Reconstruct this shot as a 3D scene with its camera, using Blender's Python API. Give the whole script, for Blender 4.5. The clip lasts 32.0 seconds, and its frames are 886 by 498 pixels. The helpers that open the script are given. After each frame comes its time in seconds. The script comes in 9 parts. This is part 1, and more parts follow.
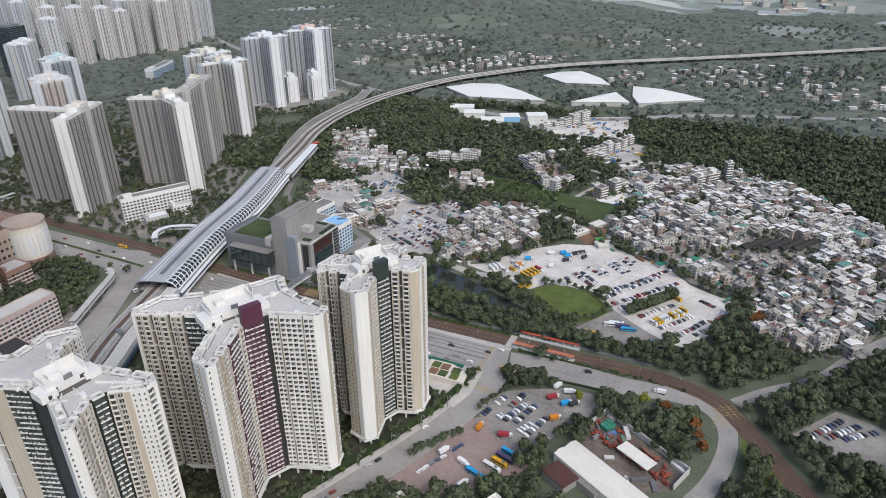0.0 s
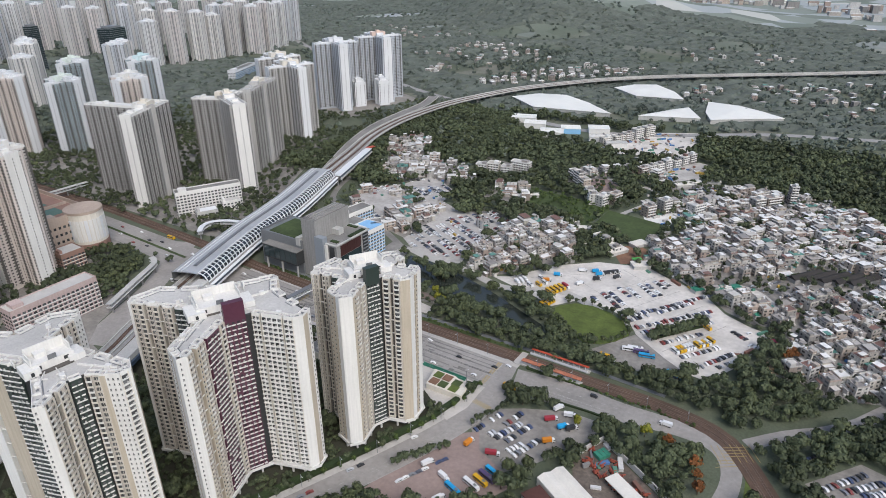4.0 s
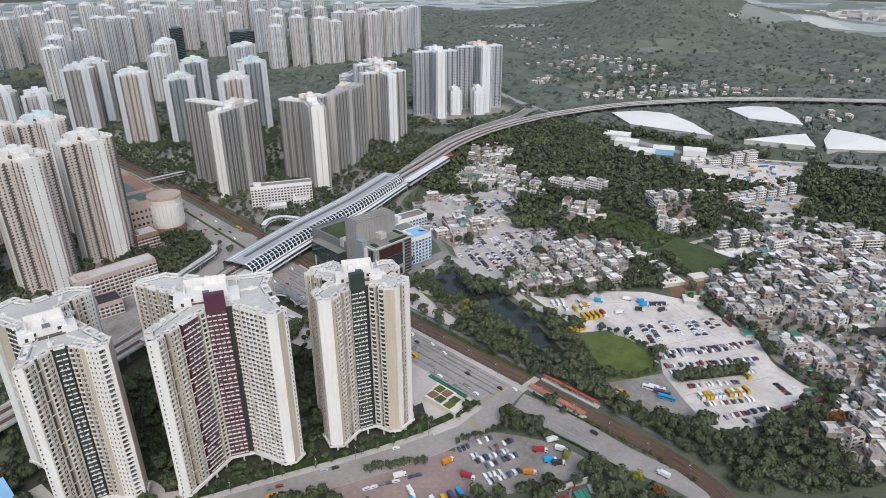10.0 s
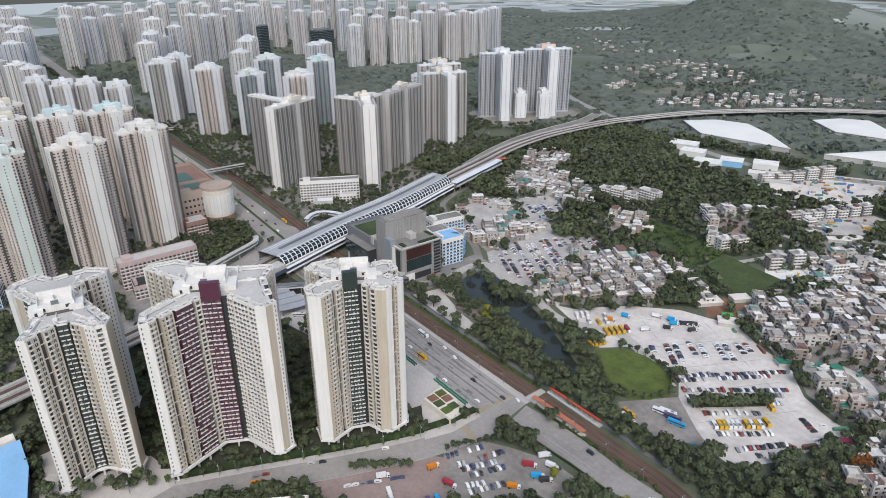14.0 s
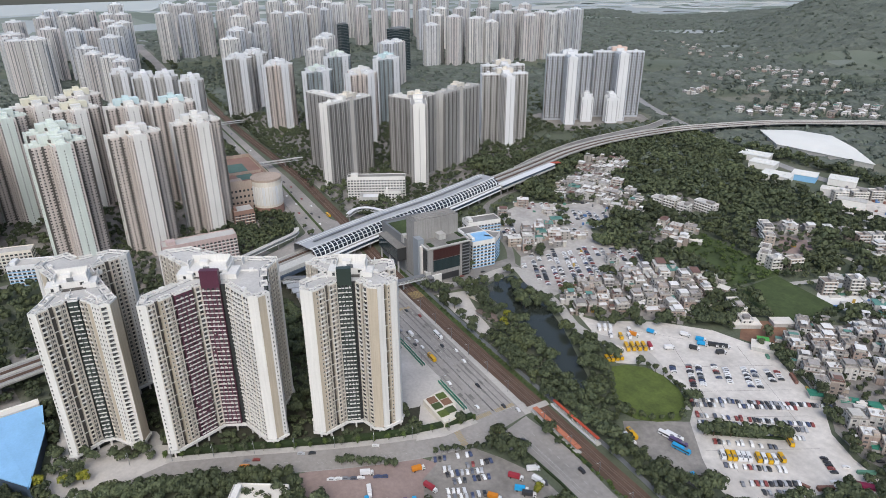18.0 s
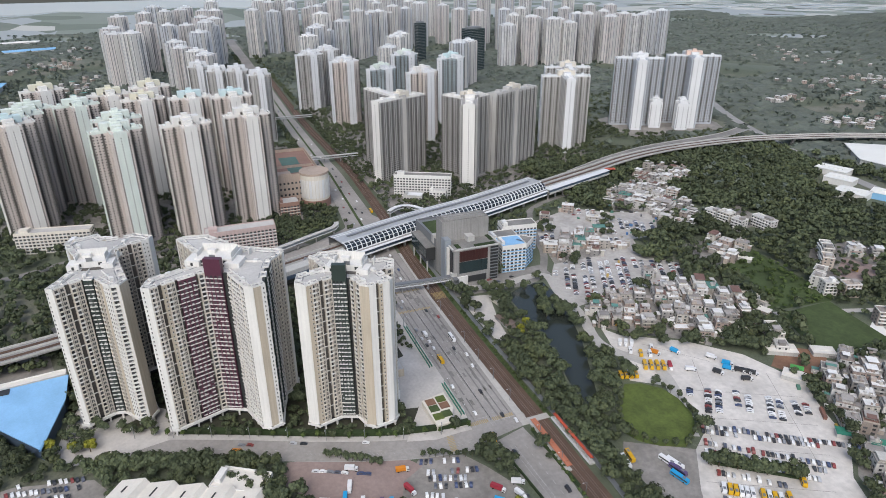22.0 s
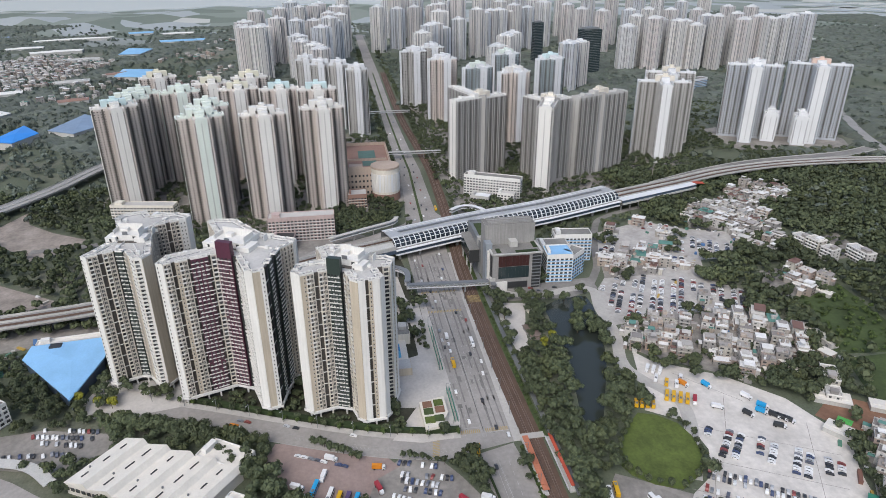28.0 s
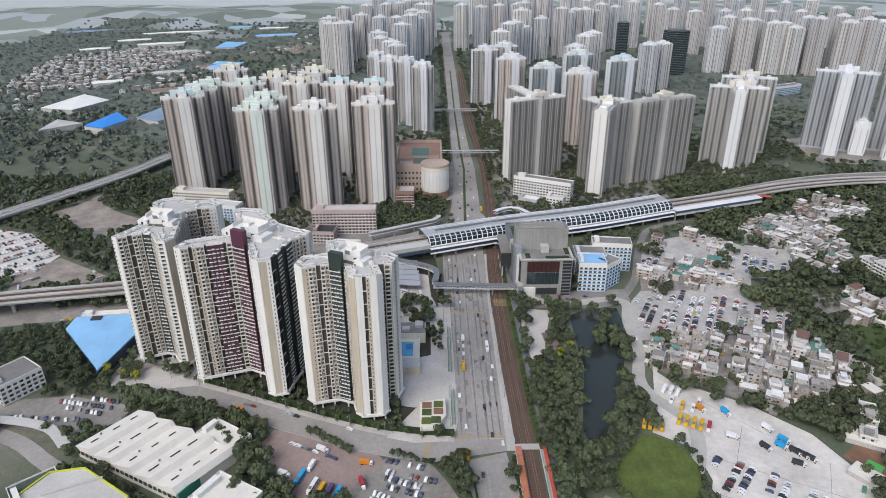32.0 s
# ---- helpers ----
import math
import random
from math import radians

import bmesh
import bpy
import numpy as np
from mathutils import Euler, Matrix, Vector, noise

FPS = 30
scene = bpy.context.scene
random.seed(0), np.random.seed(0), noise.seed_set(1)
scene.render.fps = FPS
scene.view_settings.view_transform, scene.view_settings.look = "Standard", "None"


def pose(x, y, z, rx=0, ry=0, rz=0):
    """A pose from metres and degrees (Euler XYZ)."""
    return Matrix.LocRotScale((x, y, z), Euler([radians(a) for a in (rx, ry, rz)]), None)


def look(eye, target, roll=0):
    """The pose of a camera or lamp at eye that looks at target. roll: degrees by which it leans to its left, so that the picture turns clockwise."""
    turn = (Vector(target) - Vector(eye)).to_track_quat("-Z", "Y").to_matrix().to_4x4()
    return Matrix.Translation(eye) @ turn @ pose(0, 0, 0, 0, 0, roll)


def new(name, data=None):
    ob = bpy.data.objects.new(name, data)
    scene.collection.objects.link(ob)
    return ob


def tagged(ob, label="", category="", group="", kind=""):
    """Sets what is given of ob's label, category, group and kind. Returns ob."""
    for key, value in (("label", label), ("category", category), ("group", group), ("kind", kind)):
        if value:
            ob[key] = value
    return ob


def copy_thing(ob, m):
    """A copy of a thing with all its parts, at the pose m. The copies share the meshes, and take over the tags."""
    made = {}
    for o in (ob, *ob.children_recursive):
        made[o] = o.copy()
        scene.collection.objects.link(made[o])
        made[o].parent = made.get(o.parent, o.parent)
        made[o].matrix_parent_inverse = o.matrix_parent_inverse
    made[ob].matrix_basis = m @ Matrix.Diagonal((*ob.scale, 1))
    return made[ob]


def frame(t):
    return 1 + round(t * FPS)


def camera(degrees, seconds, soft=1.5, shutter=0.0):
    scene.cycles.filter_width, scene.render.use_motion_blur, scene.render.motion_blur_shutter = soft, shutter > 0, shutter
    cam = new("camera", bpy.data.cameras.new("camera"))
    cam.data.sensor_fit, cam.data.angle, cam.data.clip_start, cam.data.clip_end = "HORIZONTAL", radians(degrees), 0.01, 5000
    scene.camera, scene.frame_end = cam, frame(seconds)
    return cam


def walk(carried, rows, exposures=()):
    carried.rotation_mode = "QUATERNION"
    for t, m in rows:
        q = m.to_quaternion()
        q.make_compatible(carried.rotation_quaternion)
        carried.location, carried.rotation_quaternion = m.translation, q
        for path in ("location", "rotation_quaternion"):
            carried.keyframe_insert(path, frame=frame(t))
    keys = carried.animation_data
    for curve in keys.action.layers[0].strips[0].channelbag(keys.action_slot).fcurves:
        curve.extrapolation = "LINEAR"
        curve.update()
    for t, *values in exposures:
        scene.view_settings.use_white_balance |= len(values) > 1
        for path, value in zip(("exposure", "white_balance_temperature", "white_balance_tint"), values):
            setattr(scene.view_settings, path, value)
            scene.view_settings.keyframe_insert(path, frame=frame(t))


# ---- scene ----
cam = camera(69.0, 32.0, soft=0.9)
METRES, EYE, TILT, LEAN, TURN = 402.0, 275.0, 0.0, 0.0, 24.6
ROWS = [
    (0.0, 0.0, 0.0, 0.0, -0.17, -26.18, 0.34),
    (0.5, 0.0156, 0.0012, 0.0001, 0.87, -26.07, 0.34),
    (1.0, 0.0312, 0.0027, 0.0001, 1.92, -25.98, 0.34),
    (1.5, 0.0469, 0.0044, 0.0001, 2.97, -25.89, 0.32),
    (2.0, 0.0624, 0.0064, 0.0002, 3.99, -25.8, 0.32),
    (2.5, 0.0779, 0.0088, 0.0002, 5.0, -25.73, 0.31),
    (3.0, 0.0933, 0.0114, 0.0002, 5.99, -25.65, 0.29),
    (3.5, 0.1086, 0.0142, 0.0003, 6.97, -25.57, 0.29),
    (5.5, 0.1697, 0.0283, 0.0001, 10.98, -25.29, 0.24),
    (6.0, 0.1847, 0.0325, 0.0003, 11.96, -25.22, 0.24),
    (6.5, 0.1996, 0.0369, 0.0001, 13.0, -25.14, 0.24),
    (7.0, 0.2142, 0.0418, 0.0001, 14.01, -25.06, 0.22),
    (7.5, 0.2289, 0.0468, 0.0001, 15.0, -24.99, 0.22),
    (8.0, 0.2435, 0.052, 0.0001, 16.0, -24.91, 0.2),
    (8.5, 0.2579, 0.0574, -0.0, 16.99, -24.85, 0.19),
    (9.0, 0.2724, 0.063, -0.0001, 17.98, -24.78, 0.19),
    (9.5, 0.2866, 0.0691, -0.0001, 18.97, -24.7, 0.17),
    (10.0, 0.3009, 0.0753, 0.0001, 19.96, -24.64, 0.17),
    (10.5, 0.3151, 0.0818, 0.0002, 20.97, -24.6, 0.17),
    (11.0, 0.3291, 0.0886, 0.0003, 21.96, -24.55, 0.17),
    (11.5, 0.343, 0.0955, 0.0001, 22.95, -24.51, 0.17),
    (12.0, 0.3569, 0.1028, 0.0003, 23.95, -24.53, 0.18),
    (12.5, 0.3703, 0.1104, 0.0004, 24.95, -24.54, 0.17),
    (13.0, 0.3839, 0.118, 0.0003, 25.99, -24.54, 0.16),
    (13.5, 0.3975, 0.1258, 0.0001, 27.01, -24.54, 0.17),
    (14.0, 0.4106, 0.1341, 0.0001, 28.04, -24.54, 0.18),
    (14.5, 0.4237, 0.1426, 0.0001, 29.04, -24.55, 0.18),
    (16.5, 0.4755, 0.1782, -0.0003, 33.1, -24.52, 0.22),
    (17.0, 0.4878, 0.1877, -0.0003, 34.1, -24.52, 0.22),
    (17.5, 0.4991, 0.1968, -0.0004, 35.04, -24.52, 0.22),
    (18.0, 0.5109, 0.2067, -0.0004, 36.07, -24.52, 0.21),
    (18.5, 0.5225, 0.2167, -0.0003, 37.07, -24.53, 0.2),
    (19.0, 0.5341, 0.2269, -0.0007, 38.05, -24.52, 0.2),
    (19.5, 0.5457, 0.2374, -0.0007, 39.06, -24.52, 0.21),
    (20.0, 0.5566, 0.2481, -0.0007, 40.05, -24.53, 0.2),
    (20.5, 0.5678, 0.2595, 0.0, 41.08, -24.56, 0.23),
    (21.0, 0.5785, 0.2706, 0.0, 42.1, -24.56, 0.22),
    (21.5, 0.5892, 0.2817, -0.0, 43.09, -24.55, 0.21),
    (22.0, 0.5995, 0.2931, 0.0, 44.08, -24.55, 0.19),
    (22.5, 0.6097, 0.3049, 0.0002, 45.11, -24.57, 0.18),
    (23.0, 0.62, 0.3167, -0.0001, 46.11, -24.56, 0.19),
    (23.5, 0.6298, 0.3288, 0.0001, 47.14, -24.57, 0.18),
    (24.0, 0.6394, 0.3411, 0.0002, 48.17, -24.58, 0.18),
    (24.5, 0.6487, 0.3534, 0.0006, 49.16, -24.58, 0.18),
    (25.0, 0.658, 0.3662, 0.0003, 50.16, -24.58, 0.21),
    (25.5, 0.6672, 0.3787, 0.0009, 51.19, -24.61, 0.2),
    (27.5, 0.7018, 0.4334, 0.0003, 55.25, -24.63, 0.27),
    (28.0, 0.7098, 0.4469, 0.0001, 56.27, -24.63, 0.28),
    (28.5, 0.7173, 0.4606, 0.0002, 57.29, -24.65, 0.27),
    (29.0, 0.7246, 0.4746, 0.0005, 58.38, -24.69, 0.27),
    (29.5, 0.7319, 0.4887, 0.0006, 59.47, -24.7, 0.27),
    (30.0, 0.7389, 0.5027, 0.0002, 60.51, -24.69, 0.28),
    (30.5, 0.7452, 0.5172, 0.0007, 61.56, -24.73, 0.27),
    (31.0, 0.7519, 0.5319, 0.0007, 62.61, -24.74, 0.31),
    (31.5, 0.7581, 0.5459, 0.0002, 63.66, -24.72, 0.29),
    (32.0, 0.7639, 0.5607, 0.0003, 64.69, -24.74, 0.31),
]
walk(cam, [(t, pose(0, 0, EYE, TILT, LEAN, TURN) @ pose(METRES * x, METRES * y, METRES * z, 90 + pitch, roll, yaw)) for t, x, y, z, yaw, pitch, roll in ROWS])

# ---- daylight under a bright overcast sky ----
world = bpy.data.worlds.new("overcast_sky")
scene.world = world
world.use_nodes = True
wn = world.node_tree.nodes
sky = wn.new("ShaderNodeTexSky")
sky.sky_type = 'NISHITA'
sky.sun_disc = False
sky.sun_elevation, sky.sun_rotation = radians(48), radians(122)
sky.air_density, sky.dust_density, sky.ozone_density = 1.0, 2.5, 1.5
wn["Background"].inputs["Strength"].default_value = 0.15
cloud = wn.new("ShaderNodeHueSaturation")
cloud.inputs["Saturation"].default_value = 0.9
world.node_tree.links.new(sky.outputs[0], cloud.inputs["Color"])
world.node_tree.links.new(cloud.outputs[0], wn["Background"].inputs["Color"])
sun = new("sun", bpy.data.lights.new("sun", 'SUN'))
sun.data.energy, sun.data.angle, sun.data.color = 1.5, radians(45), (1.0, 0.985, 0.965)
sun.matrix_world = look((0, 0, 400), (math.sin(radians(122)) * -360, math.cos(radians(122)) * -360, 0))
scene.view_settings.exposure = 0.32

# ---- materials ----
MATS = {}


def nodes_of(name):
    m = bpy.data.materials.new(name)
    m.use_nodes = True
    t = m.node_tree
    return m, t, t.nodes["Principled BSDF"]


def link(t, a, b):
    t.links.new(a, b)


def mixed(t, kind, fac, a, b):
    """A colour mix; a and b are sockets or colours."""
    n = t.nodes.new("ShaderNodeMix")
    n.data_type, n.blend_type = 'RGBA', kind
    for socket, v in ((n.inputs[0], fac), (n.inputs[6], a), (n.inputs[7], b)):
        if isinstance(v, (int, float)):
            socket.default_value = v
        elif isinstance(v, tuple):
            socket.default_value = (*v, 1)
        else:
            link(t, v, socket)
    return n.outputs[2]


def noise_of(t, scale, detail=4, stretch=(1, 1, 1), rough=0.6):
    c = t.nodes.new("ShaderNodeTexCoord")
    mp = t.nodes.new("ShaderNodeMapping")
    mp.inputs["Scale"].default_value = stretch
    n = t.nodes.new("ShaderNodeTexNoise")
    n.inputs["Scale"].default_value, n.inputs["Detail"].default_value, n.inputs["Roughness"].default_value = scale, detail, rough
    g = t.nodes.new("ShaderNodeNewGeometry")
    link(t, g.outputs["Position"], mp.inputs[0])
    link(t, mp.outputs[0], n.inputs["Vector"])
    return n.outputs["Fac"]


def ramp_of(t, fac, stops, constant=False):
    r = t.nodes.new("ShaderNodeValToRGB")
    if constant:
        r.color_ramp.interpolation = 'CONSTANT'
    e = r.color_ramp.elements
    while len(e) < len(stops):
        e.new(0.5)
    for i, (p, col) in enumerate(stops):
        e[i].position = p
    for i, (p, col) in enumerate(stops):
        e[i].color = (*col, 1) if isinstance(col, tuple) else (col, col, col, 1)
    link(t, fac, r.inputs[0])
    return r.outputs[0]


def mk(name, color, rough=0.75, metal=0.0, big=0.03, fine=0.8, amount=0.25, streak=0.0, bump=0.0, spec=0.4, palette=None, by='object', vary=0.0):
    """A painted, cast or weathered surface: two scales of variation, optional rain streaks, optional palette by piece."""
    m, t, p = nodes_of(name)
    p.inputs["Roughness"].default_value, p.inputs["Metallic"].default_value = rough, metal
    p.inputs["Specular IOR Level"].default_value = spec
    base = color
    if palette or vary:
        if by == 'object':
            rnd = t.nodes.new("ShaderNodeObjectInfo").outputs["Random"]
        else:
            rnd = t.nodes.new("ShaderNodeNewGeometry").outputs["Random Per Island"]
        if palette:
            base = ramp_of(t, rnd, [(i / len(palette), c) for i, c in enumerate(palette)], True)
        else:
            base = mixed(t, 'MULTIPLY', 1.0, color, ramp_of(t, rnd, [(0.0, 1 - vary), (1.0, 1 + vary * 0.4)]))
    lo = ramp_of(t, noise_of(t, big, 5), [(0.3, 1 - amount), (0.72, 1.0)])
    hi = ramp_of(t, noise_of(t, fine, 4), [(0.25, 1 - amount * 0.7), (0.75, 1.0)])
    c = mixed(t, 'MULTIPLY', 1.0, base, lo)
    c = mixed(t, 'MULTIPLY', 1.0, c, hi)
    if streak:
        s = ramp_of(t, noise_of(t, 0.9, 3, (1, 1, 0.04)), [(0.35, 1 - streak), (0.65, 1.0)])
        c = mixed(t, 'MULTIPLY', 1.0, c, s)
    link(t, c, p.inputs["Base Color"])
    if bump:
        b = t.nodes.new("ShaderNodeBump")
        b.inputs["Strength"].default_value, b.inputs["Distance"].default_value = 0.5, bump
        link(t, noise_of(t, fine * 2, 4), b.inputs["Height"])
        link(t, b.outputs[0], p.inputs["Normal"])
    MATS[name] = m
    return m


def leafy(name, dark, light, by='island'):
    m, t, p = nodes_of(name)
    if by == 'island':
        rnd = t.nodes.new("ShaderNodeNewGeometry").outputs["Random Per Island"]
    else:
        rnd = t.nodes.new("ShaderNodeObjectInfo").outputs["Random"]
    patch = noise_of(t, 0.045, 3)
    stand = ramp_of(t, noise_of(t, 0.014, 4), [(0.34, 0.62), (0.5, 0.95), (0.68, 1.3)])
    leaf = ramp_of(t, rnd, [(0.0, dark), (1.0, light)])
    warm = mixed(t, 'MIX', ramp_of(t, patch, [(0.5, 0.0), (0.75, 0.5)]), leaf, mixed(t, 'MULTIPLY', 1.0, leaf, (1.3, 1.15, 0.72)))
    grain = ramp_of(t, noise_of(t, 1.3, 4), [(0.3, 0.7), (0.7, 1.15)])
    link(t, mixed(t, 'MULTIPLY', 1.0, mixed(t, 'MULTIPLY', 1.0, warm, grain), stand), p.inputs["Base Color"])
    p.inputs["Roughness"].default_value = 0.7
    p.inputs["Specular IOR Level"].default_value = 0.25
    MATS[name] = m
    return m


# paint, render and cladding
WHITE = mk("white_paint", (0.75, 0.735, 0.70), 0.6, streak=0.10, amount=0.10)
CREAM = mk("cream_tiles", (0.74, 0.69, 0.60), 0.6, streak=0.12, amount=0.12)
BEIGE = mk("beige_tiles", (0.54, 0.47, 0.37), 0.6, streak=0.15, amount=0.12)
# dark taupe stands for shade in recesses of the city towers
SHADETAUPE = mk("shade_taupe_render", (0.13, 0.12, 0.108), 0.75, streak=0.15)
PURPLE = mk("purple_cladding", (0.10, 0.031, 0.055), 0.45, amount=0.2)
GREENBLACK = mk("dark_green_cladding", (0.038, 0.055, 0.048), 0.4, amount=0.2)
CHARCOAL = mk("charcoal_cladding", (0.045, 0.047, 0.048), 0.5, amount=0.25)
GLASS = mk("dark_window_glass", (0.10, 0.105, 0.11), 0.12, spec=0.7, amount=0.4, by='object', vary=0.6)
GLASSI = mk("window_glass_pieces", (0.13, 0.132, 0.135), 0.15, spec=0.7, amount=0.3, by='island', vary=0.7)
ROOFGREY = mk("pale_roof_screed", (0.60, 0.58, 0.55), 0.9, amount=0.3, bump=0.02)
ROOFDIRTY = mk("weathered_roof_screed", (0.30, 0.29, 0.27), 0.9, amount=0.45, bump=0.02)
CONCRETE = mk("viaduct_concrete", (0.38, 0.37, 0.355), 0.85, streak=0.2, amount=0.25, bump=0.01)
CONCRETE_L = mk("light_concrete", (0.56, 0.55, 0.52), 0.85, streak=0.12, amount=0.2)
STATIONROOF = mk("station_roof_metal", (0.50, 0.51, 0.52), 0.45, 0.2, amount=0.2)
STEELWHITE = mk("white_steel", (0.72, 0.73, 0.74), 0.4, amount=0.1)
STEELDARK = mk("dark_steel", (0.06, 0.063, 0.066), 0.5, 0.3)
STEELGREY = mk("grey_steel", (0.25, 0.26, 0.27), 0.5, 0.3)
CURTAIN = mk("curtain_wall_glass", (0.05, 0.075, 0.08), 0.08, spec=0.8, amount=0.3, by='island', vary=0.4)
STATIONGLASS = mk("station_glazing", (0.03, 0.042, 0.055), 0.1, spec=0.8)
BROWNPANEL = mk("brown_red_panel", (0.06, 0.022, 0.02), 0.5)
PINK = mk("pale_pink_render", (0.60, 0.47, 0.44), 0.8, streak=0.15)
SALMON = mk("salmon_tiles", (0.54, 0.43, 0.35), 0.75, streak=0.15)
BRICKRED = mk("brick_red_tiles", (0.33, 0.20, 0.155), 0.8)
SKYBLUE = mk("sky_blue_paint", (0.25, 0.50, 0.75), 0.6, amount=0.15)
DEEPBLUE = mk("bright_blue_sheet", (0.03, 0.26, 0.75), 0.5, amount=0.15)
BLUEROOF = mk("light_blue_roof_sheet", (0.27, 0.52, 0.80), 0.5, amount=0.18, big=0.06)
BLUEWALL = mk("blue_glazed_wall", (0.07, 0.10, 0.145), 0.3)
ORANGE = mk("orange_canopy", (0.55, 0.20, 0.11), 0.6, amount=0.35)
REDORANGE = mk("red_canopy", (0.55, 0.10, 0.055), 0.55)
SHEDWHITE = mk("white_metal_sheet", (0.75, 0.71, 0.64), 0.5, amount=0.15, big=0.08)
SHEDPALE = mk("off_white_membrane", (0.78, 0.77, 0.72), 0.6, amount=0.12, big=0.02)
YELLOWEDGE = mk("yellow_green_coping", (0.60, 0.62, 0.05), 0.6)
GREENSHEET = mk("green_sheet", (0.05, 0.25, 0.17), 0.6)
RUST = mk("rusty_sheet", (0.11, 0.045, 0.035), 0.8, amount=0.4)
REDMACHINE = mk("red_machinery", (0.45, 0.05, 0.04), 0.55, palette=[(0.45, 0.05, 0.04), (0.38, 0.10, 0.06), (0.5, 0.06, 0.05), (0.25, 0.06, 0.05)], by='island')

# grounds
ASPHALT = mk("asphalt", (0.385, 0.36, 0.335), 0.9, big=0.02, fine=0.35, amount=0.35, bump=0.01)
ASPHALT_OLD = mk("worn_asphalt", (0.30, 0.285, 0.265), 0.9, big=0.04, fine=0.3, amount=0.4, bump=0.01)
LOTWHITE = mk("pale_concrete_yard", (0.74, 0.695, 0.64), 0.9, big=0.04, fine=0.25, amount=0.34)
LOTGREY = mk("grey_parking_ground", (0.36, 0.335, 0.305), 0.95, big=0.05, fine=0.3, amount=0.45)
PINKPAVE = mk("pink_paving", (0.33, 0.25, 0.225), 0.9, big=0.05, fine=0.4, amount=0.25)
PAVEMENT = mk("pavement_slabs", (0.50, 0.475, 0.44), 0.9, big=0.06, fine=0.5, amount=0.25)
PLAZA = mk("plaza_paving", (0.58, 0.545, 0.505), 0.9, big=0.06, fine=0.5, amount=0.25)
BALLAST = mk("rusty_ballast", (0.145, 0.092, 0.066), 0.95, big=0.05, fine=0.6, amount=0.4, bump=0.03)
RAIL = mk("rail_steel", (0.28, 0.20, 0.16), 0.5, 0.5)
VILLAGE = mk("village_ground", (0.36, 0.335, 0.305), 0.95, big=0.05, fine=0.2, amount=0.5)
VPARK = mk("pale_worn_parking", (0.54, 0.51, 0.475), 0.95, big=0.05, fine=0.25, amount=0.35)
WHITEPAVE = mk("white_court_paving", (0.74, 0.73, 0.70), 0.9, big=0.06, fine=0.4, amount=0.12)
PLANTED = mk("dark_planted_ground", (0.075, 0.075, 0.05), 0.95, big=0.08, fine=0.5, amount=0.5, bump=0.1)
SAND = mk("bare_sandy_ground", (0.40, 0.345, 0.30), 0.95, big=0.06, fine=0.3, amount=0.45, bump=0.05)
DIRTYYARD = mk("dirty_brown_yard", (0.22, 0.18, 0.15), 0.95, big=0.1, fine=0.4, amount=0.5)
SLEEPER = mk("brown_sleepers", (0.21, 0.155, 0.125), 0.95, amount=0.4)
CLUTTER = mk("yard_goods", (0.5, 0.5, 0.5), 0.7, amount=0.3, by='island', palette=[(0.70, 0.69, 0.67), (0.30, 0.29, 0.28), (0.62, 0.60, 0.56), (0.10, 0.22, 0.45), (0.45, 0.42, 0.38), (0.24, 0.12, 0.09), (0.72, 0.71, 0.70), (0.12, 0.28, 0.20), (0.50, 0.34, 0.08), (0.20, 0.20, 0.21)])
EARTH = mk("bare_red_earth", (0.28, 0.155, 0.10), 0.95, big=0.04, fine=0.3, amount=0.4)
GRASS = mk("lawn_grass", (0.135, 0.18, 0.04), 0.9, big=0.07, fine=0.5, amount=0.5, bump=0.05)
ROUGHGRASS = mk("rough_grass", (0.085, 0.122, 0.042), 0.95, big=0.04, fine=0.3, amount=0.5, bump=0.08)
LINE = mk("road_paint", (0.52, 0.51, 0.48), 0.8, amount=0.45)
YLINE = mk("yellow_road_paint", (0.48, 0.36, 0.16), 0.85, amount=0.35)
KERB = mk("kerb_stone", (0.42, 0.41, 0.39), 0.9)
POOL = mk("pool_water", (0.12, 0.45, 0.68), 0.1, spec=0.7)
POOLDEEP = mk("pool_deep", (0.03, 0.22, 0.55), 0.1, spec=0.7)
BARK = mk("bark", (0.10, 0.075, 0.05), 0.9, fine=3.0)
HEDGE = mk("clipped_hedge", (0.035, 0.060, 0.018), 0.85, fine=2.0, amount=0.5, bump=0.15)
LEAF = leafy("woodland_leaves", (0.042, 0.056, 0.032), (0.098, 0.118, 0.060))
# far leaves: base colours lightened and greyed to stand for haze
LEAFHAZE = leafy("hazy_woodland_leaves", (0.095, 0.118, 0.10), (0.13, 0.155, 0.13))
LEAFHAZEC = mk("hazy_canopy_leaves", (0.14, 0.162, 0.135), 0.9, big=0.02, fine=0.14, amount=0.45, bump=0.8)
LEAFSCRUB = leafy("light_scrub_leaves", (0.045, 0.075, 0.02), (0.10, 0.14, 0.045))
LEAFYELLOW = leafy("yellow_green_leaves", (0.10, 0.12, 0.015), (0.26, 0.25, 0.03))
LEAFRED = leafy("orange_blossom_leaves", (0.10, 0.045, 0.015), (0.24, 0.09, 0.03))
LEAFLIGHT = leafy("young_street_leaves", (0.045, 0.075, 0.02), (0.10, 0.14, 0.04))

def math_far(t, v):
    """0 near the town, 1 out on the plain of ponds and fields, paled for haze."""
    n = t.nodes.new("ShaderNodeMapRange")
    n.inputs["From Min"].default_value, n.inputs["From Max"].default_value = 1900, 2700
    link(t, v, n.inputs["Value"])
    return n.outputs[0]


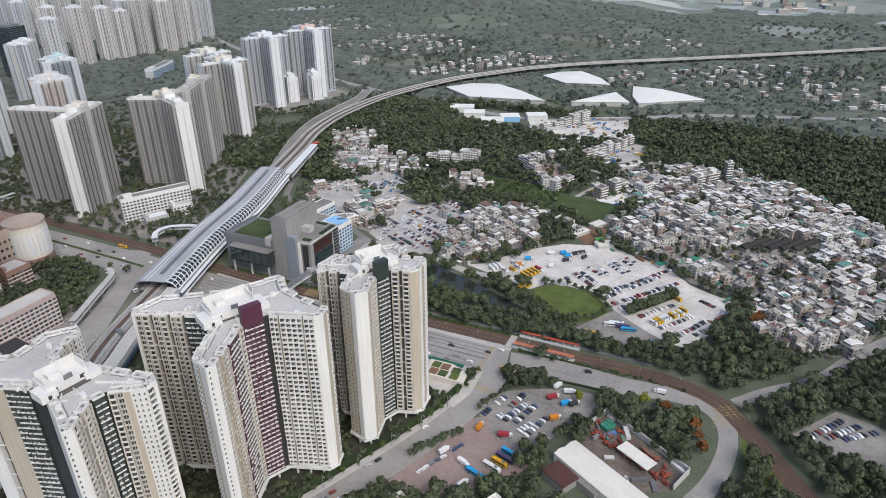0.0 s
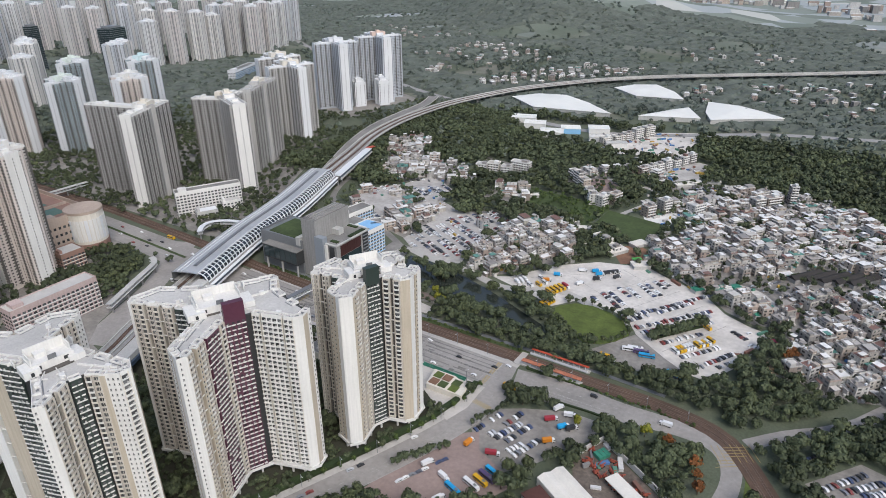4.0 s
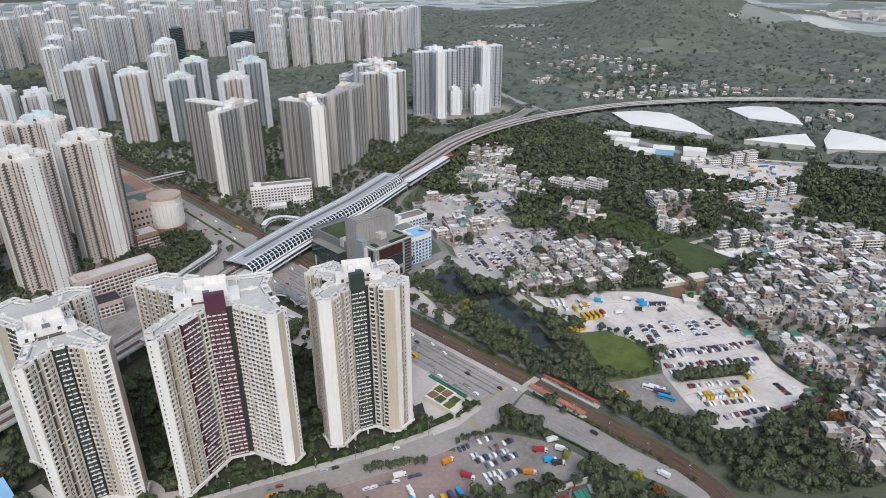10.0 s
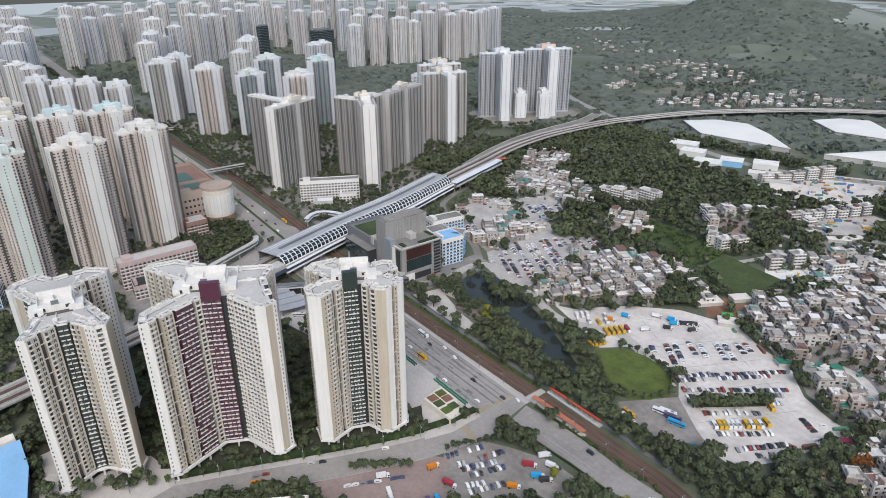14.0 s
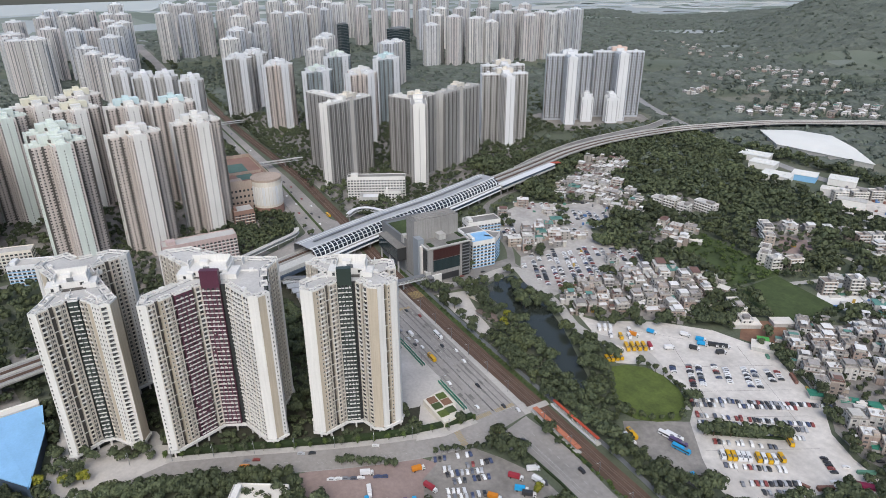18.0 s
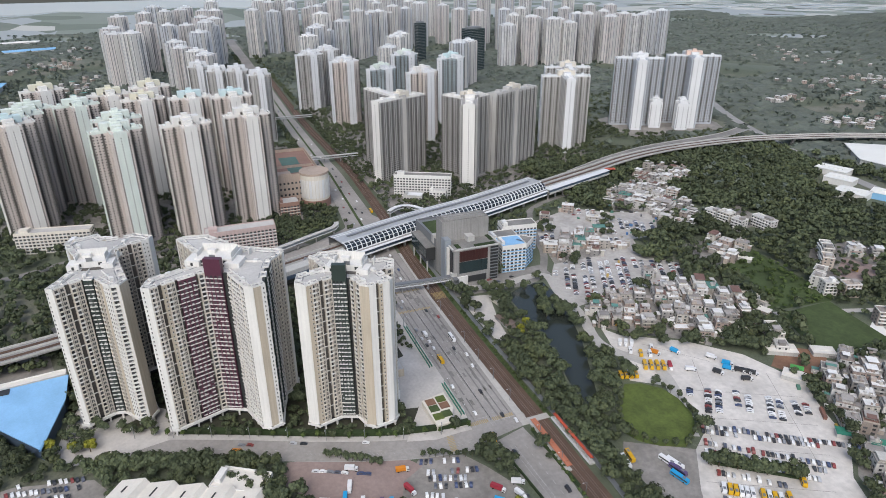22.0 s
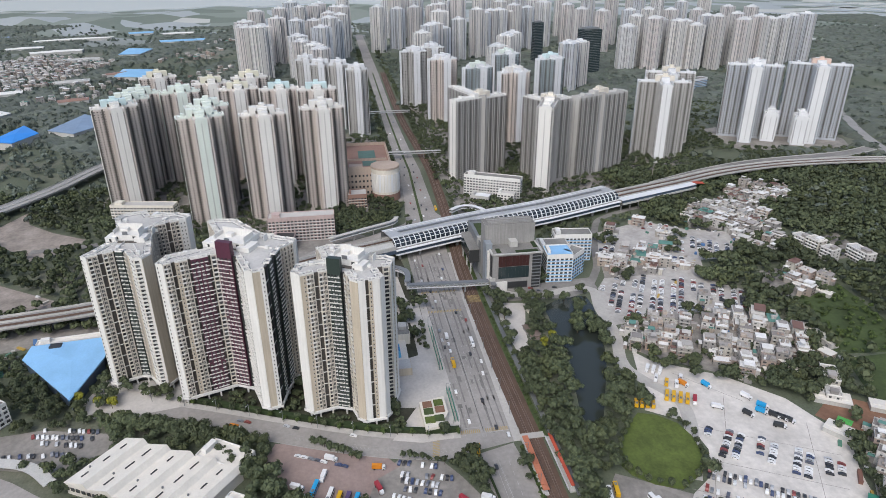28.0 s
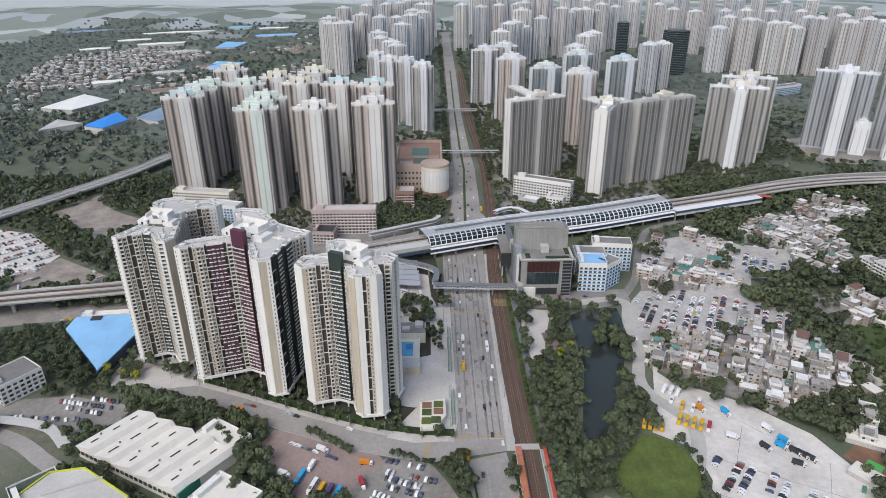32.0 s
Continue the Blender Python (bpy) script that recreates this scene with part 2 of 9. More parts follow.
wm, wt, wp = nodes_of("pond_water")
wp.inputs["Base Color"].default_value = (0.030, 0.036, 0.030, 1)
wp.inputs["Roughness"].default_value = 0.12
wb = wt.nodes.new("ShaderNodeBump")
wb.inputs["Strength"].default_value, wb.inputs["Distance"].default_value = 0.15, 0.05
link(wt, noise_of(wt, 1.2, 3), wb.inputs["Height"])
link(wt, wb.outputs[0], wp.inputs["Normal"])
WATER = wm

gm, gt, gp = nodes_of("countryside_ground")
g_big = noise_of(gt, 0.006, 6)
g_mid = noise_of(gt, 0.05, 5)
g_fine = noise_of(gt, 0.6, 4)
g_col = ramp_of(gt, g_big, [(0.35, (0.085, 0.105, 0.065)), (0.55, (0.115, 0.13, 0.085)), (0.68, (0.21, 0.20, 0.16))])
g_col = mixed(gt, 'MIX', ramp_of(gt, g_mid, [(0.5, 0.0), (0.7, 0.6)]), g_col, (0.075, 0.095, 0.055))
g_col = mixed(gt, 'MULTIPLY', 1.0, g_col, ramp_of(gt, g_fine, [(0.2, 0.6), (0.8, 1.1)]))
g_pos = gt.nodes.new("ShaderNodeNewGeometry").outputs["Position"]
g_cell = gt.nodes.new("ShaderNodeTexVoronoi")
g_cell.feature, g_cell.inputs["Scale"].default_value = 'F1', 0.006
link(gt, g_pos, g_cell.inputs["Vector"])
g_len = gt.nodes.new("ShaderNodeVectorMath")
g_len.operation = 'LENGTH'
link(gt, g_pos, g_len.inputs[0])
# pond and field plots, their colours paled to carry the distance haze
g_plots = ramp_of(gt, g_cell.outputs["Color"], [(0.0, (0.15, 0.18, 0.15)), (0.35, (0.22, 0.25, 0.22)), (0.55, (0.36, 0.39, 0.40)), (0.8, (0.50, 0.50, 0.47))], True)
g_haze_plain = ramp_of(gt, math_far(gt, g_len.outputs["Value"]), [(0.0, 0.0), (1.0, 0.8)])
g_col = mixed(gt, 'MIX', g_haze_plain, g_col, g_plots)
link(gt, g_col, gp.inputs["Base Color"])
gp.inputs["Roughness"].default_value = 0.95
GROUND = gm

CARPAINT = mk("car_paint", (0.5, 0.5, 0.5), 0.35, amount=0.06, spec=0.5, by='object', palette=[(0.72, 0.72, 0.72), (0.04, 0.042, 0.046), (0.42, 0.43, 0.45), (0.03, 0.03, 0.034), (0.75, 0.75, 0.74), (0.09, 0.10, 0.13), (0.05, 0.07, 0.14), (0.62, 0.63, 0.64), (0.03, 0.034, 0.04), (0.22, 0.05, 0.045), (0.70, 0.70, 0.69), (0.20, 0.21, 0.23)])
CARPAINTI = mk("car_paint_pieces", (0.5, 0.5, 0.5), 0.35, amount=0.06, spec=0.5, by='island', palette=[(0.72, 0.72, 0.72), (0.04, 0.042, 0.046), (0.42, 0.43, 0.45), (0.03, 0.03, 0.034), (0.75, 0.75, 0.74), (0.09, 0.10, 0.13), (0.05, 0.07, 0.14), (0.62, 0.63, 0.64), (0.03, 0.034, 0.04), (0.22, 0.05, 0.045), (0.70, 0.70, 0.69), (0.20, 0.21, 0.23)])
TYRE = mk("tyre_rubber", (0.02, 0.02, 0.02), 0.9)
BUSYELLOW = mk("bus_yellow", (0.62, 0.36, 0.015), 0.4, amount=0.08)
BUSBLUE = mk("bus_blue", (0.02, 0.32, 0.62), 0.4, amount=0.08)
BUSWHITE = mk("coach_white", (0.72, 0.72, 0.72), 0.4, amount=0.08)
BUSPURPLE = mk("coach_purple", (0.10, 0.07, 0.16), 0.4, amount=0.08)
BUSORANGE = mk("truck_orange", (0.62, 0.22, 0.02), 0.5, amount=0.1)
TRUCKRED = mk("truck_red", (0.33, 0.035, 0.05), 0.5, amount=0.1)
HOUSEWALL = mk("house_wall_tiles", (0.5, 0.48, 0.45), 0.75, streak=0.3, amount=0.22, by='object', palette=[(0.64, 0.62, 0.58), (0.47, 0.435, 0.39), (0.66, 0.635, 0.60), (0.38, 0.355, 0.325), (0.54, 0.46, 0.39), (0.65, 0.635, 0.61), (0.44, 0.345, 0.295), (0.33, 0.315, 0.30), (0.61, 0.575, 0.505), (0.37, 0.31, 0.27)])
HOUSEWALLI = mk("house_wall_pieces", (0.5, 0.48, 0.45), 0.75, streak=0.3, amount=0.22, by='island', palette=[(0.64, 0.62, 0.58), (0.47, 0.435, 0.39), (0.66, 0.635, 0.60), (0.38, 0.355, 0.325), (0.54, 0.46, 0.39), (0.65, 0.635, 0.61), (0.44, 0.345, 0.295), (0.33, 0.315, 0.30), (0.61, 0.575, 0.505), (0.37, 0.31, 0.27)])
HOUSEROOF = mk("house_roof_cover", (0.5, 0.5, 0.48), 0.8, amount=0.2, big=0.2, by='object', palette=[(0.80, 0.79, 0.77), (0.46, 0.435, 0.405), (0.36, 0.34, 0.32), (0.40, 0.37, 0.345), (0.81, 0.80, 0.78), (0.22, 0.13, 0.11), (0.56, 0.54, 0.50), (0.34, 0.315, 0.295), (0.76, 0.75, 0.72), (0.27, 0.25, 0.235)])
HOUSEROOFI = mk("house_roof_pieces", (0.5, 0.5, 0.48), 0.8, amount=0.2, big=0.2, by='island', palette=[(0.80, 0.79, 0.77), (0.50, 0.475, 0.445), (0.76, 0.75, 0.72), (0.40, 0.37, 0.345), (0.80, 0.79, 0.77), (0.34, 0.315, 0.295), (0.72, 0.70, 0.67), (0.20, 0.115, 0.095), (0.62, 0.60, 0.56), (0.44, 0.415, 0.385), (0.78, 0.77, 0.75), (0.12, 0.27, 0.23), (0.56, 0.53, 0.49), (0.80, 0.79, 0.77), (0.30, 0.28, 0.265), (0.68, 0.665, 0.63)])

# ---- mesh helpers ----
from mathutils.geometry import tessellate_polygon

CUBE = np.array([(-.5, -.5, 0), (.5, -.5, 0), (.5, .5, 0), (-.5, .5, 0), (-.5, -.5, 1), (.5, -.5, 1), (.5, .5, 1), (-.5, .5, 1)])
SIDES = np.array([(4, 5, 6, 7), (0, 1, 5, 4), (1, 2, 6, 5), (2, 3, 7, 6), (3, 0, 4, 7), (3, 2, 1, 0)])


def fast_mesh(name, verts, faces):
    """A mesh from arrays of points and of faces that all have as many corners."""
    verts, faces = np.asarray(verts, np.float32), np.asarray(faces, np.int32)
    me = bpy.data.meshes.new(name)
    k = faces.shape[1]
    me.vertices.add(len(verts))
    me.vertices.foreach_set("co", verts.ravel())
    me.loops.add(faces.size)
    me.loops.foreach_set("vertex_index", faces.ravel())
    me.polygons.add(len(faces))
    me.polygons.foreach_set("loop_start", np.arange(0, faces.size, k, dtype=np.int32))
    me.polygons.foreach_set("use_smooth", np.zeros(len(faces), dtype=bool))
    me.update(calc_edges=True)
    return me


class Boxes:
    """Collects upright boxes (middle x, y, foot z, sizes, turn in degrees) for one mesh."""

    def __init__(self):
        self.rows = []

    def add(self, x, y, z, sx, sy, sz, turn=0.0):
        self.rows.append((x, y, z, sx, sy, sz, turn))
        return self

    def mesh(self, name, bottom=False):
        r = np.array(self.rows, float)
        v = CUBE[None] * r[:, None, 3:6]
        a = np.radians(r[:, 6])[:, None]
        x = v[..., 0] * np.cos(a) - v[..., 1] * np.sin(a) + r[:, None, 0]
        y = v[..., 0] * np.sin(a) + v[..., 1] * np.cos(a) + r[:, None, 1]
        p = np.stack([x, y, v[..., 2] + r[:, None, 2]], -1)
        sides = SIDES if bottom else SIDES[:5]
        f = sides[None] + (np.arange(len(r)) * 8)[:, None, None]
        return fast_mesh(name, p.reshape(-1, 3), f.reshape(-1, 4))


def put(name, me, material, parent=None, label="", kind=""):
    """Links a mesh as one object, under a thing or a part where one is given."""
    if not me.materials:
        me.materials.append(material)
    ob = new(name, me)
    if parent:
        ob.parent = parent
    return tagged(ob, label, kind=kind)


def part(name, bm, material, parent, label=""):
    me = bpy.data.meshes.new(name)
    bm.to_mesh(me)
    bm.free()
    return put(name, me, material, parent, label)


def one_box(name, row, material, parent=None, label="", bottom=False):
    return put(name, Boxes().add(*row).mesh(name, bottom), material, parent, label)


def thing(name, x, y, label, category, turn=0.0, z=0.0, group=""):
    ob = new(name)
    ob.empty_display_size = 0.5
    ob.matrix_basis = pose(x, y, z, 0, 0, turn)
    return tagged(ob, label, category, group)


def prism_mesh(name, pts, z0, z1):
    """A flat-topped block over an outline."""
    n = len(pts)
    verts = [(x, y, z1) for x, y in pts] + [(x, y, z0) for x, y in pts]
    turn = sum(a[0] * b[1] - b[0] * a[1] for a, b in zip(pts, pts[1:] + pts[:1]))
    faces = []
    for a, b, c in tessellate_polygon([[Vector((x, y, 0)) for x, y in pts]]):
        up = (pts[b][0] - pts[a][0]) * (pts[c][1] - pts[a][1]) - (pts[c][0] - pts[a][0]) * (pts[b][1] - pts[a][1])
        faces.append((a, b, c) if up > 0 else (c, b, a))
    for i in range(n):
        j = (i + 1) % n
        q = (n + i, n + j, j, i) if turn > 0 else (i, j, n + j, n + i)
        faces += [(q[0], q[1], q[2]), (q[0], q[2], q[3])]
    return fast_mesh(name, verts, faces)


def smooth_path(pts, step=8.0):
    """A rounded line through the given corners."""
    p = [Vector((*q, 0)) for q in pts]
    out = []
    for i in range(len(p) - 1):
        a, b, c, d = p[max(i - 1, 0)], p[i], p[i + 1], p[min(i + 2, len(p) - 1)]
        n = max(2, int((c - b).length / step))
        for k in range(n):
            s = k / n
            out.append(0.5 * ((2 * b) + (c - a) * s + (2 * a - 5 * b + 4 * c - d) * s * s + (3 * b - a - 3 * c + d) * s ** 3))
    out.append(p[-1])
    return [(v.x, v.y) for v in out]


def side_line(path, off):
    """The line beside a path; a positive offset lies to its left."""
    out = []
    for i, (x, y) in enumerate(path):
        x0, y0 = path[max(i - 1, 0)]
        x1, y1 = path[min(i + 1, len(path) - 1)]
        dx, dy = x1 - x0, y1 - y0
        n = math.hypot(dx, dy) or 1
        o = off(i / (len(path) - 1)) if callable(off) else off
        out.append((x - dy / n * o, y + dx / n * o))
    return out


def sweep(name, path, profile, closed=True):
    """A profile of (offset to the left, height) pairs drawn along a path."""
    rows = [side_line(path, u) for u, z in profile]
    k, n = len(profile), len(path)
    v = [(rows[j][i][0], rows[j][i][1], profile[j][1]) for i in range(n) for j in range(k)]
    last = k if closed else k - 1
    f = [(i * k + j, i * k + (j + 1) % k, (i + 1) * k + (j + 1) % k, (i + 1) * k + j) for i in range(n - 1) for j in range(last)]
    me = fast_mesh(name, v, f)
    return me


def strip(name, path, left, right, z0, z1):
    """A flat band along a path with thickness: left > right are offsets."""
    return sweep(name, path, [(left, z1), (left, z0), (right, z0), (right, z1)])


def along(path, spacing, start=0.0, off=0.0):
    """Places and headings at even steps along a path."""
    line = side_line(path, off)
    out, need = [], start
    for (x0, y0), (x1, y1) in zip(line, line[1:]):
        d = math.hypot(x1 - x0, y1 - y0)
        while need <= d and d > 0:
            s = need / d
            out.append((x0 + (x1 - x0) * s, y0 + (y1 - y0) * s, math.degrees(math.atan2(y1 - y0, x1 - x0))))
            need += spacing
        need -= d
    return out


def inside(x, y, poly):
    """Which of the points lie in a polygon."""
    x, y = np.asarray(x, float), np.asarray(y, float)
    hit = np.zeros(x.shape, bool)
    for (x0, y0), (x1, y1) in zip(poly, poly[1:] + poly[:1]):
        c = (y0 > y) != (y1 > y)
        with np.errstate(divide='ignore', invalid='ignore'):
            hit ^= c & (x < (x1 - x0) * (y - y0) / (y1 - y0 if y1 != y0 else 1e-9) + x0)
    return hit


def near_line(x, y, path, r):
    x, y = np.asarray(x, float), np.asarray(y, float)
    best = np.full(x.shape, 1e9)
    for (x0, y0), (x1, y1) in zip(path, path[1:]):
        dx, dy = x1 - x0, y1 - y0
        s = np.clip(((x - x0) * dx + (y - y0) * dy) / (dx * dx + dy * dy + 1e-9), 0, 1)
        best = np.minimum(best, np.hypot(x - x0 - s * dx, y - y0 - s * dy))
    return best < r

# ---- ground, roads, yards ----
def setting(name, me, material, label, category):
    return tagged(put(name, me, material), label, category, kind="structure")


def ground_height(x, y):
    """Level ground with low wooded hills far off."""
    z = 0.0
    for hx, hy, r, h in ((-1230, 2600, 330, 118), (-1000, 2330, 300, 70), (-700, 2750, 420, 60), (-1650, 2900, 420, 55), (-2950, -900, 420, 34), (-3050, -1500, 480, 48), (-3250, -300, 380, 36),
                         (-3300, 300, 420, 44), (-2600, 1900, 420, 30)):
        d2 = ((x - hx) ** 2 + (y - hy) ** 2) / (r * r)
        if d2 < 5:
            z += h * math.exp(-d2 * 1.2) * (1 + 0.35 * noise.noise((x * 0.006, y * 0.006, 1.3)))
    return max(z - 1.2, 0.0)


axis_x = np.concatenate([np.linspace(-4900, -3600, 5), np.linspace(-3500, 900, 89), np.linspace(1300, 4900, 5)])
axis_y = np.concatenate([np.linspace(-4900, -2300, 6), np.linspace(-2200, 3300, 111), np.linspace(3600, 4900, 4)])
gv = [(x, y, ground_height(x, y)) for y in axis_y for x in axis_x]
nx = len(axis_x)
gf = [(j * nx + i, j * nx + i + 1, (j + 1) * nx + i + 1, (j + 1) * nx + i) for j in range(len(axis_y) - 1) for i in range(nx - 1)]
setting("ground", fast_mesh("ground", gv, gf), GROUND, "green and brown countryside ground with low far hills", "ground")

# pale tidal bay far beyond the plain
bm_, bt_, bp_ = nodes_of("bay_water")
bp_.inputs["Base Color"].default_value, bp_.inputs["Roughness"].default_value = (0.42, 0.40, 0.36, 1), 0.25
setting("water_bay", prism_mesh("water_bay", [(-4880, -4800), (-3700, -4800), (-3650, -2200), (-3480, -1200), (-3700, -500), (-3900, 600), (-4880, 900)], -2, 2.0), bm_, "pale grey tidal bay water beyond the plain", "water")

ROAD_MAIN = [(-112, 340), (-118, 374), (-300, 376), (-400, 379), (-470, 383), (-675, 386), (-790, 383), (-1020, 380), (-1500, 384), (-2350, 384), (-2350, 356), (-1500, 357), (-1020, 357), (-790, 356), (-675, 358), (-560, 352), (-470, 345), (-400, 338), (-300, 339)]
setting("road", prism_mesh("road", ROAD_MAIN, -0.3, 0.12), ASPHALT, "wide grey asphalt dual carriageway with worn markings", "road")
SOUTH_LINE = smooth_path([(-112.5, 357), (-78, 365.5), (-38, 367), (-5, 371), (16, 369.5), (27, 360), (31.5, 345), (31, 325), (25, 300), (15, 278), (-2, 247), (-16, 225)], 5)


def south_half(s):
    return 17.0 - 5.5 * min(s / 0.16, 1) - 4.0 * min(max(s - 0.16, 0) / 0.22, 1) - 2.0 * min(max(s - 0.45, 0) / 0.1, 1)


setting("road", sweep("road_south", SOUTH_LINE, [(south_half, 0.115), (south_half, -0.3), (lambda s: -south_half(s), -0.3), (lambda s: -south_half(s), 0.115)]), ASPHALT, "grey asphalt road bending away past the light rail", "road")
CURVED = smooth_path([(-190, 130), (-180, 158), (-168, 188), (-156, 216), (-144, 244), (-133, 272), (-124, 300), (-119, 325), (-118, 342)], 6)
setting("road", strip("road_curved", CURVED, 8.5, -8.5, -0.3, 0.11), ASPHALT, "curving grey estate road below the tower blocks", "road")
DRIVE = smooth_path([(-186, 140), (-196, 150), (-210, 158), (-222, 150), (-214, 120), (-222, 106), (-240, 112), (-262, 110)], 5)
setting("road", strip("road_drive", DRIVE, 5, -5, -0.3, 0.10), PAVEMENT, "pale concrete driveway at the foot of a tower", "road")
RAILPATH = smooth_path([(80, 300), (66, 320), (48, 345), (32, 367), (14, 380), (-20, 386), (-60, 386), (-124, 386), (-227, 384.8), (-361, 386.5), (-471, 393), (-562, 397), (-675, 400), (-790, 397), (-1024, 391), (-1500, 395)], 10)
setting("railway", strip("railway_bed", RAILPATH, 6.3, -6.3, -0.3, 0.3), BALLAST, "rust-brown ballast bed of the light rail tracks", "railway")
for o in (2.9, 1.5, -1.5, -2.9):
    rails = strip("rail", RAILPATH, o + 0.12, o - 0.12, 0.3, 0.55)
    setting("rail", rails, RAIL, "rusty steel light rail track rail", "rail")
sleepers = Boxes()
for side in (2.2, -2.2):
    for x, y, a in along(RAILPATH, 2.2, 0, side):
        if x > -520:
            sleepers.add(x, y, 0.3, 0.45, 2.6, 0.12, a)
tagged(put("sleepers", sleepers.mesh("sleepers"), SLEEPER), "weathered brown sleepers in brown ballast", "sleepers", kind="stuff")

# lane round the pond and up to the village
LANE = smooth_path([(-318, 400), (-303, 420), (-296, 445), (-303, 474), (-298, 494), (-266, 488), (-225, 485), (-190, 475), (-170, 478), (-141, 494), (-116, 490), (-92, 478), (-70, 468)], 6)
setting("road", strip("road_lane", LANE, 4.5, -4.5, -0.3, 0.13), PAVEMENT, "pale concrete lane bending round the pond", "road")
LANE_UP = smooth_path([(-303, 492), (-325, 506), (-346, 517), (-380, 528), (-408, 538), (-440, 552), (-459, 565), (-478, 600), (-490, 640)], 6)
setting("road", strip("road_village", LANE_UP, 3.6, -3.6, -0.3, 0.12), ASPHALT_OLD, "narrow worn village road by the viaduct", "road")
setting("road", strip("road_lane_east", smooth_path([(-55, 575), (-27, 561), (-7, 585), (10, 580), (24, 564), (40, 540)], 6), 4, -4, -0.3, 0.12), LOTWHITE, "pale concrete village lane", "road")
setting("road", strip("road_side", smooth_path([(34, 378), (54, 400), (75, 418), (92, 438), (104, 458), (134, 500), (190, 570)], 8), 4.5, -4.5, -0.3, 0.11), ASPHALT, "grey side road running past dark trees", "road")
HIGHWAY = smooth_path([(-1500, 1560), (-1100, 1310), (-880, 1205), (-730, 1128), (-580, 1072), (-475, 1036), (-310, 1005), (-200, 1040), (-60, 1130), (90, 1180), (300, 1240)], 25)
setting("road", strip("road_highway", HIGHWAY, 8, -8, -0.3, 0.5), CONCRETE, "pale concrete highway through dark woods", "road")
HIGHWAY2 = smooth_path([(-1000, 60), (-900, 18), (-731, -51), (-650, -78), (-577, -115), (-510, -152), (-380, -240)], 20)
NWROAD = smooth_path([(-470, -40), (-480, 30), (-500, 80), (-470, 120)], 15)

# yards, parks and pavements: (name, outline, height, material, label, category)
LOT = [(-200, 488), (-186, 496), (-160, 538), (-129, 566), (-104, 574), (-86, 580), (-60, 566), (-31, 556), (-8, 530), (12, 520), (30, 516), (14, 458), (0, 430), (-14, 431), (-33, 442), (-60, 462), (-72, 480), (-92, 489), (-118, 488), (-133, 467), (-150, 474)]
BUSYARD = [(-60, 462), (-33, 442), (-14, 431), (-16, 420), (-40, 416), (-70, 416), (-82, 425), (-66, 452)]
CARPARK_V = [(-237, 487), (-268, 490), (-300, 500), (-322, 516), (-372, 528), (-420, 542), (-444, 608), (-415, 645), (-400, 690), (-384, 684), (-340, 655), (-340, 622), (-300, 605), (-276, 628), (-243, 607), (-246, 560), (-243, 520)]
LAWN = [(-131, 461), (-127, 472), (-117, 482), (-104, 485), (-89, 483), (-74, 475), (-64, 458), (-70, 444), (-79, 434), (-90, 430), (-104, 437), (-118, 447)]
POND = [(-277, 442), (-285, 455), (-291, 470), (-288, 484), (-270, 484), (-254, 481), (-232, 476), (-207, 469), (-190, 463.5), (-176, 457.5), (-153, 447.5), (-127, 436), (-119, 425), (-137, 424), (-160, 429), (-185, 435), (-205, 439), (-241, 440)]
PARKING = [(-115, 303), (-108, 328), (-94, 337), (-70, 349), (-52, 350), (-44, 336), (-55, 318), (-70, 290), (-80, 280), (-96, 284)]
PINKPARK = [(-140, 228), (-136, 246), (-124, 274), (-116, 296), (-108, 302), (-100, 288), (-80, 280), (-70, 274), (-80, 252), (-104, 236), (-125, 222)]
SCRAP = [(-40, 334), (12, 302), (6, 286), (-24, 270), (-44, 296), (-50, 310)]
GREYLOT = [(-172, 33), (-177, 80), (-167, 122), (-152, 132), (-135, 102), (-149, 47)]
ESTATE = [(-290, 100), (-232, 96), (-205, 150), (-186, 168), (-165, 212), (-150, 246), (-131, 300), (-130, 320), (-138, 338), (-300, 338), (-345, 336), (-395, 330), (-360, 232), (-325, 130)]
ESTATE_D = [(-450, 190), (-460, 290), (-520, 300), (-560, 355), (-700, 357), (-860, 340), (-900, 160), (-830, -20), (-600, -10), (-530, 80)]
ESTATE_E = [(-470, 410), (-530, 560), (-600, 700), (-640, 760), (-780, 830), (-800, 700), (-900, 690), (-1080, 480), (-1080, 402), (-700, 408)]
ESTATE_F = [(-690, 880), (-660, 1050), (-720, 1080), (-800, 1060), (-830, 960), (-830, 880)]
V_WEST = [(-461, 668), (-545, 800), (-525, 840), (-480, 815), (-462, 758), (-374, 742), (-339, 694), (-383, 660), (-402, 690), (-418, 648)]
V_MID = [(-204, 488), (-226, 492), (-244, 530), (-243, 606), (-222, 626), (-196, 630), (-170, 616), (-160, 590), (-152, 562), (-165, 535), (-190, 500)]
V_HAMLET = [(-252, 775), (-252, 828), (-223, 840), (-172, 755), (-172, 722), (-180, 698), (-200, 735), (-235, 752)]
V_EAST = [(-92, 592), (-98, 634), (-73, 681), (-92, 700), (-135, 712), (-140, 745), (-98, 755), (-130, 815), (-108, 845), (-60, 838), (8, 846), (77, 812), (160, 715), (150, 560), (112, 468), (72, 452), (45, 468), (36, 530), (14, 525), (-8, 534), (-30, 560), (-60, 574)]
YARD_N = [(-285, 1005), (-217, 1050), (-156, 1082), (-135, 960), (-172, 920), (-203, 905), (-290, 930)]
V_SIDE = [(-308, 662), (-313, 706), (-281, 716), (-254, 688), (-262, 642)]
V_SLOPE = [(-362, 750), (-378, 800), (-322, 790), (-318, 746)]
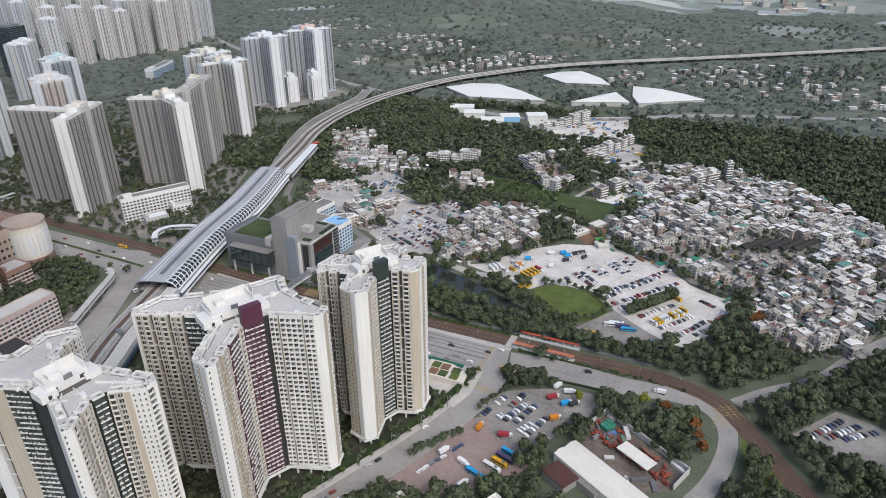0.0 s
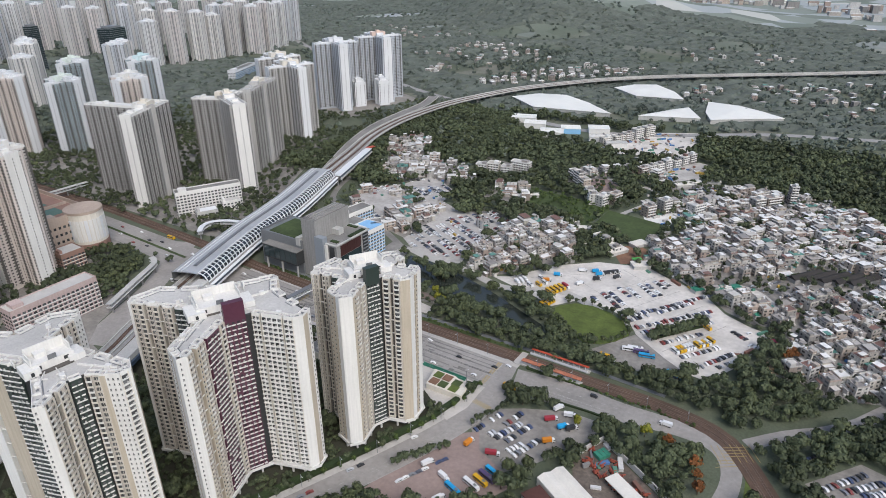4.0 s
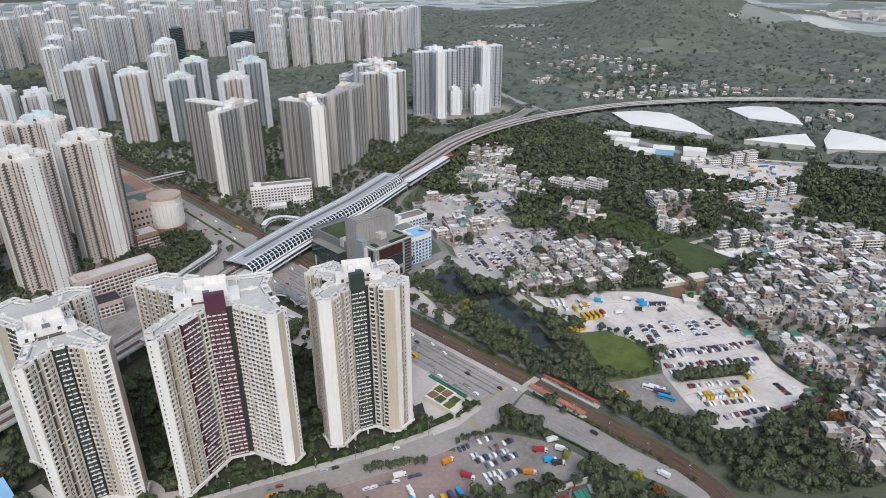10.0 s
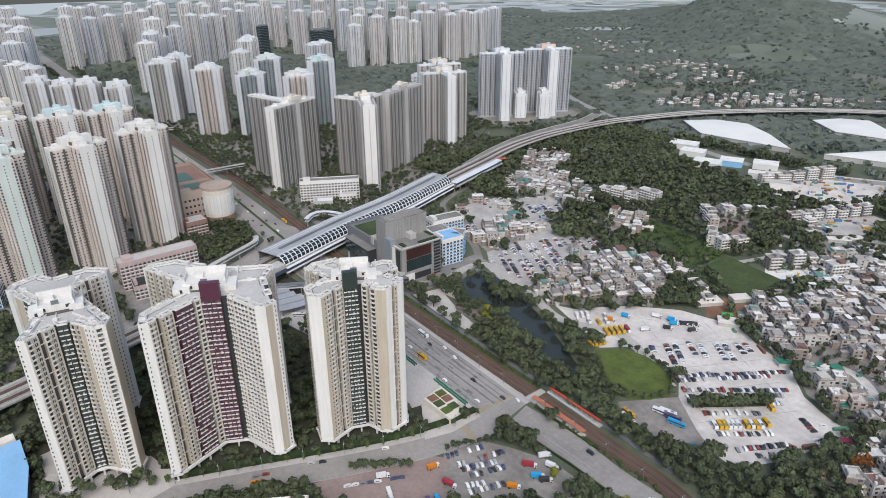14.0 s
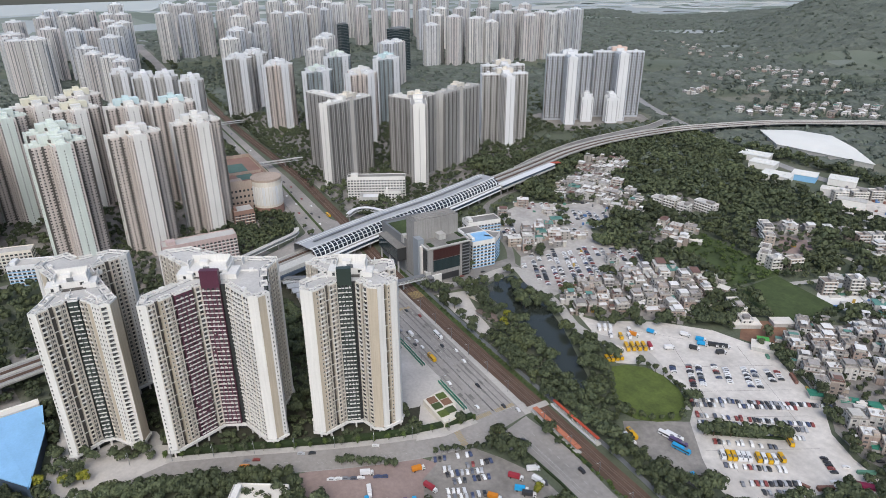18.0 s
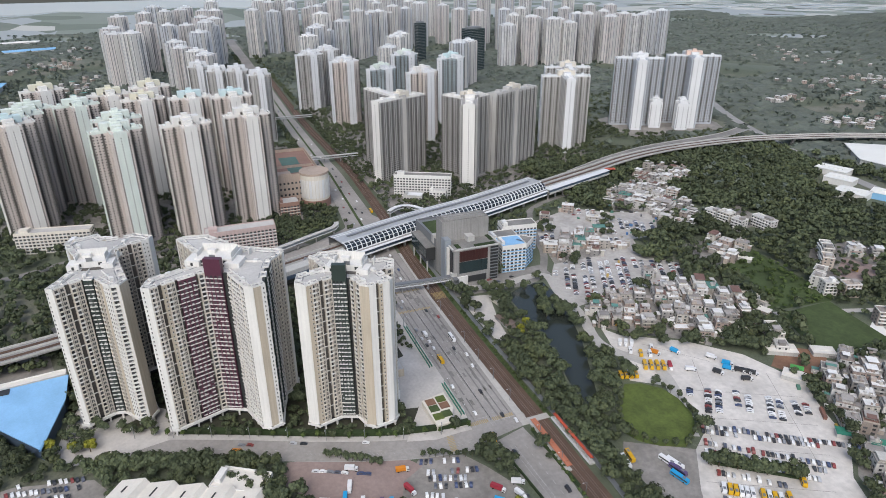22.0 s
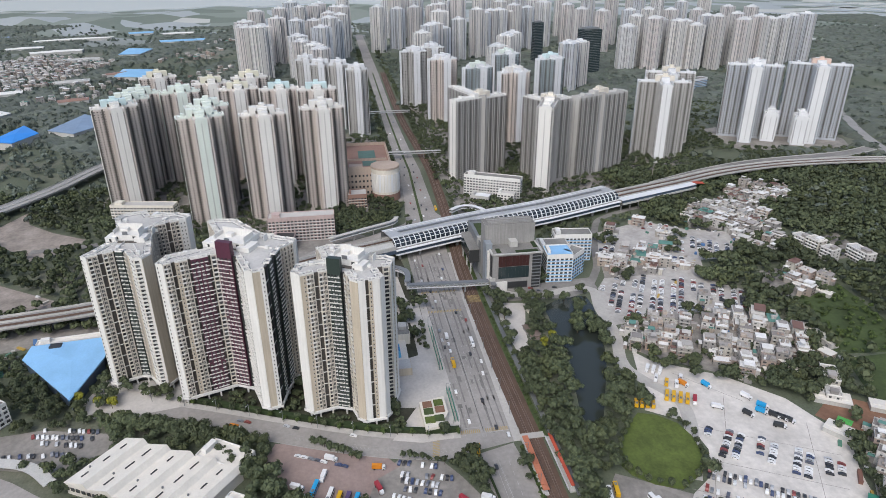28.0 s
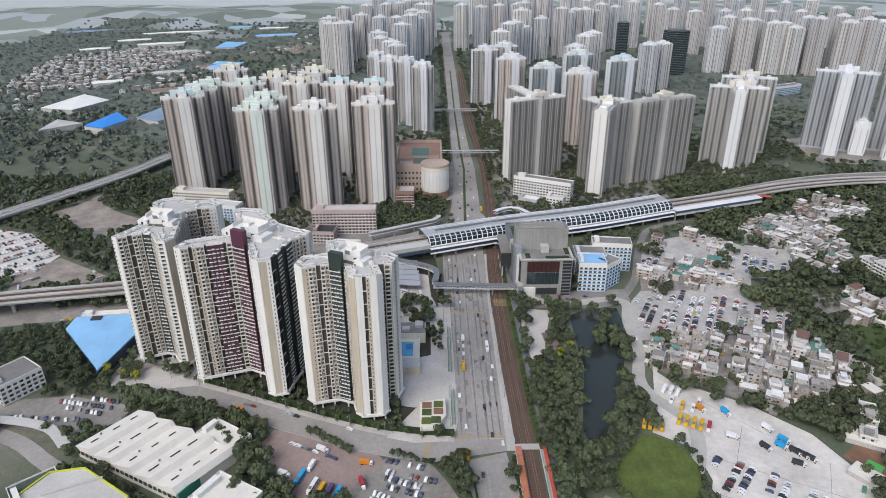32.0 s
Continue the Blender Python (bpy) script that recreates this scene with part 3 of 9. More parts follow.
V_LOW = [(-370, 527), (-370, 582), (-335, 590), (-318, 562), (-318, 514)]
SCRUB = [(-258, 664), (-273, 719), (-210, 712), (-168, 705), (-165, 700), (-171, 637), (-205, 652)]
FIELD = [(-165, 697), (-97, 688), (-92, 630), (-120, 624), (-165, 640)]
NWLOT = [(-480, -167), (-461, -106), (-405, -46), (-373, -50), (-345, -96)]
SAND_A = [(-520, -120), (-545, -102), (-590, -88), (-551, -72), (-521, -37), (-493, 9), (-463, -9), (-447, -32), (-482, -66), (-505, -92)]
SAND_B = [(-362, -65), (-399, -42), (-357, 24), (-348, 34), (-338, -4), (-318, -50)]
SELOT = [(67, 362), (93, 396), (135, 385), (118, 340)]
for nm, poly, z, material, label, cat in (
        ("yard_lorry_park", LOT, 0.08, LOTWHITE, "pale concrete open-air car and lorry park", "car park"),
        ("yard_coaches", BUSYARD, 0.07, LOTGREY, "grey gravel yard for parked coaches", "yard"),
        ("yard_village_parking", CARPARK_V, 0.06, VPARK, "grey worn ground of the village car park", "car park"),
        ("lawn", LAWN, 0.3, GRASS, "bright green teardrop-shaped grass field", "lawn"),
        ("water_pond", POND, 0.05, WATER, "still dark green pond water", "pond"),
        ("yard_parking", PARKING, 0.07, LOTGREY, "grey worn ground of a small car park", "car park"),
        ("yard_pink_parking", PINKPARK, 0.075, PINKPAVE, "pinkish paved parking forecourt", "car park"),
        ("yard_machinery", SCRAP, 0.07, DIRTYYARD, "dirty brown concrete machinery yard", "yard"),
        ("yard_factory_parking", GREYLOT, 0.07, LOTGREY, "grey car park beside the factory", "car park"),
        ("ground_estate", ESTATE, 0.06, PLANTED, "dark planted grounds of the tower estate", "planting"),
        ("pavement_towers_west", ESTATE_D, 0.05, LOTGREY, "grey paved grounds between cream tower blocks", "pavement"),
        ("pavement_towers_north", ESTATE_E, 0.05, LOTGREY, "grey paved grounds between grey slab blocks", "pavement"),
        ("pavement_towers_far", ESTATE_F, 0.05, LOTGREY, "grey paved grounds below pale blue towers", "pavement"),
        ("village_ground_west", V_WEST, 0.05, VILLAGE, "grey lanes and yards of a dense village", "ground"),
        ("village_ground_mid", V_MID, 0.05, VILLAGE, "grey lanes and yards between village houses", "ground"),
        ("village_ground_hamlet", V_HAMLET, 0.05, VILLAGE, "pale yards of a small hamlet in woods", "ground"),
        ("village_ground_side", V_SIDE, 0.05, VILLAGE, "pale yards between houses below the woods", "ground"),
        ("village_ground_slope", V_SLOPE, 0.05, VILLAGE, "pale yards round houses at the wood edge", "ground"),
        ("village_ground_low", V_LOW, 0.075, VILLAGE, "pinkish yards of low houses", "ground"),
        ("scrub_ground", SCRUB, 0.1, ROUGHGRASS, "light green scrub slope", "scrub"),
        ("village_ground_east", V_EAST, 0.05, VILLAGE, "grey lanes and yards of a large village", "ground"),
        ("yard_storage", YARD_N, 0.05, LOTWHITE, "pale open storage yard", "yard"),
        ("field", FIELD, 0.2, ROUGHGRASS, "rough green grass field by the village", "field"),
        ("yard_white_lot", NWLOT, 0.1, LOTWHITE, "pale yard packed with white vehicles", "yard"),
        ("yard_court", [(-118, 683), (-95, 689), (-90, 739), (-117, 763), (-134, 714)], 0.09, WHITEPAVE, "bright white paved court before new houses", "court"),
        ("yard_school", [(-224, 786), (-201, 800), (-172, 770), (-200, 745)], 0.09, PINKPAVE, "pinkish bare playground beside apartment blocks", "yard"),
        ("yard_wood_parking", [(-116, 768), (-72, 815), (-86, 855), (-114, 815)], 0.085, LOTGREY, "grey car park at the wood edge", "car park"),
        ("yard_row", [(-178, 835), (-120, 930), (-104, 925), (-104, 860), (-140, 818)], 0.06, VPARK, "pale yards along a terrace of houses", "yard"),
        ("yard_small_parking", SELOT, 0.07, LOTGREY, "grey fenced car park among trees", "car park")):
    setting(nm, prism_mesh(nm, poly, -0.4, z), material, label, cat)
setting("road", strip("road_wood_lane", smooth_path([(-200, 800), (-183, 790), (-160, 792), (-143, 790), (-130, 765), (-136, 733), (-150, 690), (-166, 636)], 6), 3, -3, -0.3, 0.14), VPARK, "pale lane winding through trees and field", "road")
setting("verge", prism_mesh("verge", [(38, 356), (64, 325), (60, 296), (44, 296), (40, 330)], -0.2, 0.1), GRASS, "green grass verge inside the road bend", "verge")
setting("bare_ground", prism_mesh("bare_ground", [(-110, 574), (-128, 600), (-110, 626), (-92, 612), (-84, 588)], -0.2, 0.12), EARTH, "bare reddish earth beside the lorry park", "earth")
setting("bare_ground", prism_mesh("bare_ground_west", SAND_A, -0.2, 0.12), SAND, "bare sandy ground with wheel tracks under the flyover", "earth")
setting("bare_ground", prism_mesh("bare_ground_yard", SAND_B, -0.2, 0.12), SAND, "bare sandy yard beside the railway", "earth")
setting("pavement", prism_mesh("pavement_terminus", [(-366, 295), (-353, 324), (-312, 327), (-282, 337), (-269, 332), (-268, 302), (-319, 290)], -0.2, 0.24), PLAZA, "pale concrete apron of the bus terminus", "pavement")
setting("pavement", prism_mesh("pavement_corner", [(-131, 300), (-126, 318), (-127, 338), (-170, 338.5), (-300, 337), (-300, 326), (-172, 328), (-160, 318)], -0.2, 0.26), PLAZA, "pale paved corner and footway along the main road", "pavement")
OPEN_PLAZA = [(-228, 296), (-228, 346), (-126, 346), (-126, 312), (-160, 306), (-186, 302)]
APRON = [(-184, 104), (-182, 132), (-187, 163), (-200, 170), (-207, 159), (-203, 150), (-204, 144), (-211, 134), (-211, 116), (-222, 107), (-238, 113), (-243, 106), (-215, 100), (-196, 97)]
setting("pavement", prism_mesh("pavement_apron", APRON, -0.2, 0.13), PLAZA, "pale concrete apron and drop-off loop at a tower foot", "pavement")
setting("pavement", prism_mesh("pavement_plaza", [(-212, 299), (-222, 330), (-172, 336), (-160, 317), (-162, 308), (-190, 300)], -0.2, 0.2), PLAZA, "pale paved plaza beside the towers", "pavement")
setting("pavement", strip("pavement_curved", CURVED[4:], 13.0, 8.5, -0.2, 0.25), PAVEMENT, "grey footway along the curved estate road", "pavement")
setting("pavement", prism_mesh("pavement_works", [(-300, 337.5), (-300, 343), (-190, 344.6), (-146, 345), (-131, 342.5), (-131, 337.5)], -0.2, 0.22), PLAZA, "pale dusty footway under works beside the main road", "pavement")
STATION_ROAD = [(-489, 392), (-454, 343), (-415, 277), (-396, 232), (-408, 228), (-428, 248), (-453, 303), (-481, 343), (-500, 356), (-520, 380)]
setting("road", prism_mesh("road_station", STATION_ROAD, -0.3, 0.105), ASPHALT, "grey asphalt road under the station", "road")
SCHOOL_YARD = [(-470, 170), (-470, 285), (-454, 300), (-430, 250), (-408, 230), (-388, 226), (-360, 160), (-330, 90), (-350, 60), (-400, 110)]
setting("yard_school_front", prism_mesh("yard_school_front", SCHOOL_YARD, -0.3, 0.065), LOTGREY, "grey paved ground between school and railway", "yard")
setting("kerb", strip("kerb_curved", CURVED, -8.5, -8.9, -0.2, 0.27), KERB, "grey stone kerb of the curved road", "kerb")
setting("pavement", prism_mesh("pavement_rail_side", [(-118, 374), (-118, 379.5), (-300, 378.5), (-398, 382), (-398, 379.5), (-300, 376)], -0.2, 0.26), PAVEMENT, "narrow grey footway between road and tracks", "pavement")
setting("pavement", strip("pavement_median", [(-470, 364), (-560, 367), (-675, 371), (-790, 369), (-1020, 368), (-1500, 370)], 1.5, -1.5, -0.2, 0.3), ROUGHGRASS, "green planted median of the main road", "median")
setting("path", strip("path_drain", [(-398, 400), (-300, 398), (-227, 397.5), (-124, 399), (-60, 399.5), (-20, 398)], 1.6, -1.6, -0.2, 0.2), STEELGREY, "dark drainage channel beside the tracks", "channel")
setting("path", strip("path_green", [(-398, 396), (-300, 394.2), (-227, 393.3), (-124, 394.2), (-118, 394.2)], 1.9, -1.9, -0.2, 0.24), ROUGHGRASS, "green verge strip beside the tracks", "verge")
setting("pavement", prism_mesh("pavement_crossroad", [(-398, 372), (-330, 372), (-318, 402), (-398, 398)], -0.2, 0.09), ASPHALT_OLD, "worn junction paving at the tracks", "road")
setting("road", prism_mesh("road_forecourt", [(-322, 394), (-292, 396), (-288, 470), (-300, 500), (-322, 500), (-318, 440)], -0.2, 0.1), ASPHALT_OLD, "worn forecourt road before the modern building", "road")

# painted road markings
lines, ylines = Boxes(), Boxes()
rng = random.Random(4)
for x in np.arange(-390, -120, 9):
    for y in (345.2, 349.0, 361.5, 365.5, 369.5):
        lines.add(x, y, 0.12, 3.2, 0.35, 0.012)
for x in np.arange(-2000, -480, 12):
    for y in (362, 376):
        lines.add(x, y + (x + 480) * 0.002, 0.13, 4, 0.3, 0.012)
lines.add(-255, 356.0, 0.12, 260, 0.3, 0.012).add(-255, 358.4, 0.12, 260, 0.3, 0.012)
for x in np.arange(-100, 0, 8):
    lines.add(x, 366.8 + (x + 100) * 0.035, 0.117, 3, 0.3, 0.012, 2)
for k in range(14):
    lines.add(-100 + k * 3.2, 360.6 + k * 0.14, 0.117, 0.4, 1.8, 0.012, 35)
lines.add(-75, 359.3, 0.117, 58, 0.25, 0.012, 2.6).add(-75, 361.9, 0.117, 58, 0.25, 0.012, 2.6)
for x, y, a in along(CURVED, 7, 3):
    lines.add(x, y, 0.112, 2.6, 0.28, 0.012, a)
for x, y, a in along(CURVED, 2.5, 120, -2.6):
    lines.add(x, y, 0.112, 0.35, 2.0, 0.012, a + 40)
for y0, y1, x in ((341, 355, -131), (359, 373, -131), (342, 374, -318), (341, 372, -283)):
    for y in np.arange(y0, y1, 1.25):
        ylines.add(x, y, 0.125, 3.6, 0.6, 0.012)
for k in range(11):
    ylines.add(-126.5 + k * 1.35, 326.5 - k * 0.2, 0.125, 0.6, 4.4, 0.012, 5)
for k in range(9):
    ylines.add(-305 + k * 1.4, 386, 0.56, 0.6, 11, 0.01)
for k in range(7):
    ylines.add(20 + k * 3.2, 360 + k * 2.0, 0.6 if k > 2 else 0.125, 0.4, 15, 0.012, 35)
    ylines.add(29, 353.5 + k * 3.0, 0.6 if k > 2 else 0.125, 0.4, 17, 0.012, 125)
for x, y in ((-240, 352), (-200, 363), (-170, 347), (-225, 370), (-330, 366), (-350, 347), (-370, 368)):
    lines.add(x, y, 0.12, 3.5, 0.3, 0.014).add(x + 1.6, y, 0.121, 0.9, 1.0, 0.012, 45)
lines.add(-129, 366, 0.12, 0.5, 15, 0.013).add(-134.5, 348, 0.12, 0.5, 13, 0.013)
wear = Boxes()
for y in (343.2, 347.0, 351.4, 363.4, 367.4, 371.6):
    for k in range(9):
        wear.add(-390 + 30 * k + rng.uniform(0, 8), y + rng.uniform(-0.3, 0.3), 0.117, rng.uniform(18, 34), rng.uniform(0.8, 1.5), 0.006)
for k in range(26):
    wear.add(rng.uniform(-395, -125), rng.uniform(341, 373), 0.118, rng.uniform(2, 9), rng.uniform(1.5, 3.2), 0.004)
tagged(put("road_wear", wear.mesh("road_wear"), mk("dark_worn_asphalt", (0.25, 0.237, 0.222), 0.9, big=0.05, fine=0.4, amount=0.35)), "dark worn wheel tracks and patches on asphalt", "road wear", kind="stuff")
fence = thing("median_fence", -255, 357.2, "long dark metal fence along the road's middle", "fence")
put("rail", Boxes().add(0, 0, 1.15, 250, 0.12, 0.12).add(0, 0, 0.35, 250, 0.1, 0.1).mesh("rail", True), STEELDARK, fence)
for k in range(42):
    put("post", Boxes().add(-124 + k * 6, 0, 0.1, 0.14, 0.14, 1.15).mesh("post"), STEELDARK, fence)
tagged(put("road_markings", lines.mesh("road_markings"), LINE), "worn white lane lines and arrows on asphalt", "road markings", kind="stuff")
tagged(put("crossing_markings", ylines.mesh("crossing_markings"), YLINE), "worn yellow pedestrian crossing bars", "road markings", kind="stuff")
slab = setting("crossing_slab", Boxes().add(-121, 386, 0.3, 5, 16, 0.3).add(-128, 378, 0.1, 4, 4, 0.2).mesh("crossing_slab"), PAVEMENT, "pale paved footway across the tracks", "crossing")

# ---- tower blocks ----
PANE = Boxes().add(0, 0, 0, 1.9, 0.16, 1.45).mesh("window_pane")
PANE.materials.append(GLASS)
bal = Boxes().add(0, 0.5, 0, 2.7, 1.05, 0.16).add(0, 0.98, 0.16, 2.7, 0.10, 0.9).add(-1.3, 0.5, 0.16, 0.10, 1.0, 0.9).add(1.3, 0.5, 0.16, 0.10, 1.0, 0.9)
BALCONY = bal.mesh("balcony_shape", True)
BALCONY.materials.append(CREAM)
BALCONY_W = bal.mesh("balcony_shape_white", True)
BALCONY_W.materials.append(WHITE)


def wing_place(ang, u, v):
    c, s = math.cos(radians(ang)), math.sin(radians(ang))
    return u * c - v * s, u * s + v * c


BAYCREAM = mk("grey_cream_tiles", (0.60, 0.55, 0.48), 0.65, streak=0.15, amount=0.15)
# recess grey is darkened in its colour to deepen the shade in slots
SHADEGREY = mk("shade_grey_recess", (0.125, 0.115, 0.103), 0.75, streak=0.15)
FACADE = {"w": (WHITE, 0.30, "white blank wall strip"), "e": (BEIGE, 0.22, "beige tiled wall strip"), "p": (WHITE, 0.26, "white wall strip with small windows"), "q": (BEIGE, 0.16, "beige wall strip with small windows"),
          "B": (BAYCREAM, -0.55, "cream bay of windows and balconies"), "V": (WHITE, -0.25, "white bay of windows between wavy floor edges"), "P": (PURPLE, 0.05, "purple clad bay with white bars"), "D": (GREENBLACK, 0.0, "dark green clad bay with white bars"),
          "k": (CHARCOAL, -0.9, "charcoal recess"), "s": (SHADEGREY, -2.2, "grey recess darkened for shade"), "U": (PURPLE, 0.6, "purple spine with rows of white-barred windows"), "G": (GREENBLACK, 0.6, "dark green spine with rows of windows")}


def inset_outline(pts, d):
    """The outline moved inwards by d (counter-clockwise corners)."""
    out = []
    for i, p in enumerate(pts):
        a, b = Vector(pts[i - 1]), Vector(pts[(i + 1) % len(pts)])
        c = Vector(p)
        e1, e2 = (c - a).normalized(), (b - c).normalized()
        n1, n2 = Vector((-e1.y, e1.x)), Vector((-e2.y, e2.x))
        m = n1 + n2
        k = d / max(0.45, 1 + n1.dot(n2))
        out.append((p[0] + m.x * k, p[1] + m.y * k))
    return out


TOWER_OUTLINES = []


def estate_tower(label, walls, roof_h, house, spine_top, seed, big=1.0):
    """A tall housing block from its outline: (corner, strips of the face that follows), bays floor by floor, slots, spine and roof house."""
    r = random.Random(seed)
    cx, cy = (sum(w[i] for w in walls) / len(walls) for i in (0, 1))
    tw = thing("tower_block", cx, cy, label, "tower block", group="estate towers")
    TOWER_OUTLINES.append([(w[0], w[1]) for w in walls])
    outline = [(w[0] - cx, w[1] - cy) for w in walls]
    z0, pitch = 7.6, 2.92
    floors = int((roof_h - z0) / pitch)
    zt = z0 + floors * pitch
    put("wall", prism_mesh("wall", inset_outline(outline, 2.3), z0 - 1.0, zt + 0.1), SHADEGREY, tw, "grey recessed wall darkened for shade")
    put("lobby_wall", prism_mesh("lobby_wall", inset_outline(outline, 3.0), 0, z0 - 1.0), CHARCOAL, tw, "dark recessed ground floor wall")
    put("roof", prism_mesh("roof", inset_outline(outline, 2.35), zt + 0.1, zt + 0.32), ROOFGREY, tw, "pale weathered flat roof")
    glass, ledges, bars, frames, coping, edging, gutter, piers, gaps = (Boxes() for _ in range(9))
    singles = [0, 0]
    for i, (x0, y0, strips) in enumerate(walls):
        a, b = Vector(outline[i]), Vector(outline[(i + 1) % len(outline)])
        length = (b - a).length - 0.12
        d = (b - a).normalized()
        out = Vector((d.y, -d.x))
        ang = math.degrees(math.atan2(d.y, d.x))

        def at(u, off):
            p = a + d * (u + 0.06) + out * off
            return p.x, p.y

        # white rim over the open ground floor, and its columns
        put("base_rim", Boxes().add(*at(length / 2, 0.35), z0 - 2.9, length + 1.7, 1.2, 1.8, ang).mesh("base_rim", True), WHITE, tw, "white projecting rim above the open ground floor")
        for k in range(max(1, int(length / 7))):
            put("column", Boxes().add(*at(length * (k + 0.5) / max(1, int(length / 7)), -0.9), 0, 1.0, 1.0, z0 - 2.5, ang).mesh("column"), WHITE, tw)
        plan = [(s[0], float(s[1:]) * (1.5 if s[0] == "s" else 1.0)) for s in strips.split()]
        scale = length / sum(w for _, w in plan)
        u0 = 0.0
        for kind, w in plan:
            w *= scale
            u = u0 + w / 2
            u0 += w
            coat, proud, what = FACADE[kind]
            spine = kind in "UG"
            top = zt + (0.1 if kind in "sk" else spine_top - zt if spine else 0.35)
            thick = 3.0 + proud
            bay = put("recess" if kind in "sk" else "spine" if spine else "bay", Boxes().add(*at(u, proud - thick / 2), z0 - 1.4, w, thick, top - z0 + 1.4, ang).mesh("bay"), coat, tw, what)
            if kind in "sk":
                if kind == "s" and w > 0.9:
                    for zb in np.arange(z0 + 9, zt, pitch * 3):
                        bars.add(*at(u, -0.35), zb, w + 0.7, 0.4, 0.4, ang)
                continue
            if not spine:
                # roof edge of the bay: slab and thin upstand on three sides
                coping.add(*at(u, proud - 1.8), zt + 0.3, w * 0.96, 3.4, 0.14, ang)
                edging.add(*at(u, proud - 0.16), zt + 0.3, w, 0.3, 1.15, ang).add(*at(u - w / 2 + 0.14, proud - 1.7), zt + 0.3, 0.26, 3.2, 1.05, ang).add(*at(u + w / 2 - 0.14, proud - 1.7), zt + 0.3, 0.26, 3.2, 1.05, ang)
                edging.add(*at(u, proud - 3.6), zt + 0.3, w * 0.94, 0.28, 0.9, ang)
                # dark lines put in for pipes and shadow gaps, then a hatch
                gutter.add(*at(u, proud - 4.3), zt + 0.3, w * 1.02, 0.55, 0.1, ang).add(*at(u + w * 0.2, proud - 2.2), zt + 0.44, min(1.6, w * 0.4), 1.2, 0.12, ang)
            if kind in "we":
                continue
            cols = max(1, int(round(w / (2.9 if kind in "BV" else 2.3))))
            cw = w / cols
            if kind in "BV":
                # piers between the bays run the whole height
                frames.add(*at(u - w / 2 + 0.2, -0.45), z0 - 1.2, 0.4, 1.0, zt - z0 + 1.4, ang).add(*at(u + w / 2 - 0.2, -0.45), z0 - 1.2, 0.4, 1.0, zt - z0 + 1.4, ang)
            for f in range(floors):
                z = z0 + f * pitch
                if kind in "pq":
                    for k in range(max(1, int(round(w / 2.6)))):
                        n = max(1, int(round(w / 2.6)))
                        glass.add(*at(u + (k + 0.5 - n / 2) * w / n, proud), z + 1.0, 0.62, 0.14, 0.95, ang)
                        ledges.add(*at(u + (k + 0.5 - n / 2) * w / n, proud + 0.15), z + 0.75, 1.1, 0.4, 0.14, ang)
                    continue
                for k in range(cols):
                    du = (k + 0.5 - cols / 2) * cw
                    if kind == "B":
                        wide = (k + i) % 2 == 0 or cols == 1
                        if f == 0:
                            for e in (-0.5, 0.5):
                                piers.add(*at(u + du + e * (cw - 0.75), proud + 0.35), z0 - 1.2, 0.34, 0.9, zt - z0 + 1.4, ang)
                            if k:
                                # dark strip on the bay face, painted in for a shaded gap
                                gaps.add(*at(u + du - cw / 2, proud + 0.02), z0 - 1.0, 0.4, 0.12, zt - z0 + 1.0, ang)
                        glass.add(*at(u + du - 0.06 * cw, proud + 0.04), z + 0.35, cw * 0.6, 0.2, 2.05, ang)
                        if wide:
                            if singles[1] < 130 and f >= floors - 22 and i < 7:
                                o = new("balcony", BALCONY_W if (f + k) % 3 else BALCONY)
                                o.parent = bay
                                o.matrix_basis = pose(*at(u + du, proud + 0.1), z + 0.05, 0, 0, ang + 180)
                                singles[1] += 1
                            else:
                                frames.add(*at(u + du, proud + 1.0), z + 0.05, cw * 0.74, 0.12, 1.0, ang)
                                frames.add(*at(u + du, proud + 0.5), z + 0.02, cw * 0.74, 1.0, 0.16, ang)
                        else:
                            piers.add(*at(u + du, proud + 0.25), z - 0.15, cw * 0.72, 0.5, 0.85, ang)
                            frames.add(*at(u + du, proud + 0.12), z + 0.6, 0.12, 0.3, 1.8, ang)
                        ledges.add(*at(u + du + cw * 0.36, proud + 0.4), z + 0.3 + 0.6 * (f % 2), cw * 0.24, 0.7, 0.65, ang)
                    elif kind == "V":
                        glass.add(*at(u + du, proud + 0.03), z + 0.5, cw * 0.7, 0.2, 1.75, ang)
                        bars.add(*at(u + du, proud + 0.5 + 0.25 * math.sin((k + f * 0.5) * 1.9)), z - 0.12, cw * 1.0, 0.95, 0.55, ang)
                        ledges.add(*at(u + du + cw * 0.22, proud + 0.35), z + 0.45, cw * 0.3, 0.65, 0.7, ang)
                    else:
                        # dark clad bays: window, white bar and ledge, uneven from floor to floor
                        if spine and top - z < 10:
                            continue
                        if singles[0] < 120 and f >= floors - 22 and cw > 2.6:
                            o = new("window", PANE)
                            o.parent = bay
                            o.matrix_basis = pose(*at(u + du, proud + 0.02), z + 0.75, 0, 0, ang)
                            singles[0] += 1
                        else:
                            glass.add(*at(u + du, proud + 0.02), z + 0.85, cw * 0.5, 0.16, 1.2, ang)
                        if r.random() < 0.98:
                            bars.add(*at(u + du + r.uniform(-0.15, 0.15), proud + 0.3), z + 0.05, cw * r.uniform(0.62, 0.98), 0.5, 0.5, ang)
                        if r.random() < 0.35:
                            ledges.add(*at(u + du + r.uniform(-0.4, 0.4), proud + 0.2), z + 0.75, cw * 0.3, 0.5, 0.6, ang)
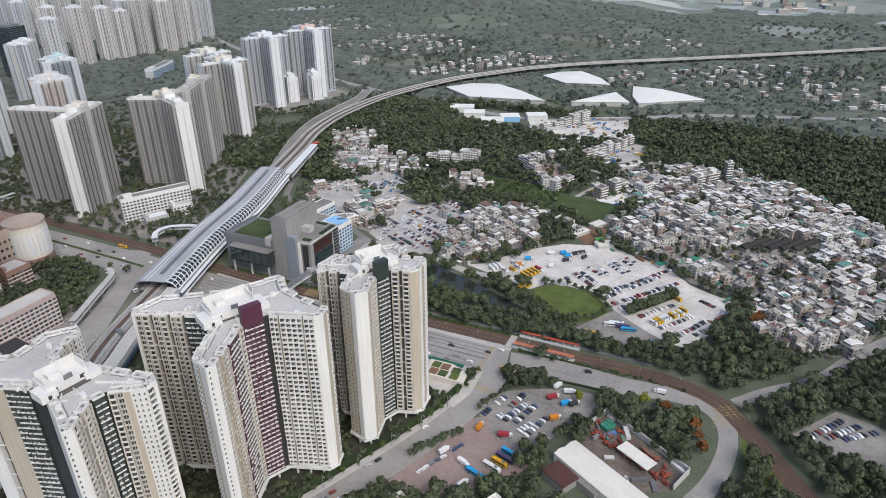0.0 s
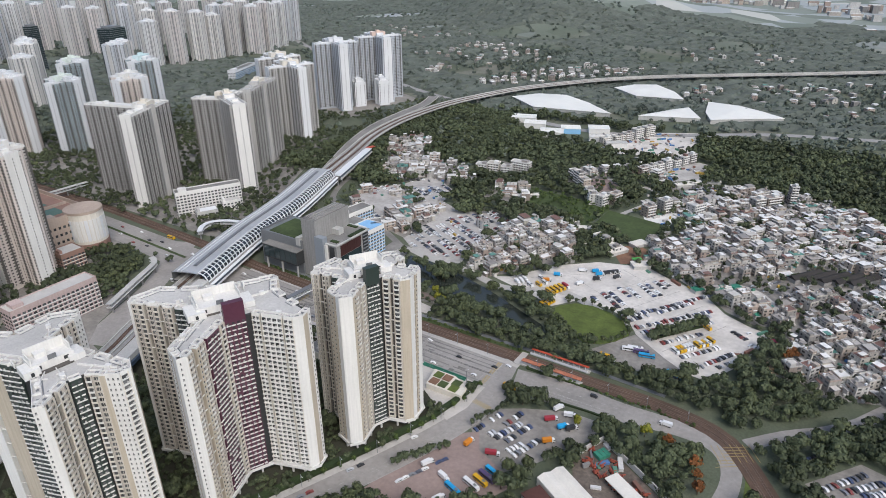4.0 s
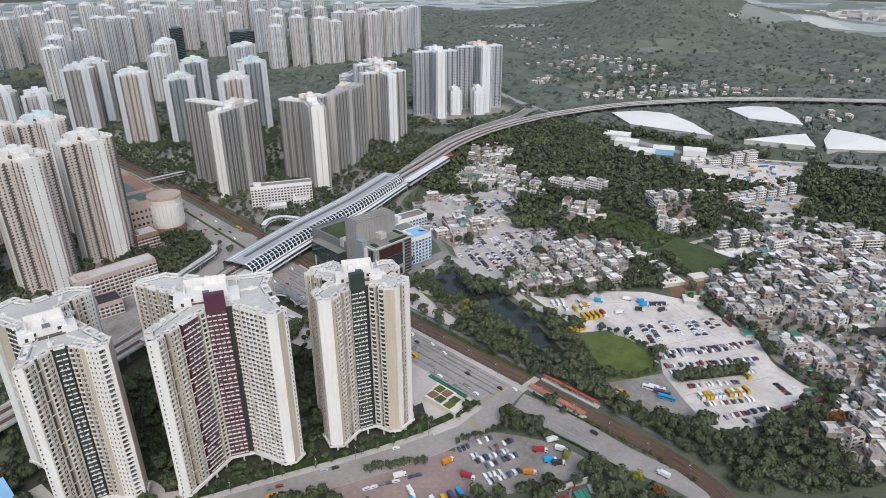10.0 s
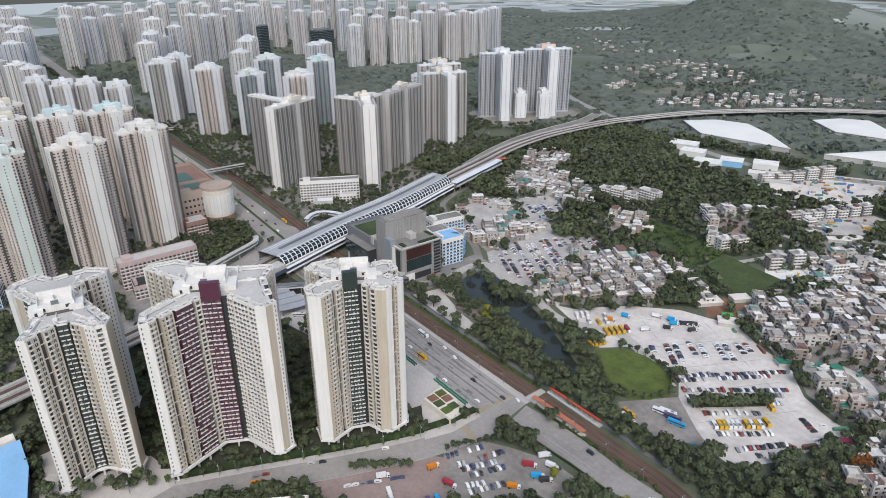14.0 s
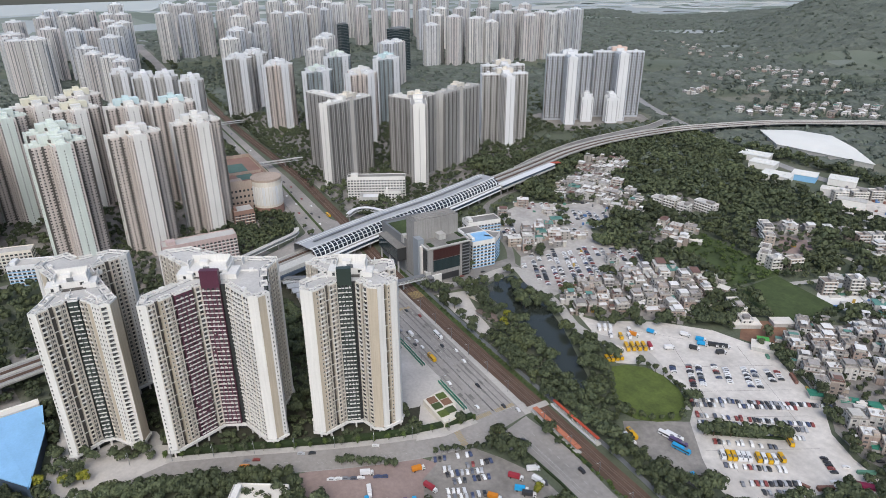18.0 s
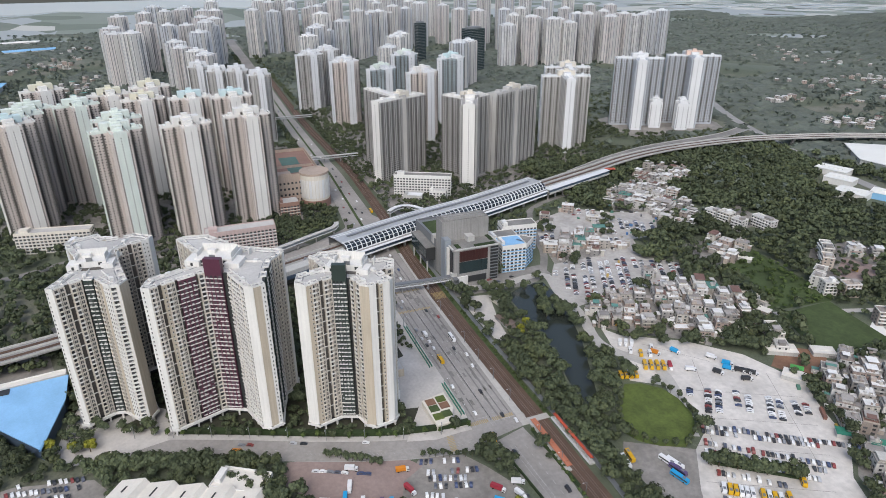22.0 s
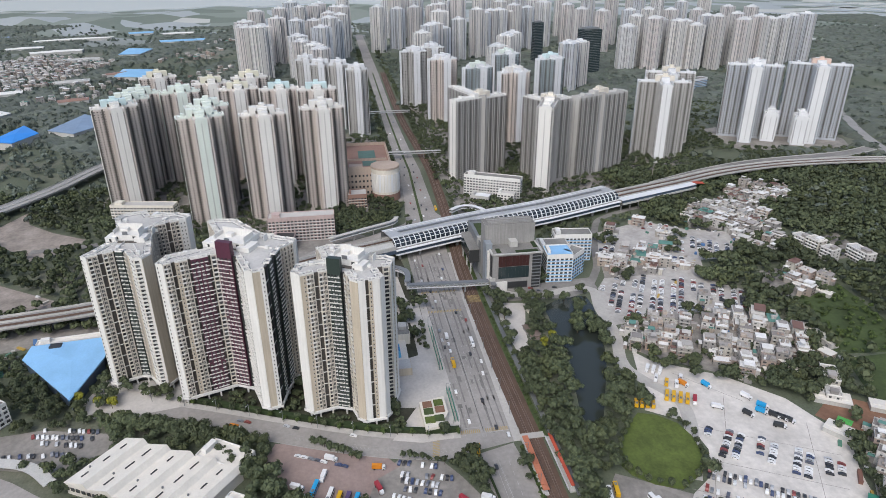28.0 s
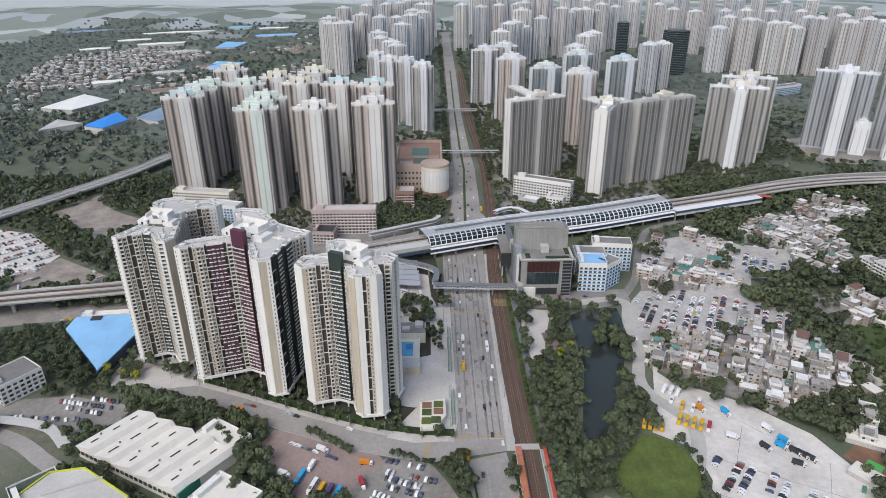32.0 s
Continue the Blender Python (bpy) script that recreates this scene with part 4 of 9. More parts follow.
                if kind == "P" and f % 3 == 1:
                    bars.add(*at(u - w / 2 - 0.6, 0.3), z, 1.8, 0.5, 0.42, ang).add(*at(u + w / 2 + 0.6, 0.3), z, 1.8, 0.5, 0.42, ang)
    # low walls, tanks and pipes on the roofs
    hx, hy, hang = house[0] - cx, house[1] - cy, house[2]
    clutter = Boxes()
    for i, p in enumerate(outline):
        if i % 3 == 0:
            v = Vector((hx - p[0], hy - p[1]))
            n = v.length
            if n > 16:
                g = math.degrees(math.atan2(v.y, v.x))
                clutter.add(p[0] + v.x * 0.42, p[1] + v.y * 0.42, zt + 0.3, n * 0.5, 0.35, 1.1, g).add(p[0] + v.x * 0.28, p[1] + v.y * 0.28, zt + 0.3, 2.6, 2.2, 1.7, g).add(p[0] + v.x * 0.5 + 1.2, p[1] + v.y * 0.5, zt + 0.3, 0.5, 3.5, 0.5, g)
    put("roof_wall", clutter.mesh("roof_wall"), WHITE, tw, "low white roof walls and tanks", "stuff")
    put("core", Boxes().add(hx, hy, 0, 15, 15, zt + 1.0, hang).mesh("core"), SHADEGREY, tw, "core wall in the shade-darkened grey")

    def on(u, v):
        q = wing_place(hang, u * big, v * big)
        return hx + q[0], hy + q[1]
    # stepped white roof house: lower wings, main room, tall screen wall, fins
    put("roof_room", Boxes().add(*on(-1, 0), zt + 0.2, 12 * big, 18 * big, 4.8, hang).mesh("roof_room"), WHITE, tw, "white lift machine room")
    put("roof_room", Boxes().add(*on(2.5, 9.5), zt + 0.2, 9 * big, 7 * big, 3.2, hang).mesh("roof_room"), WHITE, tw, "white water tank room")
    put("roof_room", Boxes().add(*on(2.5, -9.5), zt + 0.2, 9 * big, 7 * big, 3.8, hang).mesh("roof_room"), WHITE, tw, "white water tank room")
    screen = Boxes().add(*on(-4.5, 0), zt + 5.0, 0.6, 17 * big, 4.6, hang).add(*on(-0.5, 8.3), zt + 5.0, 8 * big, 0.5, 3.4, hang).add(*on(-0.5, -8.3), zt + 5.0, 8 * big, 0.5, 2.6, hang).add(*on(-2, -3), zt + 5.0, 4, 5, 2.2, hang)
    put("screen_wall", screen.mesh("screen_wall"), WHITE, tw, "tall white roof screen wall")
    fins = Boxes()
    for k in range(6):
        fins.add(*on(-9.5 + 0.5 * (k % 2), -12.5 + 5 * k), zt + 0.2, 4.5, 0.45, 2.6 + 0.9 * (k % 3), hang).add(*on(-11.6, -12.5 + 5 * k), zt + 0.2, 0.45, 3.6, 1.8 + 0.6 * (k % 2), hang)
    put("roof_fin", fins.mesh("roof_fin"), WHITE, tw, "white stepped roof fins", "stuff")
    # charcoal panels on the walls imitate the dark inside of openings
    put("roof_opening", Boxes().add(*on(5.06, 5.6), zt + 2.2, 0.1, 2.2, 1.8, hang).add(*on(5.06, -5.8), zt + 2.0, 0.1, 1.6, 1.8, hang).add(*on(7.05, -9.5), zt + 1.0, 0.1, 1.4, 2.0, hang).mesh("roof_opening", True), CHARCOAL, tw, "dark panels standing for shaded openings in the roof house", "stuff")
    put("roof_grille", Boxes().add(*on(5.2, 0), zt + 5.2, 0.3, 3.6, 2.4, hang).mesh("roof_grille"), STEELGREY, tw, "grey louvred grille")
    for nm, bx, material, label_ in (("glazing", glass, GLASSI, "dark windows floor by floor"), ("balcony_edging", frames, CREAM, "cream balcony fronts and piers"), ("sun_bar", bars, WHITE, "white horizontal bars"), ("cooling_ledge", ledges, CONCRETE_L, "pale air conditioner ledges"),
                                     ("roof_slab", coping, ROOFGREY, "pale roof slabs of the bays"), ("parapet", edging, WHITE, "thin white parapets round the bays"), ("gutter", gutter, STEELGREY, "dark lines for roof pipes and shaded gaps, and hatches"), ("bay_pier", piers, BAYCREAM, "cream piers beside the balconies"), ("shadow_gap", gaps, SHADEGREY, "grey strips standing for shaded gaps between bays")):
        put(nm, bx.mesh(nm, True), material, tw, label_, "stuff")
    return tw


estate_tower("cream and beige tower block with dark green spine and white roof", [
    (-175, 249.5, "q5 s0.8 w2.5"), (-164, 246.5, "w5"), (-159.3, 252, "e1.2 q1.8 B4 s1.5 B4.5"), (-163, 267.8, "G6.5 k1.4"), (-159.2, 277.2, "B4 s1.2 B4"), (-149, 280.5, "e4.5"), (-145.5, 285, "w4 s1.3 q2 w4"), (-147, 297.5, "w3"),
    (-151, 300.5, "B4 s1.5 B4"), (-162, 297.5, "s2 B4"), (-163.5, 305, "w3 q3 w3"), (-174, 308.5, "e3"), (-179, 303, "B4 s1.5 B4"), (-181, 287, "B4 s1 B4 s1 B4"), (-198.5, 283, "w4 q3 w4"), (-201, 267, "B3 w1"), (-197, 260.5, "B3 s1 B3 s1 D3"), (-180, 265, "B4 s1.5 q4")],
    104.2, (-173, 281, -31), 113.5, 3)
estate_tower("cream tower block with purple spine, purple bays and stepped white roof", [
    (-200.5, 168.5, "p3 e1.5 w4"), (-189.5, 165, "p2 w2"), (-188, 169.5, "B4 s1.3 q2 B4.5 s0.9 P9 s1 B3.4"), (-198.4, 199.6, "U7 k2"), (-192.4, 211.6, "V3.5 s0.4 V9 s0.4 V4"), (-171, 219, "w5"), (-168.5, 224, "e4 p2.5"), (-170.5, 231, "s3 k3 D5"),
    (-186, 234, "k3 D4"), (-200, 238, "B4 B4 w1.5"), (-209.5, 247, "w3"), (-214, 247.5, "w3 B4 B4"), (-229, 224, "B4 s1 B4 s1 B4"), (-256, 205, "w4 q3 w4"), (-259, 189, "e3"), (-255.5, 184.5, "w1 B5 s1 B5 s1 B4 s1 D5 D4 s1"), (-216, 199, "B4 s1 B4 p3")],
    104.8, (-213, 208, -26), 113.8, 5, 1.3)
estate_tower("cream and white tower block with dark grey recess darkened for shade, slightly stepped roof", [
    (-224, 118.5, "w5 w4"), (-214.8, 113.5, "p1.6 w3"), (-213.2, 117.5, "B4 s1.2 B4"), (-220.5, 131.5, "k0.8 D5 k0.8"), (-219, 138, "B4 e1.6 p4 "), (-206.3, 147.3, "V3 w1"), (-206, 152.5, "e4"), (-213, 156.5, "B4 s1 B4 s1 B4"),
    (-240, 151, "B4 s1 B4"), (-262, 147, "B5 s1.3 B4 p3"), (-270.5, 166.5, "w3"), (-276, 169, "w3 q3"), (-285, 158, "B4 s1 B4"), (-283, 140, "B4 e2"), (-293, 134, "w4 q3"), (-288, 120, "w4"), (-280, 116, "w3 s1 e4 D5 k3"), (-245, 128, "w5 w5")],
    103.8, (-242, 136, -9), 104.6, 7)


def city_tower(cx, cy, h, arms, wall, end, crown, label, windows=True, pitch=2.8, group="city towers", winw=1.7, step=3.0, seed=0, z0=3.0, pane=None):
    """A housing block in the distance: wings round a core with real window pieces on every face."""
    tw = thing("tower_block", cx, cy, label, "tower block", group=group)
    r = random.Random(seed + int(cx) * 7 + int(cy))
    panes, slots, par, ribs = Boxes(), Boxes(), Boxes(), Boxes()
    floors = int((h - z0 - 2) / pitch)
    for ai, (ang, L, W) in enumerate(arms):
        P = lambda u, v: wing_place(ang, u, v)
        hh = h - (1.5 if ai % 2 else 0)
        put("wall", Boxes().add(*P(L / 2, 0), 0, L, W, hh, ang).mesh("wall"), wall, tw)
        put("end_wall", Boxes().add(*P(L, 0), 0, 1.2, W * 0.74, hh + 1.6, ang).mesh("end_wall"), end, tw, "pale end wall")
        par.add(*P(L * 0.5, 0), hh, L * 0.8, W * 0.5, 1.8, ang).add(*P(L * 0.7, 0), hh + 1.8, 4, W * 0.4, 2.4, ang)
        for s in (-1, 1):
            par.add(*P(L / 2, s * (W / 2 - 0.3)), hh, L, 0.5, 1.1, ang)
            n = int((L - 7) / step)
            for b in range(n):
                u = 6.5 + (b + 0.5) * (L - 7) / n
                if windows:
                    if b % 3 == 1:
                        # flush dark strip in place of a shaded recess
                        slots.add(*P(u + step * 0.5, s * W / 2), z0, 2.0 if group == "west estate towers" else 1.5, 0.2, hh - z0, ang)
                    else:
                        ribs.add(*P(u + step * 0.5, s * (W / 2 + 0.3)), z0, 0.8, 0.7, hh - z0, ang)
                    for f in range(floors):
                        z = z0 + f * pitch
                        panes.add(*P(u - 0.25, s * W / 2), z + 1.0, winw * (0.85 if (f + b) % 3 else 0.6), 0.24, 1.2, ang)
                        ribs.add(*P(u - 0.25, s * (W / 2 + 0.25)), z + 0.55, winw * 1.05, 0.6, 0.3, ang)
            if windows:
                for f in range(floors):
                    panes.add(*P(L, s * W * 0.41), z0 + f * pitch + 0.9, 0.3, 1.4, 1.4, ang)
        if windows:
            for f in range(floors):
                panes.add(*P(L + 0.6, 0.0), z0 + f * pitch + 0.9, 0.12, 1.0, 1.0, ang)
    # west estate cores coloured dark for the shade between wings
    put("core", Boxes().add(0, 0, 0, 17, 17, h + 3, arms[0][0] + 45).mesh("core"), SHADETAUPE if group == "west estate towers" else wall, tw, "recessed core wall")
    put("crown", Boxes().add(0, 0, h + 3, 11, 11, 4.0, arms[0][0]).mesh("crown"), crown, tw, "roof-top plant room")
    put("tank_room", Boxes().add(0, 0, h + 7, 6, 6, 3.0, arms[0][0]).mesh("tank_room"), crown, tw, "roof-top tank room")
    for k, (ang, L, W) in enumerate(arms):
        put("stair_head", Boxes().add(*wing_place(ang, 9.5, 0), h, 7, W * 0.62, 5.5 + (k % 2) * 1.5, ang).mesh("stair_head"), crown if k % 2 else end, tw, "roof-top stair head")
    put("parapet", par.mesh("parapet"), end, tw, "roof parapets and plant rooms", "stuff")
    if windows:
        put("glazing", panes.mesh("glazing"), pane or GLASSI, tw, "dark windows floor by floor", "stuff")
        put("rib_cladding", ribs.mesh("rib_cladding"), wall, tw, "vertical wall ribs", "stuff")
        if slots.rows:
            put("recessed_cladding", slots.mesh("recessed_cladding"), SHADETAUPE, tw, "dark vertical strips painted in for shaded recesses", "stuff")
    return tw


GLASS_DARK = mk("dark_small_panes", (0.09, 0.092, 0.095), 0.15, spec=0.7, amount=0.3, by='island', vary=0.7)
PINKISH = mk("pinkish_cream_tiles", (0.72, 0.65, 0.60), 0.8, streak=0.15, amount=0.15)
MINT = mk("pale_mint_paint", (0.70, 0.76, 0.70), 0.7, streak=0.1, amount=0.1)
CYAN = mk("pale_cyan_paint", (0.55, 0.68, 0.69), 0.7, amount=0.1)
YELLOWISH = mk("pale_yellow_paint", (0.70, 0.67, 0.54), 0.7, amount=0.1)
GREYWALL = mk("grey_brown_tiles", (0.40, 0.39, 0.375), 0.8, streak=0.15, amount=0.15)
GREYPALE = mk("pale_grey_tiles", (0.54, 0.53, 0.51), 0.8, streak=0.15, amount=0.15)
ICEWHITE = mk("cool_white_tiles", (0.70, 0.71, 0.72), 0.7, streak=0.08, amount=0.1)
ICEBLUE = mk("pale_blue_grey_tiles", (0.50, 0.53, 0.57), 0.75, streak=0.1, amount=0.12)
PEACH = mk("peach_paint", (0.66, 0.50, 0.42), 0.7, amount=0.1)
TEAL = mk("teal_grey_tiles", (0.40, 0.46, 0.48), 0.7, streak=0.1)


def cross(a, l, w, l2=None):
    return [(a, l, w), (a + 90, l2 or l, w), (a + 180, l, w), (a + 270, l2 or l, w)]


for x, y, h, ang, crown in ((-553, 261, 120, 8, WHITE), (-528, 199, 121, 10, WHITE), (-528, 134, 121, 14, MINT), (-594, 30, 121, 22, CYAN), (-589, 131, 119, 14, MINT), (-645, 30, 119, 20, MINT), (-669, 207, 121, 10, CYAN), (-659, 254, 121, 8, CYAN),
                            (-719, 116, 122, 14, YELLOWISH), (-684, 154, 120, 12, YELLOWISH), (-762, 160, 121, 12, YELLOWISH), (-786, 33, 121, 20, YELLOWISH), (-683, 35, 118, 20, MINT), (-686, 82, 118, 18, MINT)):
    city_tower(x, y, h, cross(ang, 25, 16, 24), PINKISH, MINT if crown is MINT else WHITE, crown, "cream and pink cross-shaped tower block with white nose walls", group="west estate towers", pane=GLASS_DARK)
city_tower(-640, 462, 106, [(-62, 44, 17), (117, 40, 17), (196, 78, 17)], GREYWALL, WHITE, CREAM, "grey-brown slab block with white end and cream roof box", group="grey slab blocks", pane=GLASS_DARK)
city_tower(-598, 544, 107, [(-25, 48, 20), (206, 42, 17), (118, 30, 17)], GREYWALL, WHITE, CREAM, "grey-brown three-winged slab block with tall white end", group="grey slab blocks", pane=GLASS_DARK)
city_tower(-626, 618, 107, [(-63, 42, 18), (116, 48, 18)], GREYWALL, GREYPALE, CREAM, "grey-brown slab block beside the trees", group="grey slab blocks", pane=GLASS_DARK)
city_tower(-690, 742, 109, cross(-20, 42, 17, 36), GREYPALE, ICEWHITE, CREAM, "pale grey pointed-wing tower block", group="pale towers")
city_tower(-762, 788, 109, cross(-20, 40, 17, 36), GREYPALE, ICEWHITE, CREAM, "pale grey tower block behind another", group="pale towers")
city_tower(-765, 932, 115, cross(-30, 44, 19, 40), ICEBLUE, ICEWHITE, ICEWHITE, "pale blue-white tall tower block", group="far pale towers")
city_tower(-742, 1026, 117, cross(-30, 46, 20, 44), ICEBLUE, ICEWHITE, PEACH, "pale blue-white tall tower block with peach roof", group="far pale towers")
for x, y in ((-742, 958), (-712, 990)):
    city_tower(x, y, 44, [(-30, 16, 20), (150, 8, 20)], ICEWHITE, ICEWHITE, ICEWHITE, "low white annex block below pale towers", group="far pale towers")
for x, y, h, ang, wall, crown, label in ((-1092, 428, 106, 10, GREYPALE, ICEWHITE, "pale grey tall tower block by the main road"), (-1140, 470, 106, 10, GREYPALE, ICEWHITE, "pale grey tall tower block"), (-955, 463, 110, 12, PINKISH, ICEWHITE, "brownish tall tower block"),
                                         (-906, 515, 102, 14, TEAL, MINT, "teal-banded tall tower block"), (-803, 551, 110, 14, PINKISH, WHITE, "pink and teal tall tower block"), (-905, 641, 113, 18, TEAL, CYAN, "blue-grey tall tower block with blue roof"),
                                         (-1010, 590, 108, 14, TEAL, MINT, "grey-green tall tower block")):
    city_tower(x, y, h, cross(ang, 25, 17), wall, ICEWHITE, crown, label, group="north towers", step=3.4)
for x, y in ((-886, 312), (-940, 284), (-950, 254), (-1005, 228)):
    city_tower(x, y, 108, cross(5, 17, 13), GREYPALE, ICEWHITE, ICEWHITE, "pale grey round-topped tower block", group="north towers", step=3.4)

# far towers: the window grid is left to the cladding
fm, ft, fp = nodes_of("hazy_window_grid")
pos = ft.nodes.new("ShaderNodeNewGeometry").outputs["Position"]
sep = ft.nodes.new("ShaderNodeSeparateXYZ")
link(ft, pos, sep.inputs[0])


def math_node(t, op, a, b):
    n = t.nodes.new("ShaderNodeMath")
    n.operation = op
    for s, v in zip(n.inputs, (a, b)):
        if isinstance(v, (int, float)):
            s.default_value = v
        else:
            link(t, v, s)
    return n.outputs[0]


flat = math_node(ft, 'ADD', sep.outputs[0], math_node(ft, 'MULTIPLY', sep.outputs[1], 1.37))
zz = math_node(ft, 'FRACT', math_node(ft, 'DIVIDE', sep.outputs[2], 2.9), 0)
hh = math_node(ft, 'FRACT', math_node(ft, 'DIVIDE', flat, 4.2), 0)
win = math_node(ft, 'MULTIPLY', math_node(ft, 'GREATER_THAN', zz, 0.45), math_node(ft, 'GREATER_THAN', hh, 0.5))
frnd = ft.nodes.new("ShaderNodeObjectInfo").outputs["Random"]
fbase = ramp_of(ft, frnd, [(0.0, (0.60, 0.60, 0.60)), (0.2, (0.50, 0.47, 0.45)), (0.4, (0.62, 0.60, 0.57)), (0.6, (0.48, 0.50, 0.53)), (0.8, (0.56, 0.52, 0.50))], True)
# windows kept pale and close to the wall colour, as haze would leave them
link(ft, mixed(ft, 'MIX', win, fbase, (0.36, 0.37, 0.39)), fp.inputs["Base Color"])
fp.inputs["Roughness"].default_value = 0.6
HAZEGRID = fm

def cross_block(ang, l, w, z0, z1):
    """A cross-shaped block in one piece."""
    h = w / 2
    pts = [(l, -h), (l, h), (h, h), (h, l), (-h, l), (-h, h), (-l, h), (-l, -h), (-h, -h), (-h, -l), (h, -l), (h, -h)]
    return prism_mesh("cross_block", [wing_place(ang, *p) for p in pts], z0, z1)


rf = random.Random(12)
far_sites = []
for x0, y0, n, dx, dy, h in ((-1440, 106, 3, -60, -25, 118), (-1560, 60, 3, -70, 40, 112), (-1650, 180, 4, -80, 40, 120), (-1250, 250, 4, -70, -18, 100), (-1500, 250, 4, -90, 15, 115), (-1900, 60, 5, -60, 55, 125), (-1880, 420, 5, -30, 60, 125),
                             (-1420, 480, 4, -60, 30, 105), (-1620, 560, 5, -50, 60, 122), (-1750, 700, 5, -40, 60, 128), (-1900, 600, 6, -30, 70, 135), (-1430, 1010, 6, 8, 58, 118), (-1480, 1060, 6, 10, 62, 120), (-1400, 1360, 5, -20, 45, 122),
                             (-2150, 150, 6, -20, 80, 130), (-2200, 500, 7, 10, 75, 135), (-2050, 820, 6, 30, 70, 130), (-1750, 1000, 6, 10, 70, 128), (-2300, 950, 6, 60, 70, 130), (-2050, 1300, 6, 50, 60, 128), (-1250, 640, 3, -60, 25, 96), (-1180, 780, 2, -50, 40, 92)):
    for k in range(n):
        far_sites.append((x0 + k * dx + rf.uniform(-10, 10), y0 + k * dy + rf.uniform(-10, 10), h * rf.uniform(0.9, 1.1)))
for x, y, h in far_sites:
    if 340 < y < 402:
        continue
    ang = rf.choice((5, 15, 25))
    tw = thing("tower_block", x, y, "pale distant housing tower block", "tower block", group="distant towers")
    L, W = rf.uniform(20, 25), rf.uniform(15, 18)
    put("wall", cross_block(ang, L, W, 0, h), HAZEGRID, tw)
    put("roof_house", cross_block(ang, L * 0.7, W * 0.5, h, h + 3.5), ICEWHITE, tw)
    put("lift_tower", Boxes().add(0, 0, h, 10, 10, 7, ang).mesh("lift_tower"), ICEWHITE, tw)
    ends = Boxes()
    for a in (ang, ang + 90, ang + 180, ang + 270):
        ends.add(*wing_place(a, L + 0.3, 0), 0, 0.8, W * 0.4, h + 1, a)
    # grey strips on the wall faces imitate shaded vertical recesses
    slots = Boxes()
    for a in (ang, ang + 90, ang + 180, ang + 270):
        for s in (-1, 1):
            for u in (W / 2 + 1.5, W / 2 + (L - W / 2) * 0.55):
                slots.add(*wing_place(a, u, s * W / 2), 0, 1.7, 0.3, h, a)
            slots.add(*wing_place(a, L, s * W * 0.3), 0, 0.3, 1.5, h, a)
    put("recessed_cladding", slots.mesh("recessed_cladding"), STEELGREY, tw, "dark vertical strips painted in for shaded recesses", "stuff")
    put("end_cladding", ends.mesh("end_cladding"), GREYPALE, tw, "pale blank end walls", "stuff")
# two dark glass offices
for x, y, h, w in ((-1395, 900, 106, 48), (-1600, 830, 104, 26)):
    tw = thing("office_tower", x, y, "dark glass office tower among housing blocks", "office tower", turn=15)
    put("wall", Boxes().add(0, 0, 0, w * 0.7, w, h).mesh("wall"), CURTAIN, tw)
    fl = Boxes()
    for z in np.arange(4, h, 4):
        fl.add(0, 0, z, w * 0.7 + 0.8, w + 0.8, 0.5)
    put("floor_bands", fl.mesh("floor_bands"), STEELGREY, tw, "grey floor bands", "stuff")
    put("roof_house", Boxes().add(0, 0, h, w * 0.5, w * 0.7, 4).mesh("roof_house"), STEELGREY, tw)
# far right group of towers on the plain
for k in range(9):
    x, y = 560 + (k % 5) * 55, 2280 + (k // 5) * 80 + (k % 5) * 15
    tw = thing("tower_block", x, y, "pale distant housing tower block", "tower block", group="distant towers")
    put("wall", cross_block(20, 22, 16, 0, 118), HAZEGRID, tw)
    put("roof_house", Boxes().add(0, 0, 118, 12, 12, 6, 20).mesh("roof_house"), ICEWHITE, tw)

# ---- elevated railway and station ----
DECK = smooth_path([(-268, -160), (-282, -80), (-295, -20), (-304, 30), (-312, 70), (-332, 140), (-358, 216), (-379, 259), (-402, 320), (-434, 408), (-459, 495), (-495, 590), (-530, 690), (-556, 760), (-572, 830), (-578, 900), (-574, 1000), (-555, 1085),
                    (-520, 1190), (-460, 1292), (-400, 1374), (-280, 1485), (-22, 1675), (311, 1937), (700, 2250)], 12)
setting("yard_under_viaduct", strip("yard_under_viaduct", [p for p in DECK if p[1] < 90], 25, -25, -0.3, 0.055), LOTGREY, "grey gravel ground under the railway viaduct", "yard")
i0 = min(range(len(DECK)), key=lambda i: (DECK[i][0] + 403) ** 2 + (DECK[i][1] - 322) ** 2)
i1 = min(range(len(DECK)), key=lambda i: (DECK[i][0] + 495) ** 2 + (DECK[i][1] - 592) ** 2)
STN = DECK[i0:i1 + 1]
viaduct = thing("railway_viaduct", -402, 320, "long grey concrete railway viaduct on piers", "viaduct")
viaduct.matrix_basis = Matrix()
put("deck", sweep("deck", DECK, [(11, 13.2), (11, 12), (6, 10.6), (-6, 10.6), (-11, 12), (-11, 13.2)]), CONCRETE, viaduct, "grey concrete box deck")
for s in (10.6, -10.9, 0.2):
    put("parapet", strip("parapet", DECK, s + 0.3, s - 0.3, 13.2, 14.6), CONCRETE_L, viaduct, "pale concrete noise parapet")
for o in (6.2, 4.4, -3.9, -5.7):
    put("track_plinth", strip("track_plinth", DECK, o + 0.7, o - 0.7, 13.2, 13.5), BALLAST, viaduct, "brown track plinth")
